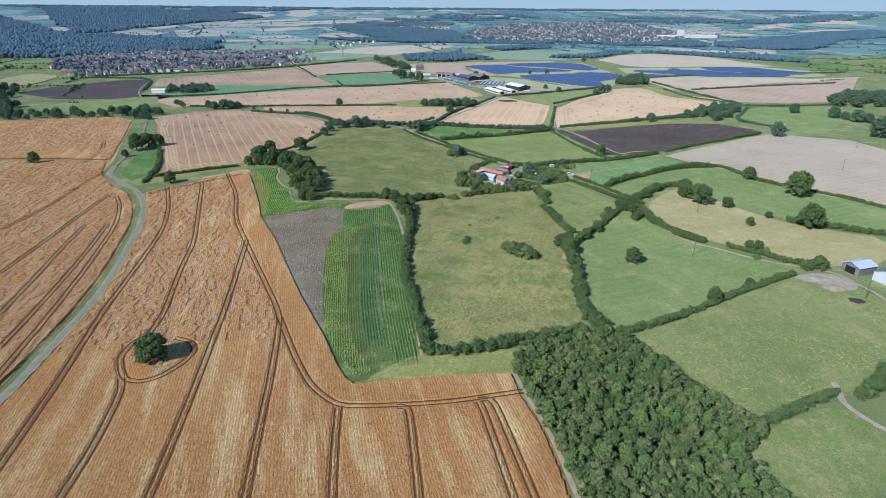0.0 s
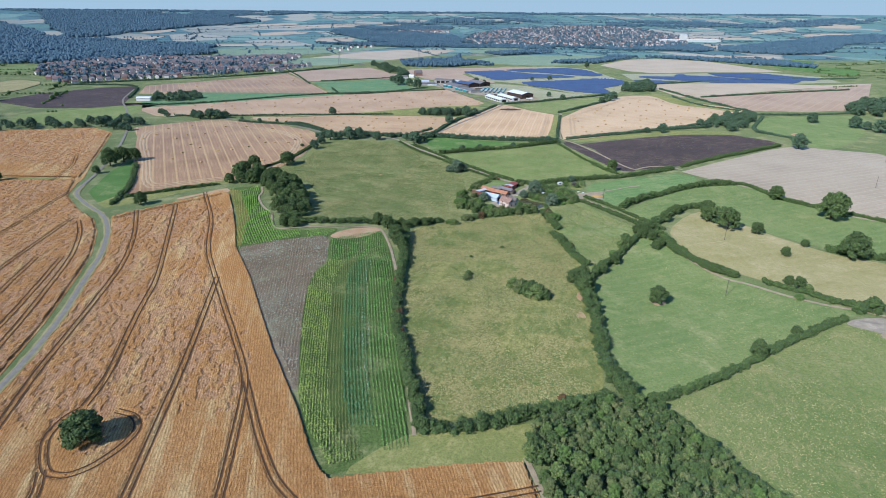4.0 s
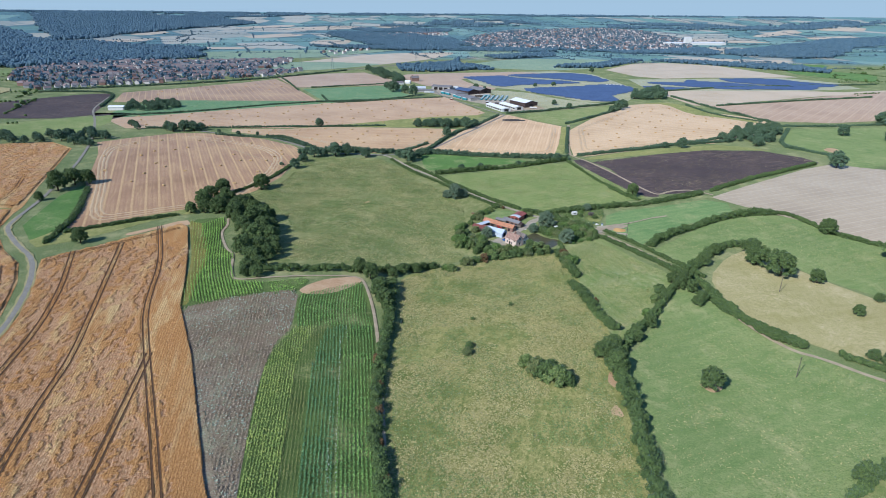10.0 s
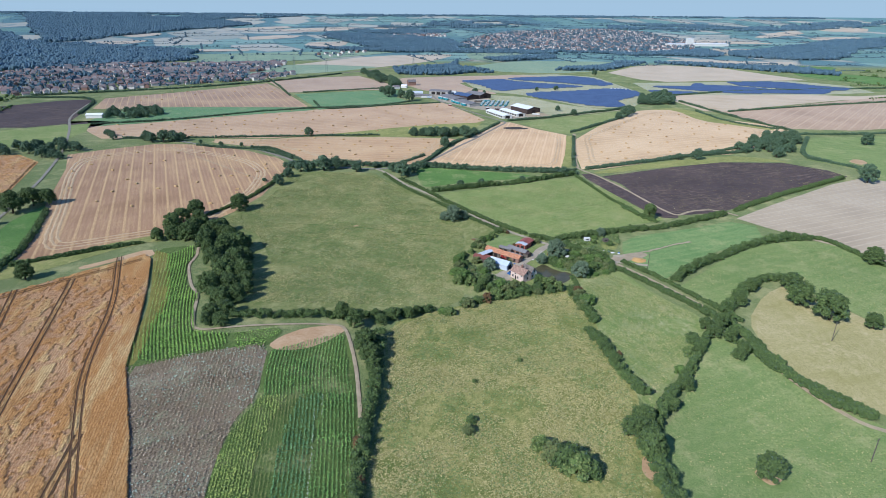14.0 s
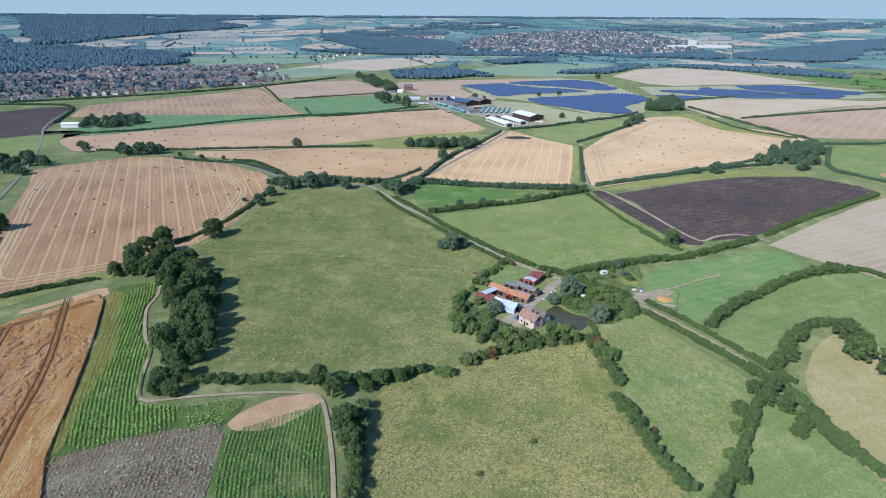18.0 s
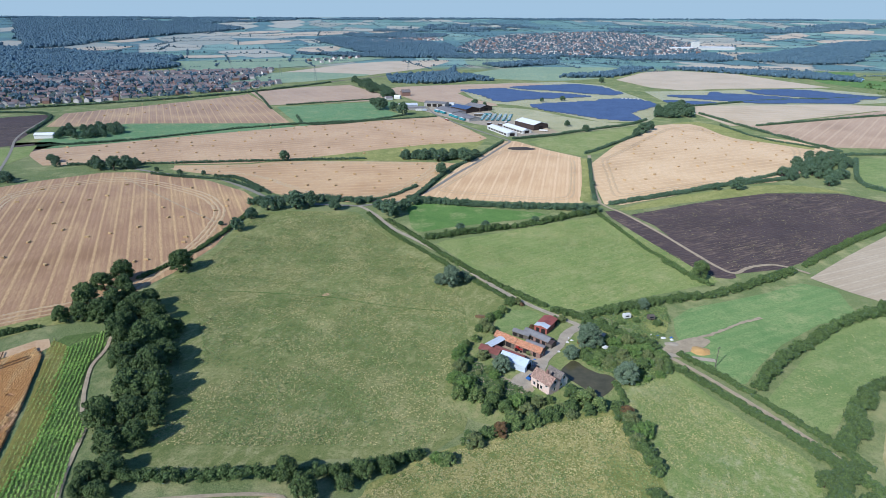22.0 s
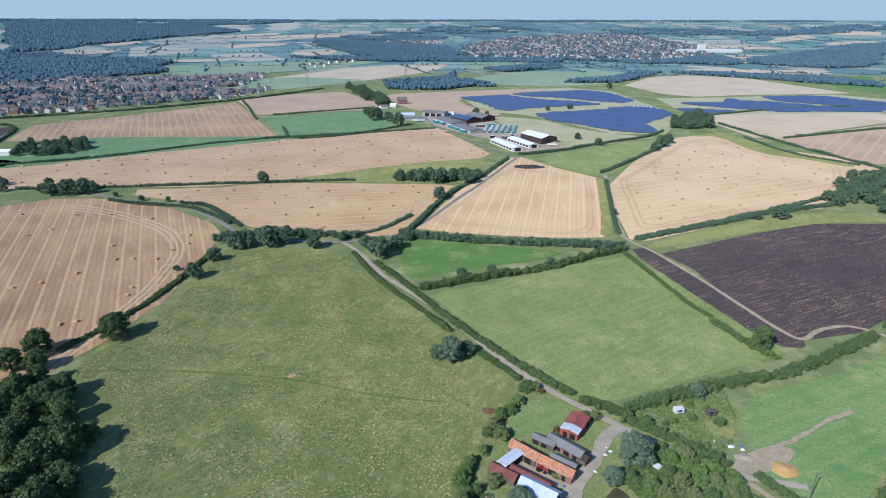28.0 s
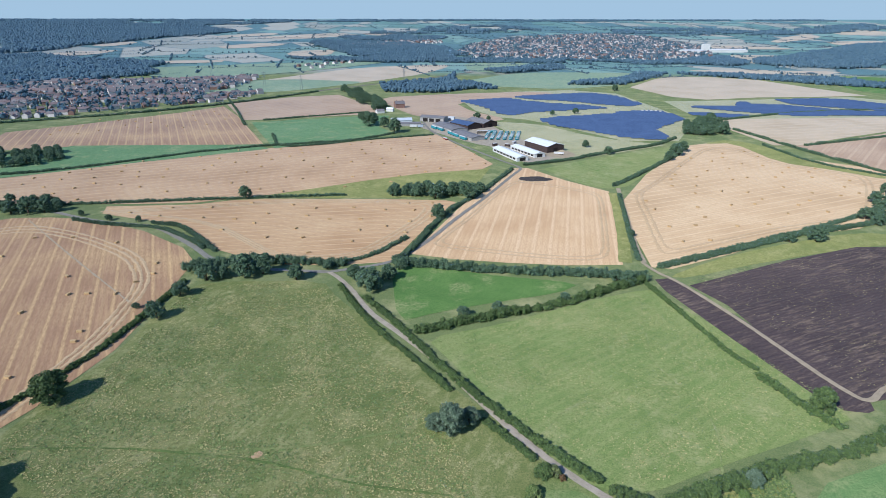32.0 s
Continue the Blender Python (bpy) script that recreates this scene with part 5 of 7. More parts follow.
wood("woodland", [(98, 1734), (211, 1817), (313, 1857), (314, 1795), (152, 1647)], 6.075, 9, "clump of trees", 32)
wood("woodland", [(236, 1461), (370, 1569), (505, 1697), (499, 1647), (346, 1450)], 6.075, 8, "trees along a far lane", 33)
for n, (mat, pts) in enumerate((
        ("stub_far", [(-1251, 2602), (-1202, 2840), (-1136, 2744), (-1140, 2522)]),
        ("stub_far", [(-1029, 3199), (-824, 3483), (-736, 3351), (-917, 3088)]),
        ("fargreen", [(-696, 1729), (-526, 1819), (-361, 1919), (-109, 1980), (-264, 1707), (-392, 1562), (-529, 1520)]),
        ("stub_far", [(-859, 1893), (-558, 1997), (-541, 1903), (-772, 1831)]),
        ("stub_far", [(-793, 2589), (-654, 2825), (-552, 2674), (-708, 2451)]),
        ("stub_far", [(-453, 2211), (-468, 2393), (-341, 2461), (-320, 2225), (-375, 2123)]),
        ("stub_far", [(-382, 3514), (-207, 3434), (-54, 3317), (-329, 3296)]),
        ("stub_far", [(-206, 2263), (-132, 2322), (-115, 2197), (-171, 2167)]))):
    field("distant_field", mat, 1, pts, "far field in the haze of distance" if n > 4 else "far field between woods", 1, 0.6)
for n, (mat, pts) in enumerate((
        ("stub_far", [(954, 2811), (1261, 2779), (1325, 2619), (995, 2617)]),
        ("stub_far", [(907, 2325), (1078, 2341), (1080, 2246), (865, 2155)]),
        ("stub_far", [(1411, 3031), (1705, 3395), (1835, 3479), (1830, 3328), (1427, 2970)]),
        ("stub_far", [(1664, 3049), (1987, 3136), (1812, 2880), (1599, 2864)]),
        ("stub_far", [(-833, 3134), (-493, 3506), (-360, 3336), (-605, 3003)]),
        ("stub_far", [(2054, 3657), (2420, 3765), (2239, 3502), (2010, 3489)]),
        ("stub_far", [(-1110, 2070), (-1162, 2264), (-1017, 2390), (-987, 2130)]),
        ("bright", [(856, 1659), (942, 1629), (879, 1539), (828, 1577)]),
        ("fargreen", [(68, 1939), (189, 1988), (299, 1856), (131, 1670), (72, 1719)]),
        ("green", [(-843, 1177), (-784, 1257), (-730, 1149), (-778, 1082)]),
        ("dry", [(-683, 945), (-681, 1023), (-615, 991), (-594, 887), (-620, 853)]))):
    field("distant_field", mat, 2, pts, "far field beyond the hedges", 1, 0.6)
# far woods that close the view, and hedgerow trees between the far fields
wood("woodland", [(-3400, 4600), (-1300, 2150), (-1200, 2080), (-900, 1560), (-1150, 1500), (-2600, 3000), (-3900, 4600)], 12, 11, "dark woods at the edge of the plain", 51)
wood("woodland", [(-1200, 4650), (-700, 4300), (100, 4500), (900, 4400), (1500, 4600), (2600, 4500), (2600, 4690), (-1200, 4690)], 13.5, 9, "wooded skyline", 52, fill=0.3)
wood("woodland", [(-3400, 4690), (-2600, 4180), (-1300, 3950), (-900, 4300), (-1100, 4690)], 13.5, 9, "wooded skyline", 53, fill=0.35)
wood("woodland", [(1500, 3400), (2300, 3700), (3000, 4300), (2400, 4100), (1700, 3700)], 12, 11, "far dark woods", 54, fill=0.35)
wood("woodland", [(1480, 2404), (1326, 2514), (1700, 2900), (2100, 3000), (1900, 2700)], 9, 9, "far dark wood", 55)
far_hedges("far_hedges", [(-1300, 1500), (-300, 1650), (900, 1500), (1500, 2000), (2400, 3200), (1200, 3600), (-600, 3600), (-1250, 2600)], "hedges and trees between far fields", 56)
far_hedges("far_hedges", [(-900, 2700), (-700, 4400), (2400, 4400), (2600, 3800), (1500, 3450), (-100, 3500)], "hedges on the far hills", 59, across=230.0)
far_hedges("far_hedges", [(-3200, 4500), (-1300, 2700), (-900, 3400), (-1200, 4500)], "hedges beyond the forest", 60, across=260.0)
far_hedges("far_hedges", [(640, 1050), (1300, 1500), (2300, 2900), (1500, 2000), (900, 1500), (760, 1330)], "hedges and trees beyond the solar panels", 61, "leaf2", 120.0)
far_hedges("far_hedges", [(-640, 640), (-420, 700), (-560, 960), (-760, 1250), (-1150, 1500)], "hedges and trees beside the estate", 62, "leaf2", 90.0)

# ================= standing crops =================
def line_distance(line, x, y):
    best = np.full(x.shape, 1e9)
    for a, b in zip(line, line[1:]):
        dx, dy = b.x - a.x, b.y - a.y
        t = np.clip(((x - a.x) * dx + (y - a.y) * dy) / (dx * dx + dy * dy + 1e-9), 0, 1)
        best = np.minimum(best, np.hypot(x - a.x - t * dx, y - a.y - t * dy))
    return best


def rise_np(x, y):
    return 5.5 * np.exp(-((x + 65) / 60) ** 2 - ((y - 340) / 60) ** 2) - 4.0 * np.exp(-((x - 105) / 45) ** 2 - ((y - 290) / 50) ** 2)


def standing_wheat(name, pts, cell, angle, ruts, seed, label, amount, edge=()):
    """Wheat as a canopy 0.8 m high: lodged hollows with ragged rims, and wheel ruts as sunk ribbons coloured for soil
    and shade.
    """
    xs, ys = [p[0] for p in pts], [p[1] for p in pts]
    nx, ny = int((max(xs) - min(xs)) / cell) + 1, int((max(ys) - min(ys)) / cell) + 1
    gx, gy = np.meshgrid(min(xs) + np.arange(nx) * cell, min(ys) + np.arange(ny) * cell)
    r = np.random.RandomState(seed)
    gx, gy = gx + r.uniform(-0.24, 0.24, gx.shape) * cell, gy + r.uniform(-0.24, 0.24, gy.shape) * cell
    ca, sa = math.cos(radians(angle)), math.sin(radians(angle))
    along, across = gx * ca + gy * sa, -gx * sa + gy * ca
    warp = 5.0 * (fbm(gx / 18, gy / 18, seed + 40, 3) - 0.5)
    fold = fbm((across + warp) / 1.9, along / 4.2, seed, 5)
    fold = fold + 0.30 * (fbm(gx / 1.1, gy / 1.1, seed + 70, 2) - 0.5)
    where = 1.6 * fbm(gx / 60, gy / 60, seed + 9, 3) - 0.8 + np.clip((gy - amount) / 70, -1, 0.35)
    if edge:
        where = where - np.clip(1.4 - line_distance([Vector(p) for p in edge], gx, gy) / 10, 0, 1.2) * np.clip((400 - gy) / 60, 0.2, 1)
    where = np.clip(where * 2.2 + 0.5, 0, 1)
    press = np.clip((fold - 0.66 + 0.20 * where) * 16, 0, 1) * (where > 0.03)
    z = 0.84 - 0.42 * press + 0.10 * (fbm(gx / 1.1, gy / 1.1, seed + 20, 3) - 0.5) + 0.10 * r.uniform(-0.5, 0.5, gx.shape)
    rut = np.zeros(gx.shape, bool)
    for line in ruts:
        d = line_distance(resample(chaikin(line, False, 2), 4.0), gx, gy)
        z = np.where(np.abs(d - 1.0) < 0.72, np.minimum(z, 0.5), z)
        rut |= d < 1.5
    press = np.where(rut, 0, press)
    z = z + rise_np(gx, gy) + 0.1
    ins = inside_np(pts, gx, gy)
    keep = ins[:-1, :-1] & ins[1:, :-1] & ins[:-1, 1:] & ins[1:, 1:]
    idx = np.arange(nx * ny).reshape(ny, nx)
    q = np.stack([idx[:-1, :-1], idx[:-1, 1:], idx[1:, 1:], idx[1:, :-1]], -1)[keep]
    used, q2 = np.unique(q, return_inverse=True)
    v = np.stack([gx, gy, z], -1).reshape(-1, 3)[used]
    me = bpy.data.meshes.new(name)
    me.from_pydata(v.tolist(), [], q2.reshape(-1, 4).tolist())
    me.materials.append(M["wheat"])
    me.attributes.new("lodged", "FLOAT", "POINT").data.foreach_set("value", press.reshape(-1)[used].astype(np.float32))
    for i, line in enumerate(ruts):
        smooth = resample(chaikin(line, False, 3), 2.0)
        vs, fs = [], []
        for side in (-1, 1):
            k0 = len(vs)
            for j, p in enumerate(smooth):
                a, b = smooth[max(j - 1, 0)], smooth[min(j + 1, len(smooth) - 1)]
                t = (b - a).normalized()
                n = Vector((-t.y, t.x))
                for u, h in ((0.72, 0.66), (0.98, 0.58), (1.26, 0.66)):
                    w = p + n * side * (u + r.uniform(-0.05, 0.05))
                    vs.append((w.x, w.y, rise(w.x, w.y) + 0.1 + h))
                if j:
                    q0 = k0 + 3 * j
                    for c in (0, 1):
                        f = (q0 - 3 + c, q0 - 2 + c, q0 + 1 + c, q0 + c)
                        fs.append(f if side > 0 else f[::-1])
        tagged(mesh_ob("tramline", vs, fs, M["tram"]), "pair of wheel ruts through the wheat, darkened for shade", "track", "tramlines", "structure")
    return tagged(new(name, me), label, "crop", kind="stuff")


RUTS = [
    [(-186, 387), (-166, 343), (-153, 305), (-144, 254), (-137, 211), (-127, 168), (-123, 147), (-119, 126), (-113, 90)],
    [(-167, 399), (-144, 332), (-129, 288), (-123, 255), (-112, 212), (-111, 196)],
    [(-107, 168), (-103, 160), (-98, 134), (-95, 100)],
    [(-111, 195), (-114, 190), (-114, 181), (-109, 172), (-105, 167), (-99, 166), (-94, 170), (-90, 178), (-89, 186), (-93, 192), (-100, 194)],
    [(-102, 289), (-96, 255), (-90, 222), (-85, 191), (-81, 166), (-77, 139), (-72, 100)],
    [(-159, 426), (-134, 371), (-118, 320), (-102, 287), (-86, 255), (-71, 225), (-65, 211), (-62, 196), (-57, 167), (-53, 139), (-47, 100)],
    [(-65, 211), (-53, 184), (-44, 167), (-38, 160), (-32, 155), (-23, 155), (-11, 156), (4, 158), (27, 164)],
    [(-32, 154), (-30, 135), (-25, 100)],
    [(-14, 155), (-10, 155), (-8, 140), (-3, 100)],
    [(12, 158), (13, 156), (16, 138), (22, 100)],
    [(12, 159), (16, 160), (18, 154), (21, 138), (28, 100)],
    [(-192, 372), (-183, 384), (-155, 412), (-146, 423)],
]
RUTS_WEST = [
    [(-210, 367), (-198, 348), (-183, 314), (-167, 254), (-156, 206), (-148, 165)],
    [(-203, 248), (-206, 278), (-211, 320), (-216, 371)],
    [(-160, 185), (-165, 214), (-175, 263), (-188, 314)],
    [(-241, 303), (-239, 339), (-246, 402), (-248, 425)],
    [(-302, 527), (-282, 485), (-276, 448)],
    [(-177, 210), (-183, 238), (-193, 280), (-200, 313)],
]
WHEAT_EAST = [(-137, 105), (-136, 149), (-137, 169), (-142, 210), (-148, 245), (-161, 293), (-168, 319), (-183, 352), (-195, 377), (-177, 396), (-158, 418), (-148, 430), (-142, 424), (-129, 392), (-113, 349), (-104, 322), (-86, 287), (-62, 233), (-44, 196), (-36, 177), (-32, 170), (-29, 167), (-17, 169), (0, 172), (17, 174), (24, 174), (26, 161), (30, 147), (32, 134), (35, 105)]
WHEAT_WEST = [(-144, 150), (-146, 178), (-150, 213), (-157, 248), (-169, 293), (-177, 319), (-191, 350), (-205, 372), (-223, 388), (-246, 416), (-256, 440), (-261, 452), (-300, 452), (-352, 450), (-352, 320), (-235, 150)]
WHEAT_NORTH = [(-261, 458), (-277, 502), (-296, 552), (-322, 618), (-352, 640), (-407, 626), (-440, 610), (-390, 500), (-358, 459)]
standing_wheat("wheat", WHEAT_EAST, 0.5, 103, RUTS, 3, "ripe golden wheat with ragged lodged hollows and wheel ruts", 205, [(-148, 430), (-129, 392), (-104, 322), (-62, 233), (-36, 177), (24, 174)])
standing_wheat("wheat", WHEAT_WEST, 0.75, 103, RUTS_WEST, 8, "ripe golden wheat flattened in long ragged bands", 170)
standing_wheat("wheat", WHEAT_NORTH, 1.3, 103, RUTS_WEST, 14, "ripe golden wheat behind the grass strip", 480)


def leaf_rows(name, pts, angle, gap, mats, size, seed, label, bend=0.0, per=0.6, height=0.55):
    """A row crop: leaf sprays along parallel drills."""
    r = np.random.RandomState(seed)
    ca, sa = math.cos(radians(angle)), math.sin(radians(angle))
    p = np.array(pts, float)
    al, ac = p[:, 0] * ca + p[:, 1] * sa, -p[:, 0] * sa + p[:, 1] * ca
    rows = np.arange(ac.min(), ac.max(), gap)
    step = np.arange(al.min(), al.max(), per)
    a, c = np.meshgrid(step, rows)
    c = c + bend * np.sin((a - al.min()) / (al.max() - al.min()) * 5.0)
    a, c = (a + r.uniform(-0.5, 0.5, a.shape) * per).ravel(), (c + r.normal(0, 0.07, a.shape)).ravel()
    x, y = a * ca - c * sa, a * sa + c * ca
    ok = inside_np(pts, x, y) & (r.rand(len(x)) > 0.08)
    x, y = x[ok], y[ok]
    vigour = 0.5 + fbm(x / 9, y / 9, seed + 3, 3)
    n = len(x)
    k = 3
    base = np.stack([x, y, rise_np(x, y) + 0.12], -1)
    d = r.normal(size=(n, k, 3)) * np.array([1, 1, 0.5])
    d[..., 2] = np.abs(d[..., 2])
    d /= np.linalg.norm(d, axis=2, keepdims=True)
    s = (size * vigour)[:, None, None] * r.uniform(0.6, 1.2, (n, k, 1))
    side = np.cross(d, np.array([0, 0, 1.0]) + 0.4 * r.normal(size=(n, k, 3)))
    side /= np.linalg.norm(side, axis=2, keepdims=True)
    root = base[:, None] + np.array([0, 0, height]) * vigour[:, None, None] * r.uniform(0.3, 1.0, (n, k, 1))
    tip = root + d * s
    v = np.stack([root - side * s * 0.28, root + side * s * 0.28, tip + side * s * 0.34, tip - side * s * 0.34], 2).reshape(-1, 3)
    q = np.arange(len(v)).reshape(-1, 4)
    me = bpy.data.meshes.new(name)
    me.from_pydata(v.tolist(), [], q.tolist())
    me.materials.append(M[mats])
    return tagged(new(name, me), label, "crop", kind="stuff")


def tufts(name, pts, count, mat, size, seed, label, height=0.3):
    """Loose tussocks spread in clusters over a field."""
    r = np.random.RandomState(seed)
    xs, ys = [p[0] for p in pts], [p[1] for p in pts]
    x, y = r.uniform(min(xs), max(xs), count * 2), r.uniform(min(ys), max(ys), count * 2)
    ok = inside_np(pts, x, y) & (r.rand(len(x)) < np.clip((fbm(x / 14, y / 14, seed, 4) - 0.36) * 5, 0.04, 1))
    x, y = x[ok], y[ok]
    n, k = len(x), 2
    d = r.normal(size=(n, k, 3)) * np.array([1, 1, 0.12])
    d[..., 2] = np.abs(d[..., 2]) + 0.05
    d /= np.linalg.norm(d, axis=2, keepdims=True)
    s = size * r.uniform(0.5, 1.3, (n, 1, 1)) * r.uniform(0.7, 1.2, (n, k, 1))
    side = np.cross(d, np.array([0, 0, 1.0]) + 0.4 * r.normal(size=(n, k, 3)))
    side /= np.linalg.norm(side, axis=2, keepdims=True)
    root = np.stack([x, y, rise_np(x, y) + 0.1], -1)[:, None] + np.array([0, 0, height]) * r.uniform(0.1, 0.7, (n, k, 1))
    v = np.stack([root - side * s * 0.4, root + side * s * 0.4, root + d * s + side * s * 0.3, root + d * s - side * s * 0.3], 2).reshape(-1, 3)
    me = bpy.data.meshes.new(name)
    me.from_pydata(v.tolist(), [], np.arange(len(v)).reshape(-1, 4).tolist())
    me.materials.append(M[mat])
    return tagged(new(name, me), label, "grass", kind="stuff")


CROP_LOW = [(-59, 331), (-48, 337), (-32, 349), (-26, 321), (-19, 277), (-13, 224), (-10, 193), (-8, 180), (-18, 174), (-27, 169), (-31, 169), (-34, 174), (-40, 188), (-46, 204), (-51, 228), (-56, 256), (-59, 280), (-58, 294), (-54, 304)]
CROP_WEST = [(-30, 172), (-40, 188), (-46, 204), (-51, 228), (-56, 256), (-59, 280), (-58, 294), (-54, 306), (-58, 330)]
CROP_EAST = [(-8, 180), (-9, 190), (-11, 206), (-14, 230), (-17, 258), (-20, 282), (-22, 296), (-24, 310), (-33, 347)]


def crop_band(f0, f1, first, last):
    """A lengthwise share of the crop strip, from its west edge to its east edge."""
    lerp = lambda f: [(a[0] + f * (b[0] - a[0]), a[1] + f * (b[1] - a[1])) for a, b in list(zip(CROP_WEST, CROP_EAST))[first:last]]
    return lerp(f0) + lerp(f1)[::-1]


for f0, f1, first, last, mat, gap, size, label in (
        (0.01, 0.28, 0, 8, "cropyellow", 0.9, 0.40, "rows of yellow-green crop plants"),
        (0.28, 0.42, 0, 8, "cropolive", 1.0, 0.28, "thin olive-brown rows of withering crop"),
        (0.42, 0.66, 1, 8, "cropblue", 1.15, 0.40, "rows of leafy blue-green crop plants"),
        (0.68, 0.98, 0, 8, "cropleaf", 1.15, 0.40, "rows of leafy bright green crop plants"),
        (0.02, 0.96, 7, 9, "cropleaf", 1.15, 0.40, "rows of tall green crop plants")):
    leaf_rows("crop_rows", crop_band(f0, f1, first, last), 99, gap, mat, size, int(f0 * 50) + 5 + first, label, 0.6, 0.36)
leaf_rows("weed_row", crop_band(0.62, 0.70, 2, 8), 99, 2.2, "paleleaf", 0.34, 6, "pale weeds along the middle rows", 0.6, 1.1)
leaf_rows("crop_rows", [(-136, 430), (-129, 443), (-123, 432), (-122, 419), (-117, 405), (-111, 391), (-102, 381), (-97, 363), (-90, 345), (-76, 343), (-74, 333), (-83, 330), (-97, 325), (-103, 327), (-108, 343), (-112, 364), (-118, 386), (-130, 412)], 111, 1.25, "croplime", 0.44, 7, "rows of broad-leaved green crop plants", 1.5, 0.3)
leaf_rows("crop_rows", [(-74, 343), (-59, 348), (-57, 344), (-61, 334), (-70, 332)], 20, 1.2, "croplime", 0.42, 9, "short rows of green crop plants")
leaf_rows("crop_rows", [(-146, 437), (-136, 430), (-130, 412), (-118, 386), (-112, 364), (-108, 343), (-104, 325), (-106, 322), (-110, 341), (-116, 364), (-124, 386), (-136, 414)], 111, 1.4, "cropyellow", 0.34, 10, "thin yellow-green rows beside the wheat", 1.0)
POTATO = [(-104, 322), (-85, 329), (-60, 336), (-55, 304), (-58, 296), (-59, 280), (-56, 256), (-51, 228), (-47, 206), (-59, 231), (-81, 276)]
leaf_rows("withered_rows", POTATO, 99, 1.2, "withered", 0.45, 11, "withered grey-purple cover crop", 0.5, 0.7)
tufts("weed_tufts", POTATO, 2600, "paleleaf", 0.45, 12, "whitish green weeds in the withered crop", 0.5)
HAY = [(-17, 352), (0, 368), (29, 383), (49, 389), (66, 392), (65, 350), (68, 316), (62, 293), (60, 264), (57, 234), (55, 216), (50, 207), (37, 203), (20, 198), (0, 193), (-6, 199), (-9, 214), (-12, 229), (-15, 254), (-16, 280), (-14, 313)]
tufts("hay_tufts", HAY, 42000, "strawleaf", 0.40, 13, "straw-coloured tussocks of the hay meadow", 0.12)
tufts("grass_tufts", HAY, 30000, "tuftleaf", 0.40, 14, "green tussocks of the hay meadow", 0.12)
MEADOW = [(-126, 479), (-120, 507), (-112, 535), (-111, 586), (-103, 596), (-50, 598), (-42, 582), (-12, 533), (4, 502), (16, 472), (16, 447), (9, 425), (9, 402), (12, 388), (1, 374), (-30, 373), (-48, 371), (-80, 371), (-80, 388), (-82, 423), (-100, 462)]
tufts("grass_tufts", MEADOW, 44000, "tuftleaf", 0.42, 15, "rough green tussocks of the large meadow", 0.12)
tufts("hay_tufts", MEADOW, 26000, "strawleaf", 0.42, 16, "pale dry tussocks of the large meadow", 0.12)

for n, (pts, tall, pale) in enumerate((
        ([(112, 358), (123, 335), (128, 318), (140, 302), (154, 286), (176, 266), (145, 253), (106, 228), (72, 209), (63, 213), (67, 262), (74, 298)], 9000, 5000),
        ([(74, 201), (106, 219), (145, 245), (167, 256), (188, 240), (188, 206), (157, 184), (132, 168), (98, 154), (82, 180)], 12000, 7000),
        ([(84, 416), (96, 398), (111, 372), (100, 347), (79, 321), (73, 312), (69, 330), (68, 398), (74, 408)], 7000, 7000),
        ([(4, 546), (33, 556), (72, 577), (104, 590), (124, 547), (142, 498), (89, 476), (62, 465), (46, 469), (14, 529)], 12000, 9000),
        ([(116, 397), (146, 428), (181, 452), (212, 459), (224, 428), (264, 386), (230, 328), (190, 365), (174, 408), (142, 402)], 9000, 5000))):
    tufts("grass_tufts", pts, tall, "tuftleaf", 0.34, 81 + n, "darker tussocks in grazed grass", 0.1)
    tufts("hay_tufts", pts, pale, "strawleaf", 0.32, 91 + n, "pale dry tussocks in grazed grass", 0.1)

PLOUGHED = [(131, 605), (179, 624), (255, 650), (295, 650), (320, 611), (257, 564), (205, 524), (182, 520), (155, 508), (148, 545)]
tufts("straw_flecks", PLOUGHED, 2600, "strawleaf", 0.36, 19, "straw flecks on the turned soil", 0.08)
leaf_rows("clods", PLOUGHED, 25, 1.7, "clod", 0.34, 18, "rough turned clods", 0.4, 1.5, 0.06)

# ================= bales =================
def bale_mesh():
    bm = bmesh.new()
    box(bm, -1.15, -0.6, 0.0, 1.15, 0.6, 0.95)
    bmesh.ops.bevel(bm, geom=list(bm.edges), offset=0.09, segments=2, affect="EDGES")
    bmesh.ops.subdivide_edges(bm, edges=[e for e in bm.edges if e.calc_length() > 0.7], cuts=2, use_grid_fill=True)
    for v in bm.verts:
        v.co += Vector((noise.noise(v.co * 4), noise.noise(v.co * 4 + Vector((5, 0, 0))), 0)) * 0.05
    me = bpy.data.meshes.new("straw_bale")
    bm.to_mesh(me)
    bm.free()
    me.materials.append(M["straw"])
    return me


BALE = bale_mesh()


def bales(spots, seed):
    r = random.Random(seed)
    for x, y in spots:
        ob = new("straw_bale", BALE)
        ob.matrix_basis = pose(x, y, rise(x, y) + 0.12, 0, 0, r.uniform(0, 180))
        tagged(ob, "large square straw bale lying on stubble", "bale", "straw bales")


bales([(-275, 613), (-250, 597), (-278, 592), (-226, 571), (-214, 560), (-221, 540), (-220, 518), (-193, 509), (-254, 547), (-194, 549), (-184, 555), (-173, 566), (-175, 604), (-155, 585), (-142, 585), (-246, 613), (-231, 619), (-224, 629), (-135, 608), (-137, 542), (-156, 508), (-151, 514), (-146, 517), (-259, 657), (-224, 657), (-163, 584), (-139, 550), (-203, 658), (-174, 650), (-139, 621), (-139, 598), (-277, 643)], 1)
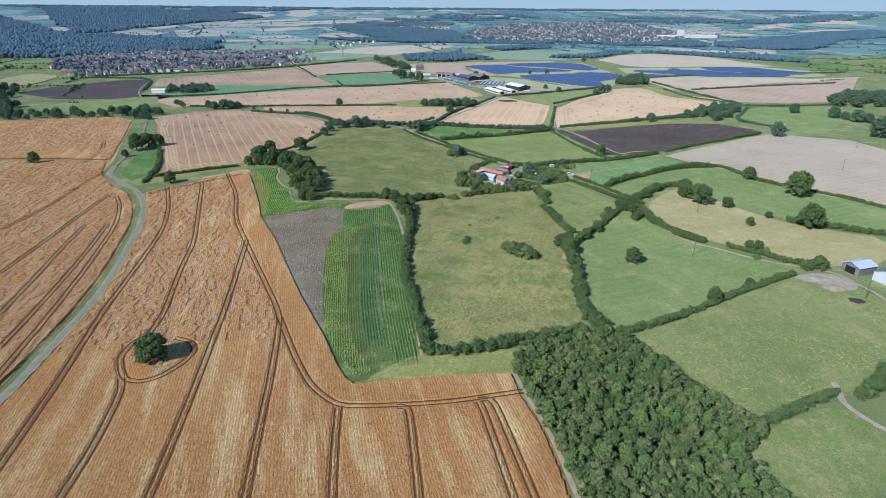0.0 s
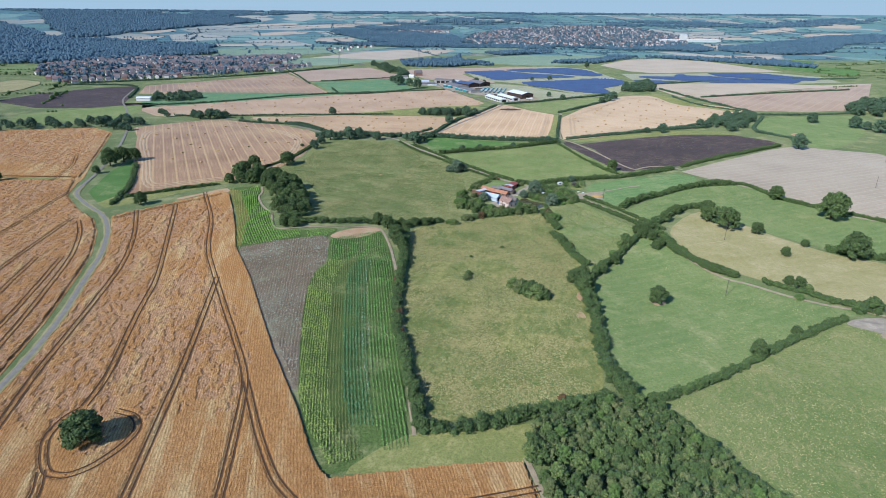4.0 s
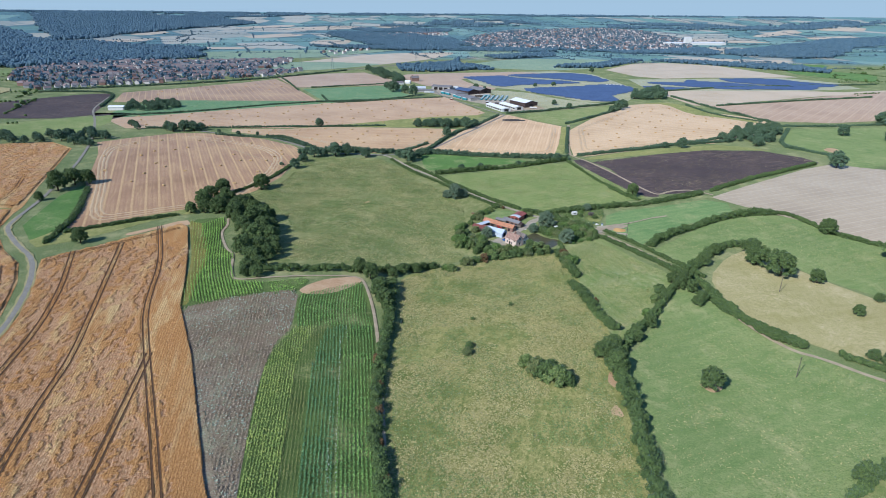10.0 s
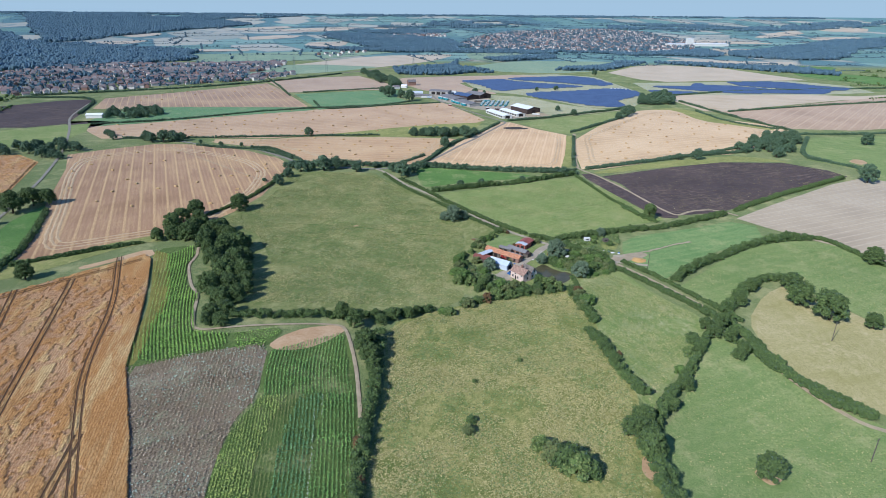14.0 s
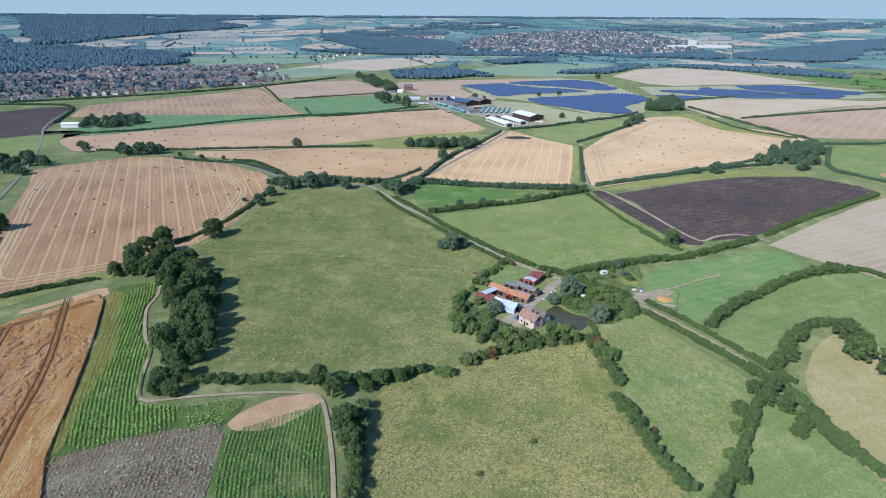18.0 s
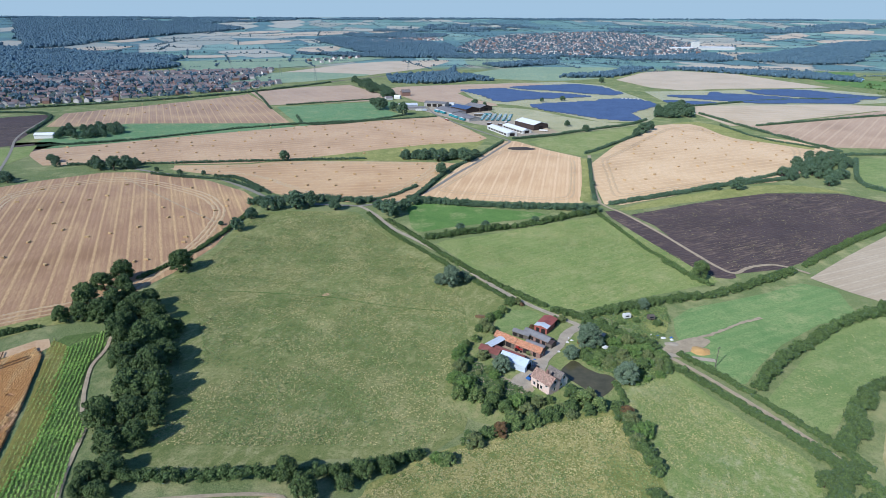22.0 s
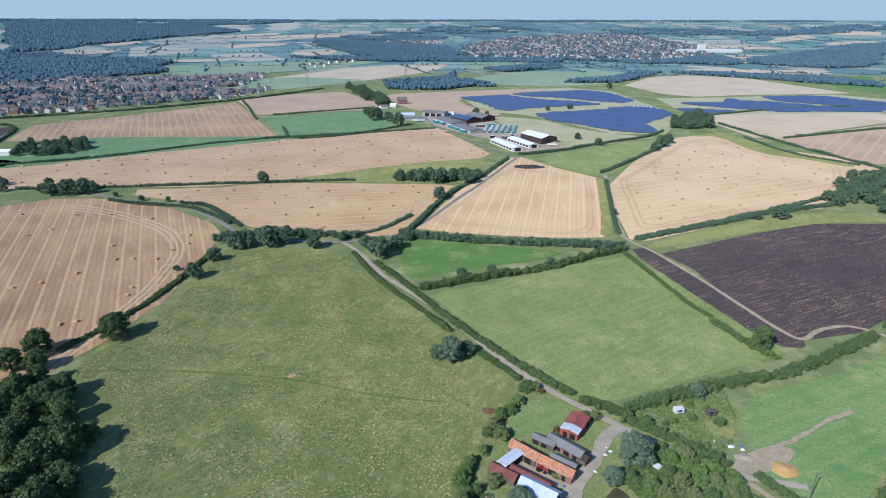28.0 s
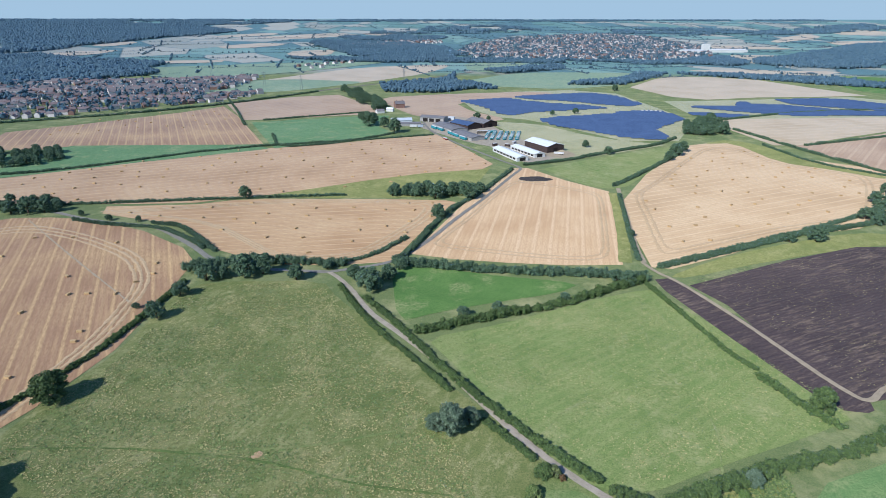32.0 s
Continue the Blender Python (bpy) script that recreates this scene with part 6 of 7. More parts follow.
bales(scatter([(-305, 716), (-360, 775), (-303, 800), (-197, 890), (-58, 935), (4, 960), (37, 895), (55, 840), (44, 830), (-44, 770), (-138, 740)], 85, 3, 14), 2)
bales(scatter([(-210, 705), (-110, 730), (0, 732), (8, 722), (2, 696), (-20, 650), (-40, 632), (-84, 632), (-131, 680)], 30, 4, 16), 3)
bales(scatter([(150, 752), (232, 872), (300, 920), (308, 850), (355, 805), (290, 710), (210, 676), (130, 640)], 50, 5, 16), 4)
bales(scatter([(-420, 925), (-380, 1130), (-311, 1230), (-230, 1030), (-300, 990)], 30, 6, 22), 5)

# ================= buildings =================
def gable(name, label, x, y, turn, length, width, eave, ridge, wall, roof, over=0.3, category="farm building", base=0.0, roof_b=None, windows=(), doors=(), chimney=None, z0=None):
    """A gabled building: walls with gable ends, two roof slabs with eaves, and its openings as parts."""
    ob = thing(name, x, y, (rise(x, y) if z0 is None else z0) + 0.06, turn, label, category)
    L, W = length / 2, width / 2
    bm = bmesh.new()
    lo = [bm.verts.new(p) for p in ((-L, -W, -0.3), (L, -W, -0.3), (L, W, -0.3), (-L, W, -0.3))]
    hi = [bm.verts.new(p) for p in ((-L, -W, eave), (L, -W, eave), (L, W, eave), (-L, W, eave))]
    top = [bm.verts.new((-L, 0, ridge)), bm.verts.new((L, 0, ridge))]
    for f in ((lo[0], lo[1], hi[1], hi[0]), (lo[2], lo[3], hi[3], hi[2]), (lo[1], lo[2], hi[2], top[1], hi[1]), (lo[3], lo[0], hi[0], top[0], hi[3])):
        bm.faces.new(f)
    part("wall", bm, M[wall], ob)
    t = 0.14
    run = math.hypot(W, ridge - eave)
    k = 1 + over / run
    for side, m in ((-1, roof), (1, roof_b or roof)):
        bm = bmesh.new()
        e = (side * W * k, eave - (ridge - eave) * (k - 1))
        n = Vector((0, side * (ridge - eave), W)).normalized() * t
        pts = [(-L - over, 0, ridge), (L + over, 0, ridge), (L + over, e[0], e[1]), (-L - over, e[0], e[1])]
        a = [bm.verts.new(Vector(p) + Vector((0, 0, 0.02))) for p in pts]
        b = [bm.verts.new(Vector(p) + n + Vector((0, 0, 0.02))) for p in pts]
        bm.faces.new(b)
        bm.faces.new(a[::-1])
        for i in range(4):
            bm.faces.new((a[i], a[(i + 1) % 4], b[(i + 1) % 4], b[i]))
        bmesh.ops.recalc_face_normals(bm, faces=list(bm.faces))
        part("roof_slope", bm, M[m], ob)
    # Open fronts are dark slabs on the wall: their inner shade is painted.
    for kind, items, mat in (("window", windows, "glass"), ("door", doors, "door_and_gap_shade")):
        for face, along, w, z, h in items:
            bm = bmesh.new()
            if face in ("s", "n"):
                yy = -W - 0.03 if face == "s" else W - 0.03
                box(bm, along - w / 2, yy, z, along + w / 2, yy + 0.06, z + h)
            else:
                xx = L - 0.03 if face == "e" else -L - 0.03
                box(bm, xx, along - w / 2, z, xx + 0.06, along + w / 2, z + h)
            o = part(kind, bm, M[mat], ob)
            if kind == "window":
                bm = bmesh.new()
                if face in ("s", "n"):
                    yy = -W - 0.06 if face == "s" else W - 0.02
                    for u in (-w / 2 - 0.05, w / 2 - 0.05):
                        box(bm, along + u, yy, z - 0.08, along + u + 0.1, yy + 0.08, z + h + 0.05)
                    box(bm, along - w / 2, yy, z - 0.08, along + w / 2, yy + 0.08, z)
                else:
                    xx = L - 0.02 if face == "e" else -L - 0.06
                    for u in (-w / 2 - 0.05, w / 2 - 0.05):
                        box(bm, xx, along + u, z - 0.08, xx + 0.08, along + u + 0.1, z + h + 0.05)
                    box(bm, xx, along - w / 2, z - 0.08, xx + 0.08, along + w / 2, z)
                part("frame", bm, M["whitepaint"], o, "white window frame")
    for cx, cy in chimney or ():
        bm = bmesh.new()
        box(bm, cx - 0.4, cy - 0.4, eave, cx + 0.4, cy + 0.4, ridge + 1.0)
        box(bm, cx - 0.48, cy - 0.48, ridge + 1.0, cx + 0.48, cy + 0.48, ridge + 1.15)
        ch = part("chimney", bm, M["brick"], ob, "brick chimney stack")
        for u in (-0.18, 0.18):
            bm = bmesh.new()
            bmesh.ops.create_cone(bm, cap_ends=True, segments=8, radius1=0.13, radius2=0.1, depth=0.45, matrix=Matrix.Translation((cx + u, cy, ridge + 1.37)))
            part("chimney_pot", bm, M["pantile"], ch)
    return ob


# farmhouse: two ranges side by side
house = gable("farmhouse", "old pink-rendered farmhouse with clay tile roof", 41.2, 406.6, -52, 8.4, 5.2, 3.6, 5.9, "pinkwall", "claytile", 0.35, "house",
              windows=[("s", -2.6, 1.0, 0.9, 1.1), ("s", 0.6, 1.0, 0.9, 1.1), ("s", 2.8, 1.0, 2.7, 1.0), ("s", -1.2, 1.0, 2.7, 1.0), ("e", 0.0, 1.2, 1.0, 1.2), ("e", 0.0, 1.1, 3.6, 1.1), ("n", 1.0, 1.0, 3.0, 1.0)],
              doors=[("s", -0.9, 0.95, 0.0, 2.05)], chimney=[(0.6, 0.0)])
gable("farmhouse_wing", "rear farmhouse wing under lichen-grey tiles", 45.4, 409.3, -52, 6.2, 4.8, 2.6, 5.6, "whitepaint", "darktile", 0.35, "house",
      windows=[("e", -0.8, 1.0, 0.9, 1.0), ("e", 0.4, 0.9, 3.2, 1.0)])
gable("pantile_barn", "long timber barn under orange pantiles", 31.0, 436.0, -42, 9.4, 3.9, 2.5, 4.0, "boards", "pantile", 0.25, windows=[("s", -3, 0.9, 1.2, 0.8)], doors=[("s", -1, 1.2, 0, 2.0), ("s", 2.2, 2.2, 0, 2.1)])
gable("pantile_barn", "long brick barn under pale orange pantiles", 39.0, 429.6, -38, 11.2, 3.8, 2.4, 3.8, "brick", "pantile", 0.25, doors=[("s", -3.6, 1.2, 0, 2.0), ("s", -0.4, 2.4, 0, 2.0), ("s", 3.2, 1.2, 0, 1.9)], windows=[("e", 0, 0.8, 1.0, 0.9)])
gable("lean_to", "low grey-roofed lean-to behind the pantile barn", 41.8, 432.6, -38, 8.0, 2.0, 1.8, 2.2, "boards", "greysheet", 0.15)
gable("cart_shed", "low open shed under grey corrugated sheets", 37.6, 441.2, -36, 7.2, 2.6, 2.0, 2.7, "boards", "greysheet", 0.2, doors=[("s", -2.4, 1.6, 0.1, 1.5), ("s", 0.4, 1.8, 0.1, 1.5)])
gable("open_shed", "long dark-roofed shed with open brick front", 43.6, 438.6, -44, 11.6, 3.8, 2.3, 3.3, "brick", "greysheet", 0.3, doors=[("s", -4.4, 1.0, 0, 1.7), ("s", -1.8, 1.8, 0.3, 1.4), ("s", 1.2, 2.0, 0.2, 1.6), ("s", 4.0, 1.6, 0.2, 1.6)])
gable("shed_end", "square end bay under dark boards", 48.0, 433.8, -44, 2.6, 3.4, 2.0, 2.7, "boards", "darkboards", 0.2)
gable("red_barn", "small red barn with rusty red sheet roof", 49.2, 449.9, 56, 6.6, 5.6, 2.7, 3.4, "rust", "rust", 0.25, roof_b="rust", doors=[("s", 2.0, 2.4, 0, 2.2)])
gable("red_barn_porch", "front bay of the red barn under pale new sheets", 46.3, 445.6, 56, 2.9, 5.6, 2.65, 3.3, "rust", "palesheet", 0.2, doors=[("w", -1.2, 1.8, 0, 2.1), ("w", 1.2, 1.4, 0, 2.0)])
gable("sheet_barn", "barn with pale blue-grey corrugated roof", 32.6, 420.4, -36, 10.6, 5.2, 2.6, 4.2, "bluesheet", "bluesheet", 0.3, roof_b="bluesheet", doors=[("e", 0.4, 3.0, 0, 2.4)])
gable("lean_to", "narrow lean-to with dark oxide-red roof", 31.2, 426.0, -37, 12.4, 2.4, 2.0, 2.6, "boards", "oxide", 0.2)
gable("rusty_shed", "shed under a rusted red-brown roof", 24.0, 427.6, -36, 8.2, 3.6, 2.1, 3.2, "boards", "oxide", 0.25)
gable("pole_barn", "open pole barn with pale sheet roof", 26.2, 432.6, 44, 7.8, 2.9, 2.7, 3.1, "boards", "palesheet", 0.25, doors=[("s", 0, 6.0, 0, 2.2)])


def car(x, y, turn, paint, label):
    ob = thing("car", x, y, rise(x, y) + 0.2, turn, label, "car")
    bm = bmesh.new()
    prof = [(-2.0, 0.35), (-2.0, 0.8), (-1.1, 0.92), (-0.5, 1.42), (1.0, 1.45), (1.7, 0.98), (2.05, 0.9), (2.05, 0.35)]
    rows = []
    for yy, k in ((-0.85, 0), (-0.78, 1), (0.78, 1), (0.85, 0)):
        rows.append([bm.verts.new((px, yy * (0.86 if pz > 1.2 else 1), pz + (0.03 if k else 0))) for px, pz in prof])
    for a, b in zip(rows, rows[1:]):
        for i in range(len(prof)):
            j = (i + 1) % len(prof)
            bm.faces.new((a[i], a[j], b[j], b[i]))
    bm.faces.new(rows[0])
    bm.faces.new(rows[-1][::-1])
    bmesh.ops.recalc_face_normals(bm, faces=list(bm.faces))
    part("body", bm, M[paint], ob)
    for nm, p in (("windscreen", ((-1.08, 0.96), (-0.53, 1.4))), ("rear_window", ((1.66, 1.02), (1.04, 1.42)))):
        bm = bmesh.new()
        (x0, z0), (x1, z1) = p
        s = -0.02 if x0 < 0 else 0.02
        bm.faces.new([bm.verts.new(q) for q in ((x0 + s, -0.68, z0 + 0.03), (x0 + s, 0.68, z0 + 0.03), (x1 + s, 0.6, z1 + 0.03), (x1 + s, -0.6, z1 + 0.03))])
        part(nm, bm, M["glass"], ob)
    for wx in (-1.3, 1.3):
        for wy in (-0.82, 0.82):
            bm = bmesh.new()
            bmesh.ops.create_cone(bm, cap_ends=True, segments=14, radius1=0.32, radius2=0.32, depth=0.2, matrix=Matrix.Translation((wx, wy, 0.3)) @ Matrix.Rotation(radians(90), 4, "X"))
            wheel = part("wheel", bm, M["rubber"], ob)
            bm = bmesh.new()
            bmesh.ops.create_cone(bm, cap_ends=True, segments=10, radius1=0.19, radius2=0.17, depth=0.22, matrix=Matrix.Translation((wx, wy, 0.3)) @ Matrix.Rotation(radians(90), 4, "X"))
            part("rim", bm, M["steel"], wheel)
    return ob


car(37.2, 411.6, 38, "carblue", "blue hatchback car parked in the yard")
car(38.8, 417.4, 42, "cardark", "dark car parked beside the barn")


def caravan(x, y, turn, label, length=3.4, paint="whitepaint"):
    ob = thing("caravan", x, y, rise(x, y) + 0.1, turn, label, "caravan")
    bm = bmesh.new()
    box(bm, -length / 2, -1.0, 0.45, length / 2, 1.0, 2.35)
    bmesh.ops.bevel(bm, geom=list(bm.edges), offset=0.28, segments=2, affect="EDGES")
    part("body", bm, M[paint], ob)
    bm = bmesh.new()
    box(bm, -length * 0.25, -1.02, 1.3, length * 0.2, -0.99, 1.9)
    part("window", bm, M["glass"], ob)
    for s in (-1, 1):
        bm = bmesh.new()
        bmesh.ops.create_cone(bm, cap_ends=True, segments=12, radius1=0.3, radius2=0.3, depth=0.18, matrix=Matrix.Translation((0, s * 0.9, 0.3)) @ Matrix.Rotation(radians(90), 4, "X"))
        part("wheel", bm, M["rubber"], ob)
    return ob


caravan(84.0, 457.0, 10, "white touring caravan standing by the hedge")
caravan(68.0, 430.0, 30, "small pale caravan among the bushes", 2.2)
caravan(94.0, 456.0, 5, "low grey-brown trailer on rough ground", 3.2, "boards")


def tractor(x, y, turn):
    ob = thing("tractor", x, y, rise(x, y) + 0.2, turn, "small red tractor in the barn yard", "tractor")
    bm = bmesh.new()
    box(bm, 0.1, -0.35, 0.7, 1.7, 0.35, 1.35)
    bmesh.ops.bevel(bm, geom=list(bm.edges), offset=0.1, segments=2, affect="EDGES")
    part("bonnet", bm, M["red"], ob)
    bm = bmesh.new()
    box(bm, -1.2, -0.6, 0.8, 0.1, 0.6, 2.2)
    bmesh.ops.bevel(bm, geom=list(bm.edges), offset=0.1, segments=1, affect="EDGES")
    part("cab", bm, M["red"], ob)
    for wx, wr in ((-0.7, 0.7), (1.2, 0.42)):
        for wy in (-0.75, 0.75):
            bm = bmesh.new()
            bmesh.ops.create_cone(bm, cap_ends=True, segments=16, radius1=wr, radius2=wr, depth=0.35, matrix=Matrix.Translation((wx, wy, wr)) @ Matrix.Rotation(radians(90), 4, "X"))
            part("wheel", bm, M["rubber"], ob)


tractor(35.0, 430.2, -30)


def heap(name, mat, x, y, rx, ry, h, label, seed=1, category="heap"):
    """A loose heap with an uneven crest."""
    vs, fs = [(x, y, rise(x, y) + h)], []
    rings, seg = 6, 26
    for i in range(1, rings + 1):
        t = i / rings
        for j in range(seg):
            a = j * math.tau / seg
            k = 1 + 0.25 * noise.noise((math.cos(a) * 1.5, math.sin(a) * 1.5, seed))
            px, py = x + math.cos(a) * rx * t * k, y + math.sin(a) * ry * t * k
            pz = h * (1 - t) ** 1.1 * (0.8 + 0.5 * noise.noise((px * 0.7, py * 0.7, seed)))
            vs.append((px, py, rise(px, py) + (pz + 0.1 if i < rings else -0.05)))
            if i == 1:
                fs.append((0, 1 + j, 1 + (j + 1) % seg))
            else:
                a0, b0 = 1 + (i - 2) * seg, 1 + (i - 1) * seg
                fs.append((a0 + j, b0 + j, b0 + (j + 1) % seg, a0 + (j + 1) % seg))
    return tagged(mesh_ob(name, vs, fs, M[mat], smooth=True), label, category)


heap("sandy_mound", "pile", 105.0, 431.0, 4.2, 3.6, 1.3, "spread heap of yellow sand beside the track", 2)
heap("gravel_mound", "gravel", 96, 436, 3.2, 2.2, 0.7, "pale rubble heap beside the track", 3)
heap("muck_mound", "muck", 81, 794, 14, 9, 1.4, "dark flat muck heap on the stubble", 4)
heap("earth_mound", "dirt", 122, 892, 9, 6, 2.6, "brown earth heap beside the sheds", 5)
heap("earth_mound", "dirt", 179, 247, 6, 4, 1.2, "brown earth heap beside the farm track", 6)
heap("gravel_mound", "gravel", 175, 257, 6, 4, 0.8, "pale gravel heap beside the barn", 7)
heap("muck_mound", "muck", 181, 234, 4, 3, 0.9, "dark muck heap near the track", 8)
# Unidentified pale and blue scrap, built as low heaps.
for x, y, w in ((94, 441, 1.2), (90, 443, 0.9), (97, 439.5, 0.8), (50.2, 430.0, 0.9), (48.4, 398.8, 0.8), (55, 437, 0.9), (57, 438.5, 0.8), (56, 440, 0.6)):
    heap("tarpaulin", "whitepaint", x, y, w, w * 0.7, 0.6, "low heap of pale scrap on the ground", int(x))
for x, y, w in ((92.5, 442.5, 0.8), (97.5, 441.3, 0.7), (40.2, 424.2, 0.8)):
    heap("tarpaulin", "carblue", x, y, w, w * 0.6, 0.6, "low heap of blue scrap on the ground", int(x))

POND = [(48.4, 417.1), (51.5, 421), (54.5, 424.1), (56.5, 422.1), (57.7, 419.2), (62.0, 414.9), (65.5, 414.4), (67.6, 410.8), (63.7, 404.6), (59.1, 400.4), (57.3, 402.1), (53.1, 408.0), (50.4, 411.6)]
tagged(field("pond", "water", 6, POND, "still brown farm pond with reeds", 2), category="pond")
field("farm_grass", "pasture", 1, [(8, 402), (13, 388), (30, 383), (50, 392), (68, 399), (80, 415), (92, 428), (72, 452), (54, 464), (36, 471), (24, 447), (11, 424)], "rank grass round the farm buildings")
field("farm_yard", "gravel", 5, [(29, 407), (36, 405), (40, 411), (43.5, 418), (45, 424), (40, 424), (37, 418), (31, 413)], "pale gravel yard before the farmhouse")
field("stock_yard", "dirt", 4, [(26, 435), (30, 437.5), (36, 433), (43, 427), (42, 423), (37, 424), (29, 431)], "brown trodden yard between the barns")
strip("farm_drive", "gravel", [(64, 450), (59, 447.5), (56, 443), (52, 436), (46, 428), (42, 421), (39, 413)], 4.2, 7, "pale gravel farm drive", 0.1)
field("worn_ground", "dirt", 4, [(12, 421), (18, 424), (27, 412), (36, 409), (38, 404), (30, 402), (22, 404), (15, 411)], "worn earthy garden ground")
field("mound", "green", 3, [(33, 464), (46, 464), (49, 457), (43, 446), (35, 447), (27, 444), (28, 454)], "lush green grass bank behind the barns", 2)
field("trackside_yard", "dirt", 7, [(88, 429), (93, 435), (100, 439), (108, 442), (113, 439), (107, 433), (97, 429)], "bare gravel patch beside the track", 2)
strip("field_track", "dirt", [(100, 437), (109, 441), (119, 446), (130, 453), (142, 458)], 1.5, 8, "bare earth path across the mown field", 0.25)
field("rough_ground", "verge", 3, [(69, 455), (71, 459), (91, 465), (105, 471), (100, 450), (89, 435), (75, 446)], "overgrown rough ground beside the lane")
strip("worn_patch", "gravel", [(74, 457), (78, 452), (83, 446)], 3.0, 6, "bare stony strip in rough ground", 0.3)
heap("muck_mound", "autumn", 22.0, 458.0, 2.6, 2.0, 0.5, "flat brown garden heap at the meadow edge", 12)


ROUGH = [(69, 454), (71, 458), (91, 464), (105, 470), (101, 450), (89, 436), (75, 446)]
tufts("weed_tufts", ROUGH, 5000, "leaf3", 0.5, 61, "tall weeds on the rough ground", 0.5)
POND_BANK = [(58, 424), (64, 438), (76, 440), (90, 429), (88, 416), (74, 407), (68, 412), (66, 416), (62, 417)]
GARDEN = [(10, 399), (20, 397), (38, 398), (36, 403), (28, 411), (20, 421), (12, 424), (9, 412)]
tufts("weed_tufts", POND_BANK, 6000, "leaf3", 0.5, 62, "rank weeds round the pond", 0.5)
tufts("weed_tufts", GARDEN, 4000, "leaf2", 0.5, 63, "rank grass and weeds in the garden", 0.4)
for bank, count, seed in ((POND_BANK, 46, 64), (GARDEN, 16, 65), (ROUGH, 9, 66)):
    for x, y in scatter(bank, count, seed, 2.4):
        tree("bush", x, y, random.Random(int(x * 17 + y * 3)).uniform(1.8, 4.6), "", "farm bushes")

# ---- sheds beyond the stubble ----
gable("cattle_shed", "long low cattle shed with white roof", 71, 876, -67.5, 46, 11.5, 3.2, 4.8, "whitepaint", "whitesheet", 0.4, doors=[("s", -18 + 6 * i, 4.2, 0.9, 1.7) for i in range(7)] + [("e", 0, 6, 0.2, 3.0)])
gable("cattle_shed", "long low cattle shed with white roof", 88.5, 888, -64, 40, 11.5, 3.2, 4.8, "whitepaint", "whitesheet", 0.4, doors=[("s", -16 + 5.4 * i, 3.8, 0.9, 1.7) for i in range(7)] + [("e", 0, 6, 0.2, 3.0)])
gable("store_barn", "large barn with dark walls and white roof", 107, 907, -60, 34, 20, 6.0, 8.4, "darkboards", "whitesheet", 0.5, doors=[("e", 0, 5, 0.2, 4.0)])
gable("store_barn", "brown barn with solar panels on its roof", 36, 1020, -50, 30, 20, 5.0, 7.5, "darkboards", "solar", 0.5, roof_b="greysheet")
gable("store_barn", "brown barn with grey sheet roof", 55, 1034, -50, 30, 22, 5.0, 7.8, "darkboards", "greysheet", 0.5, doors=[("e", 0, 6, 0, 4)])
gable("grey_shed", "open-fronted grey shed on the yard", 0, 1062, -20, 30, 16, 5.0, 6.6, "concrete", "greysheet", 0.5, doors=[("s", -8, 6, 0, 4), ("s", 0, 6, 0, 4), ("s", 8, 6, 0, 4)])
gable("grey_shed", "long low grey-roofed shed", 18, 1010, -63, 46, 20, 3.2, 4.6, "concrete", "greysheet", 0.4)
gable("grey_shed", "long low grey-roofed shed", 36, 962, -60, 40, 16, 3.2, 4.6, "concrete", "greysheet", 0.4)
gable("pale_barn", "pale green-white barn near the sheds", -38, 1046, 10, 24, 12, 4.0, 6.0, "palesheet", "palesheet", 0.4)
gable("grey_shed", "low grey farm shed near trees", -28, 1030, 8, 26, 9, 2.8, 4.0, "concrete", "greysheet", 0.4)
gable("brick_house", "brick house with slate roof", -48, 1168, 20, 13, 9, 5.5, 9.0, "brick", "slate", 0.4, "house", chimney=[(-4, 0), (4, 0)])
gable("cottage", "white cottage near the sheds", -70, 1120, 25, 10, 7, 3.0, 5.0, "whitepaint", "slate", 0.3, "house")
gable("cottage", "white cottage near the sheds", -58, 1135, -15, 9, 6, 3.0, 4.8, "whitepaint", "whitesheet", 0.3, "house")
gable("white_barn", "white-roofed barn beside a copse", -386, 826, 8, 17, 9, 3.6, 5.0, "whitepaint", "whitesheet", 0.4)
gable("grey_barn", "open grey-roofed hay barn", 201.5, 265.5, 19, 11.5, 9, 4.0, 5.6, "greysheet", "palesheet", 0.4, z0=0, doors=[("w", 0, 5, 0, 3.4)])
gable("grey_barn", "tall grey sheet barn", 209, 254.5, 25, 11, 9, 4.4, 6.2, "palesheet", "greysheet", 0.4, z0=0, doors=[("s", 1, 3, 0, 3)])


def box_body(name, x, y, turn, l, w, h, mat, label, category, group=""):
    ob = thing(name, x, y, rise(x, y) + 0.1, turn, label, category, group)
    bm = bmesh.new()
    box(bm, -l / 2, -w / 2, 0.5, l / 2, w / 2, h)
    bmesh.ops.bevel(bm, geom=list(bm.edges), offset=0.08, segments=1, affect="EDGES")
    part("body", bm, M[mat], ob)
    bm = bmesh.new()
    box(bm, -l / 2 + 0.2, -w / 2 + 0.2, 0.0, l / 2 - 0.2, w / 2 - 0.2, 0.5)
    part("chassis", bm, M["rubber"], ob)
    bm = bmesh.new()
    box(bm, -l / 2 - 0.02, -w / 2 - 0.02, h, l / 2 + 0.02, w / 2 + 0.02, h + 0.12)
    part("roof", bm, M["whitepaint"], ob)
    return ob


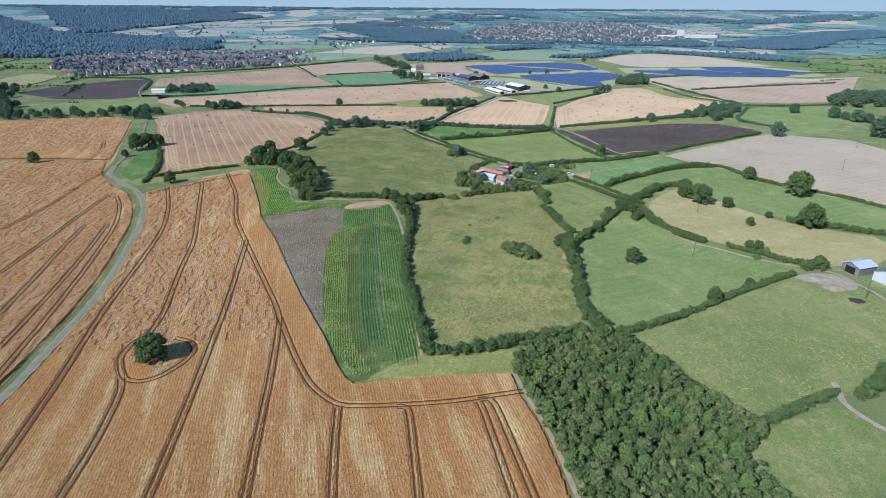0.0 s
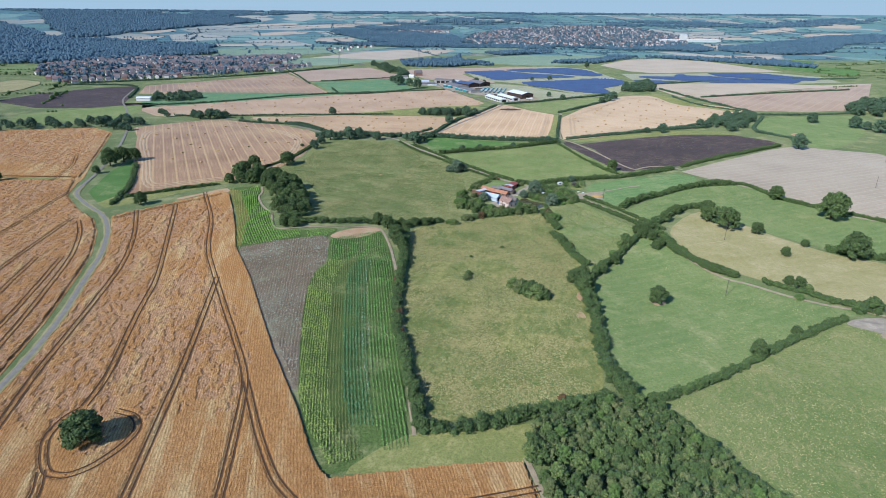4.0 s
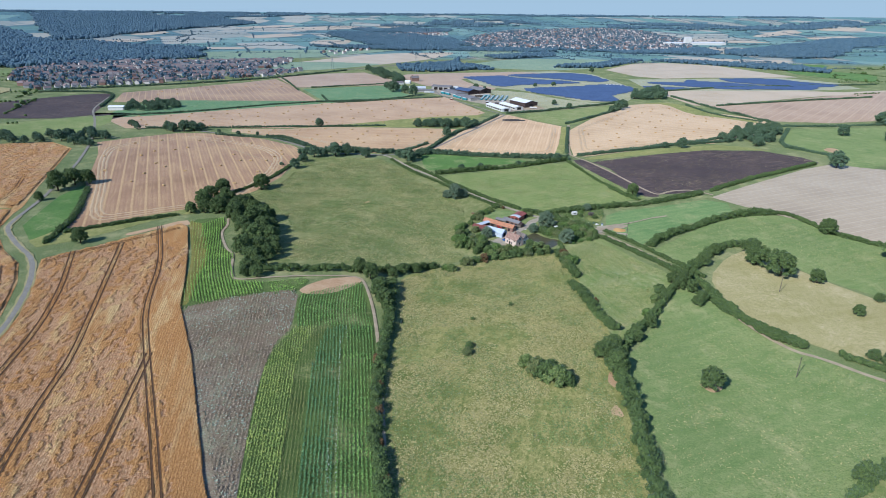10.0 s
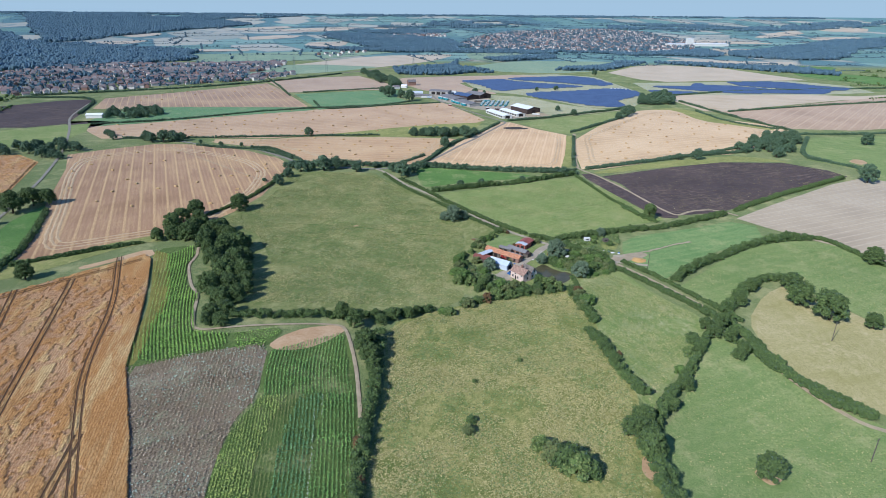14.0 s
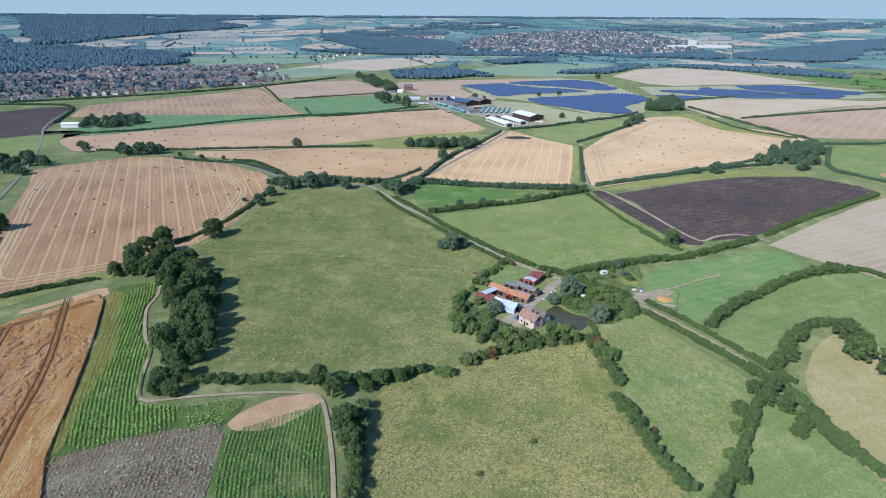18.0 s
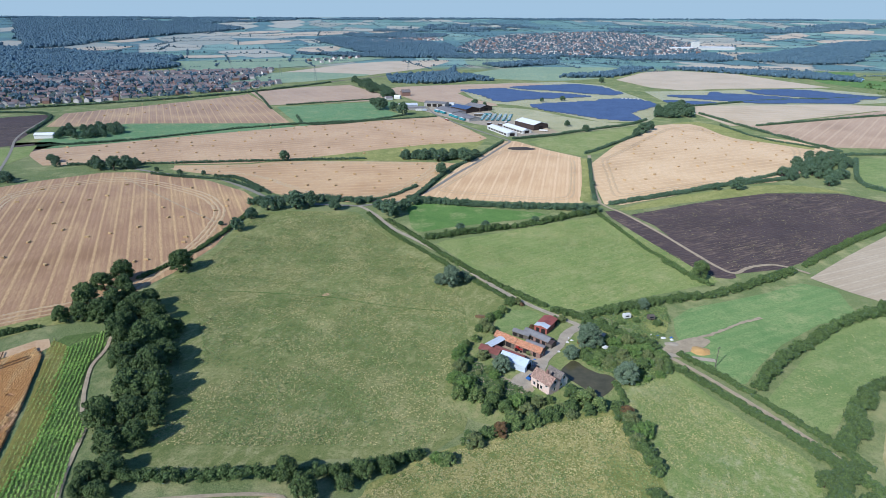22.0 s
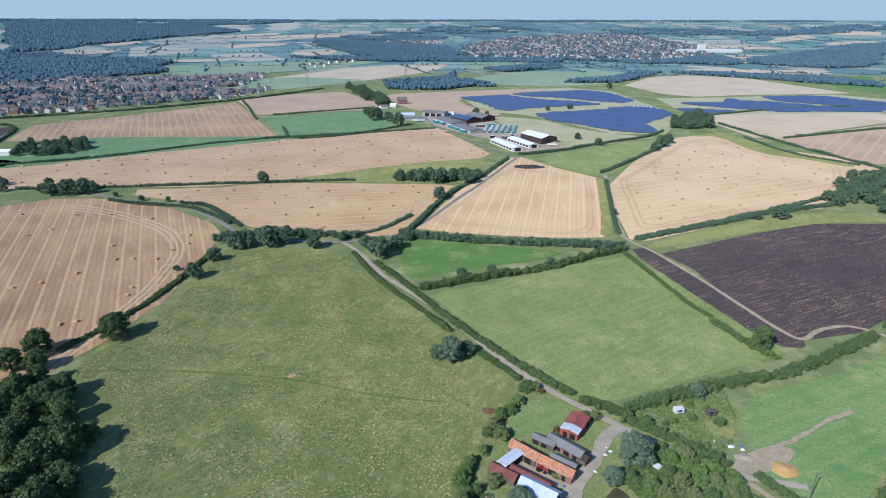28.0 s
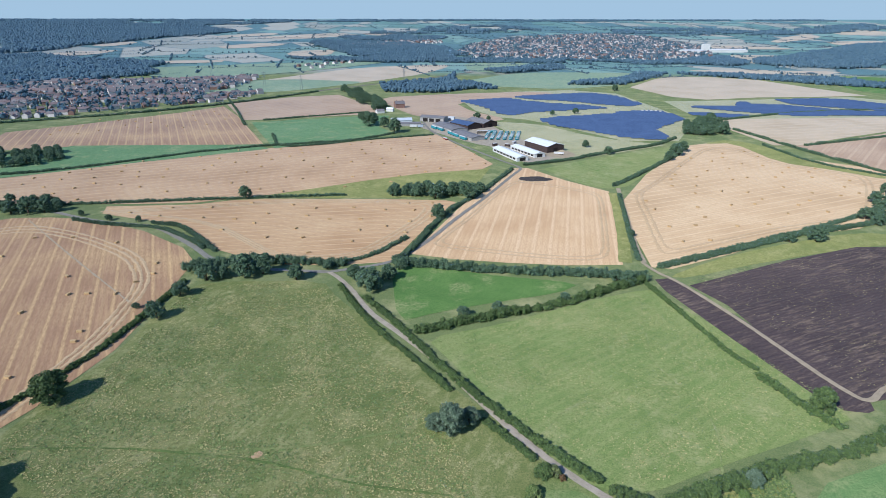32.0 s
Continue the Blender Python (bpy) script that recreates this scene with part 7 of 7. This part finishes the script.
for x, y, t in ((1, 1010, -62), (8, 1000, -62), (19, 977, -62), (24, 966, -62), (31, 950, -62)):
    box_body("livestock_trailer", x, y, t, 11, 2.6, 3.0, "teal", "teal trailer parked beside the sheds", "trailer", "parked trailers")
hut = box_body("calf_hutch", 54, 950, 25, 3.2, 2.4, 1.9, "teal", "small white-roofed teal calf hutch", "hutch", "calf hutches")
for i in range(6):
    for j in range(7):
        if i or j:
            x, y = 54 + i * 6.4 + j * 1.2, 950 + j * 6.6 - i * 0.4
            copy_thing(hut, pose(x, y, 0.1, 0, 0, 25 + 3 * ((i * 5 + j) % 3)))
field("farm_yard", "gravel", 3, [(-23, 1030), (0, 1073), (22, 1097), (58, 1076), (67, 1034), (84, 961), (98, 945), (122, 893), (108, 862), (84, 842), (78, 856), (59, 914), (42, 928), (13, 969)], "pale stony yard between the sheds", 1)
field("worn_ground", "dirt", 4, [(98, 945), (123, 902), (134, 883), (125, 868), (112, 867), (100, 882)], "brown bare soil round the sheds", 1)
for n, (x, y, t, l, w, h, mat, label) in enumerate((
        (53, 984, 10, 12.0, 2.5, 2.7, "boards", "dark green-grey container on the yard"),
        (64, 988, 10, 9.0, 2.5, 2.7, "teal", "teal container on the yard"),
        (18, 1070, -20, 14.0, 4.0, 4.0, "palesheet", "pale sheeted store on the yard"),
        (61, 920, 30, 5.0, 2.4, 2.4, "darkboards", "dark machine body parked on the yard"),
        (73, 917, -30, 5.0, 2.2, 2.4, "darkboards", "dark machine body parked on the yard"),
        (81, 929, 60, 6.0, 2.4, 2.6, "concrete", "grey box store beside the white sheds"),
        (13, 949, -62, 7.0, 2.2, 1.6, "rust", "rusty red trailer beside the lane"),
        (-23, 1018, 5, 8.0, 3.0, 2.6, "whitepaint", "white store beside the farm sheds"),
        (-15, 1018, 15, 6.0, 3.0, 2.6, "bluesheet", "blue-grey store beside the farm sheds"),
        (117, 883, -20, 9.0, 2.2, 1.8, "whitepaint", "long white stack beside the barn"),
        (61, 1025, 10, 6.0, 3.0, 2.8, "palesheet", "small pale store behind the barn"))):
    box_body("container", x, y, t, l, w, h, mat, label, "container", "yard containers")


# ---- solar panels ----
def solar_field(pts, label):
    """Rows of tilted panel tables on posts, each row broken into tables."""
    ob = thing("solar_array", pts[0][0], pts[0][1], 0, 0, label, "solar panels", "solar arrays")
    ox, oy = pts[0]
    pv, pf = [], []
    ys = [p[1] for p in pts]
    xs = [p[0] for p in pts]
    yy = min(ys)
    while yy < max(ys):
        hits = [xx for xx in np.arange(min(xs), max(xs), 6.0) if inside(pts, xx, yy + 1.7)]
        if len(hits) > 1:
            x0, x1, y0, y1 = hits[0] - ox, hits[-1] - ox, yy - oy, yy + 3.5 - oy
            vs = [(x, y, z + dz) for dz in (0, -0.1) for x, y, z in ((x0, y0, 0.75), (x1, y0, 0.75), (x1, y1, 2.2), (x0, y1, 2.2))]
            mesh_ob("solar_panel", vs, [(0, 1, 2, 3), (7, 6, 5, 4), (0, 4, 5, 1), (2, 6, 7, 3), (1, 5, 6, 2), (0, 3, 7, 4)], M["solar"], ob)
            for px in np.arange(x0 + 2, x1 - 1, 8.0):
                k = len(pv)
                pv += [(px - 0.06, y0 + 1.7, 0), (px + 0.06, y0 + 1.7, 0), (px + 0.06, y0 + 1.7, 1.4), (px - 0.06, y0 + 1.7, 1.4)]
                pf.append((k, k + 1, k + 2, k + 3))
        yy += 5.6
    mesh_ob("support", pv, pf, M["steel"], ob)


solar_field([(32, 1231), (63, 1177), (81, 1113), (101, 1101), (127, 1129), (174, 1146), (241, 1169), (216, 1194), (170, 1209), (133, 1236), (112, 1266), (76, 1252)], "rows of dark blue solar panels on posts")
solar_field([(117, 1279), (160, 1302), (248, 1334), (282, 1308), (293, 1268), (299, 1209), (277, 1186), (235, 1206), (192, 1239), (145, 1255)], "long rows of dark blue solar panels")
solar_field([(123, 1068), (149, 1090), (179, 1099), (224, 1119), (211, 1090), (239, 1134), (291, 1150), (307, 1137), (313, 1083), (253, 1012), (251, 969), (240, 948), (198, 962), (165, 1002), (138, 1030)], "broad block of dark blue solar panels")
solar_field([(346, 1189), (423, 1192), (446, 1239), (466, 1240), (458, 1216), (503, 1207), (536, 1181), (560, 1157), (640, 1150), (610, 1120), (520, 1117), (460, 1115), (414, 1141), (379, 1164)], "wide band of dark blue solar panels")
solar_field([(513, 1266), (597, 1283), (634, 1272), (660, 1225), (700, 1195), (680, 1172), (614, 1159), (564, 1188), (517, 1219)], "far band of dark blue solar panels")
solar_field([(326, 1128), (364, 1129), (408, 1113), (398, 1099), (358, 1098), (334, 1110)], "small strip of dark blue solar panels")
for i in range(5):
    box_body("inverter_cabin", 276 + i * 5.5, 1142 - i * 1.5, 15, 2.5, 2.4, 2.6, "whitepaint", "white inverter cabin beside the solar panels", "cabin", "inverter cabins")


# ---- railway, poles ----
strip("railway", "track", [(-560, 1000), (-472, 1052), (-392, 1106), (-294, 1197), (-195, 1345), (-85, 1479), (-13, 1565), (80, 1700)], 7, 5, "railway line on a low bank", 0.02, "railway", 0.5)
hedge([(-560, 988), (-472, 1040), (-385, 1095), (-288, 1188), (-190, 1335)], 5, 3.5, "bushy bank along the railway", leaves=8)


def pole(x, y, h, label="wooden power pole with crossarm", mat="boards"):
    ob = thing("power_pole", x, y, rise(x, y), 30, label, "pole", "power poles")
    bm = bmesh.new()
    bmesh.ops.create_cone(bm, cap_ends=True, segments=8, radius1=0.16, radius2=0.11, depth=h + 0.2, matrix=Matrix.Translation((0, 0, h / 2)))
    part("post", bm, M[mat], ob)
    bm = bmesh.new()
    box(bm, -0.9, -0.06, h - 0.5, 0.9, 0.06, h - 0.35)
    part("crossarm", bm, M[mat], ob)


for x, y in ((130, 287), (157, 352), (375, 541), (314, 462), (186, 236), (106, 420)):
    pole(x, y, 8.5)


def pylon(x, y, h):
    ob = thing("pylon", x, y, rise(x, y), 20, "grey lattice power pylon", "pylon", "pylons")
    bm = bmesh.new()
    for sx in (-1, 1):
        for sy in (-1, 1):
            a, b = Vector((sx * 2.2, sy * 2.2, 0)), Vector((sx * 0.4, sy * 0.4, h))
            u, w = Vector((0.12, 0, 0)), Vector((0, 0.12, 0))
            p = [bm.verts.new(q) for q in (a - u - w, a + u - w, a + u + w, a - u + w, b - u - w, b + u - w, b + u + w, b - u + w)]
            for f in ((0, 1, 5, 4), (1, 2, 6, 5), (2, 3, 7, 6), (3, 0, 4, 7)):
                bm.faces.new([p[i] for i in f])
    part("legs", bm, M["steel"], ob)
    for k in (0.62, 0.76, 0.9):
        bm = bmesh.new()
        box(bm, -3.6, -0.15, h * k, 3.6, 0.15, h * k + 0.3)
        part("crossarm", bm, M["steel"], ob)


for x, y in ((-223, 1362), (-300, 1420), (-60, 1500), (-420, 1500), (110, 1640)):
    pylon(x, y, 24)


# ---- housing ----
def house_meshes(kind, l, w, e, r):
    bm = bmesh.new()
    L, W = l / 2, w / 2
    lo = [bm.verts.new(p) for p in ((-L, -W, -0.3), (L, -W, -0.3), (L, W, -0.3), (-L, W, -0.3))]
    hi = [bm.verts.new(p) for p in ((-L, -W, e), (L, -W, e), (L, W, e), (-L, W, e))]
    tp = [bm.verts.new((-L, 0, r)), bm.verts.new((L, 0, r))]
    for f in ((lo[0], lo[1], hi[1], hi[0]), (lo[2], lo[3], hi[3], hi[2]), (lo[1], lo[2], hi[2], tp[1], hi[1]), (lo[3], lo[0], hi[0], tp[0], hi[3])):
        bm.faces.new(f)
    wall = bpy.data.meshes.new("wall")
    bm.to_mesh(wall)
    bm.free()
    bm = bmesh.new()
    o = 0.35
    for s in (-1, 1):
        q = [(-L - o, 0, r + 0.1), (L + o, 0, r + 0.1), (L + o, s * (W + o), e - 0.15), (-L - o, s * (W + o), e - 0.15)]
        vs = [bm.verts.new(p) for p in q] + [bm.verts.new((p[0], p[1], p[2] - 0.15)) for p in q]
        for f in ((0, 1, 2, 3), (7, 6, 5, 4), (2, 6, 7, 3), (0, 3, 7, 4), (1, 5, 6, 2)):
            bm.faces.new([vs[i] for i in f])
    bmesh.ops.recalc_face_normals(bm, faces=list(bm.faces))
    roof = bpy.data.meshes.new("roof")
    bm.to_mesh(roof)
    bm.free()
    bm = bmesh.new()
    box(bm, L * 0.6, -0.4, e, L * 0.6 + 0.8, 0.4, r + 1.0)
    ch = bpy.data.meshes.new("chimney")
    bm.to_mesh(ch)
    bm.free()
    return wall, roof, ch


HOUSES = []
for kind, (dims, wall_m, roof_m) in enumerate((((7, 6, 4.2, 6.4), "plaster", "slate"), ((8, 6, 4.2, 6.5), "brick", "hazy_redroof"), ((9, 6.5, 2.5, 4.5), "plaster", "hazy_redroof"), ((13, 6.5, 4.2, 6.4), "plaster", "hazy_redroof"), ((8, 6.5, 4.2, 6.5), "plaster", "slate"))):
    meshes = house_meshes(kind, *dims)
    for me, m in zip(meshes, (wall_m, roof_m, "brick")):
        me.materials.append(M[m])
    HOUSES.append(meshes)
ESTATE = [(-590, 985), (-700, 1100), (-765, 1210), (-790, 1480), (-633, 1454), (-462, 1484), (-355, 1587), (-330, 1427), (-375, 1285), (-270, 1312), (-305, 1216), (-405, 1122), (-480, 1062), (-545, 1010)]


def street_spots(pts, seed, along=12.0, apart=21.0, turn=28.0):
    """House plots in rows that bend a little, backed onto one another."""
    r = random.Random(seed)
    xs, ys = [p[0] for p in pts], [p[1] for p in pts]
    c, s = math.cos(radians(turn)), math.sin(radians(turn))
    mx, my = sum(xs) / len(xs), sum(ys) / len(ys)
    span = max(max(xs) - min(xs), max(ys) - min(ys))
    out = []
    for i in range(int(-span / apart), int(span / apart)):
        for j in range(int(-span / along), int(span / along)):
            a, b = j * along + r.uniform(-2, 2), i * apart + r.uniform(-2.5, 2.5) + 14 * math.sin(j * along / 90 + i)
            x, y = mx + a * c - b * s, my + a * s + b * c
            if inside(pts, x, y) and r.random() < 0.86:
                out.append((x, y, turn + 18 * math.cos(j * along / 90 + i) + r.choice((0, 0, 0, 90))))
    return out


plots = sorted(street_spots(ESTATE, 2), key=lambda p: p[1])
r_h = random.Random(4)
for x, y, t in plots[:290]:
    wall, roof, ch = HOUSES[r_h.randrange(5)]
    ob = thing("house", x, y, rise(x, y) + 0.1, t, "brick house with pitched tile roof on an estate", "house", "estate houses")
    for nm, me in (("wall", wall), ("roof", roof), ("chimney", ch)):
        new(nm, me).parent = ob


def house_mass(name, spots, label, seed):
    """Far houses joined into one town: walls, pitched roofs, in two roof colours."""
    r = random.Random(seed)
    vs, fs, mi = [], [], []
    for x, y, t in spots:
        l, w, e = r.uniform(8, 15) / 2, r.uniform(6.5, 9) / 2, r.uniform(3.2, 5.6)
        rd = e + w * 0.75
        c, s = math.cos(radians(t)), math.sin(radians(t))
        k, z = len(vs), rise(x, y)
        for px, py, pz in ((-l, -w, 0), (l, -w, 0), (l, w, 0), (-l, w, 0), (-l, -w, e), (l, -w, e), (l, w, e), (-l, w, e), (-l, 0, rd), (l, 0, rd)):
            vs.append((x + px * c - py * s, y + px * s + py * c, z + pz))
        fs += [tuple(k + i for i in f) for f in ((0, 1, 5, 4), (2, 3, 7, 6), (1, 2, 6, 9, 5), (3, 0, 4, 8, 7), (4, 5, 9, 8), (6, 7, 8, 9))]
        wall, roof = r.choice((0, 0, 0, 1)), r.choice((2, 3, 3))
        mi += [wall] * 4 + [roof] * 2
    me = bpy.data.meshes.new(name)
    me.from_pydata(vs, [], fs)
    for m in ("plaster", "brick", "hazy_redroof", "slate"):
        me.materials.append(M[m])
    me.polygons.foreach_set("material_index", np.array(mi, np.int32))
    return tagged(new(name, me), label, "town", kind="stuff")


house_mass("estate_houses", plots[290:], "far rows of estate houses", 3)
TOWN = [(45, 2264), (119, 2738), (313, 3151), (801, 3500), (982, 3273), (1009, 2701), (848, 2271), (588, 2064), (284, 2121), (107, 2126)]
house_mass("town_houses", street_spots(TOWN, 5, 21, 40, 12), "broad far town of pale houses", 5)
house_mass("town_houses", street_spots([(-367, 2692), (-36, 3051), (57, 2857), (-150, 2594)], 6, 20, 40, 30), "far houses among trees", 6)
house_mass("town_houses", street_spots([(-361, 1801), (-258, 1986), (-190, 1917), (-272, 1748)], 7, 26, 60, 40), "scattered far houses", 7)
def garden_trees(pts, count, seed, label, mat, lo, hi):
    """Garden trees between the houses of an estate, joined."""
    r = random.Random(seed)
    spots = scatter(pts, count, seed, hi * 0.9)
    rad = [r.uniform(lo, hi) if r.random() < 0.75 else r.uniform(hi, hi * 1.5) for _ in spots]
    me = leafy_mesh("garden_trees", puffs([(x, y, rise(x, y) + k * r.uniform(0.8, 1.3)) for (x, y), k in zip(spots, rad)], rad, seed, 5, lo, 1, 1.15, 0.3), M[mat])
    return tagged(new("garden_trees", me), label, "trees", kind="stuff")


garden_trees(ESTATE, 1100, 43, "dark garden trees between estate houses", "hazy_farwood", 1.8, 3.6)
garden_trees(TOWN, 1000, 44, "trees all through the far town", "hazy_farwood", 2.6, 4.6)
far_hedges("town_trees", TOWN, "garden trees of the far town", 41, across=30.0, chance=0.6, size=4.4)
gable("factory", "white factory with a tall white block", 985, 2484, 5, 130, 50, 8, 10, "whitepaint", "whitesheet", 0.5, "factory")
gable("factory_tower", "tall white factory block", 912, 2477, 5, 22, 20, 25, 26, "whitepaint", "whitesheet", 0.3, "factory")
gable("factory", "long low white factory hall", 850, 2440, 5, 70, 40, 8, 10, "whitepaint", "whitesheet", 0.5, "factory")

# ================= thicket below the hay meadow =================
THICKET = [(25, 180), (30, 190), (47, 197), (61, 202), (70, 198), (77, 182), (87, 162), (97, 150), (96, 143), (87, 137), (87, 126), (95, 100), (95, 75), (41, 75), (37, 117), (34, 137), (30, 160)]
spots = scatter(THICKET, 520, 5, 2.4)
for x, y in spots[:300]:
    tree("young", x, y, random.Random(int(x * 31 + y)).uniform(2.8, 5.2), "", "thicket trees", 1.0)
r_t = random.Random(9)
low = [(x + r_t.uniform(-1, 1), y + r_t.uniform(-1, 1)) for x, y in scatter(THICKET, 1500, 6, 1.35)]
me = leafy_mesh("undergrowth", puffs([(x, y, rise(x, y) + r_t.uniform(1.0, 3.8)) for x, y in low], [r_t.uniform(0.9, 1.5) for _ in low], 77, 40, 0.26, 1, 0.8, 0.3), M["leaf2"])
tagged(new("undergrowth", me), "dense bramble and sapling undergrowth", "thicket", kind="stuff")
high = spots[300:]
me = leafy_mesh("saplings", puffs([(x + r_t.uniform(-0.8, 0.8), y + r_t.uniform(-0.8, 0.8), rise(x, y) + r_t.uniform(1.2, 3.4)) for x, y in high for _ in range(3)], [r_t.uniform(0.7, 1.3) for _ in high for _ in range(3)], 78, 40, 0.24, 1, 1.1, 0.3), M["brush"])
tagged(new("saplings", me), "pale green saplings crowding the thicket", "thicket", kind="stuff")
hedge([(72, 196), (78, 181), (88, 161), (97, 149)], 4, 3, "dense bramble edge of the thicket")
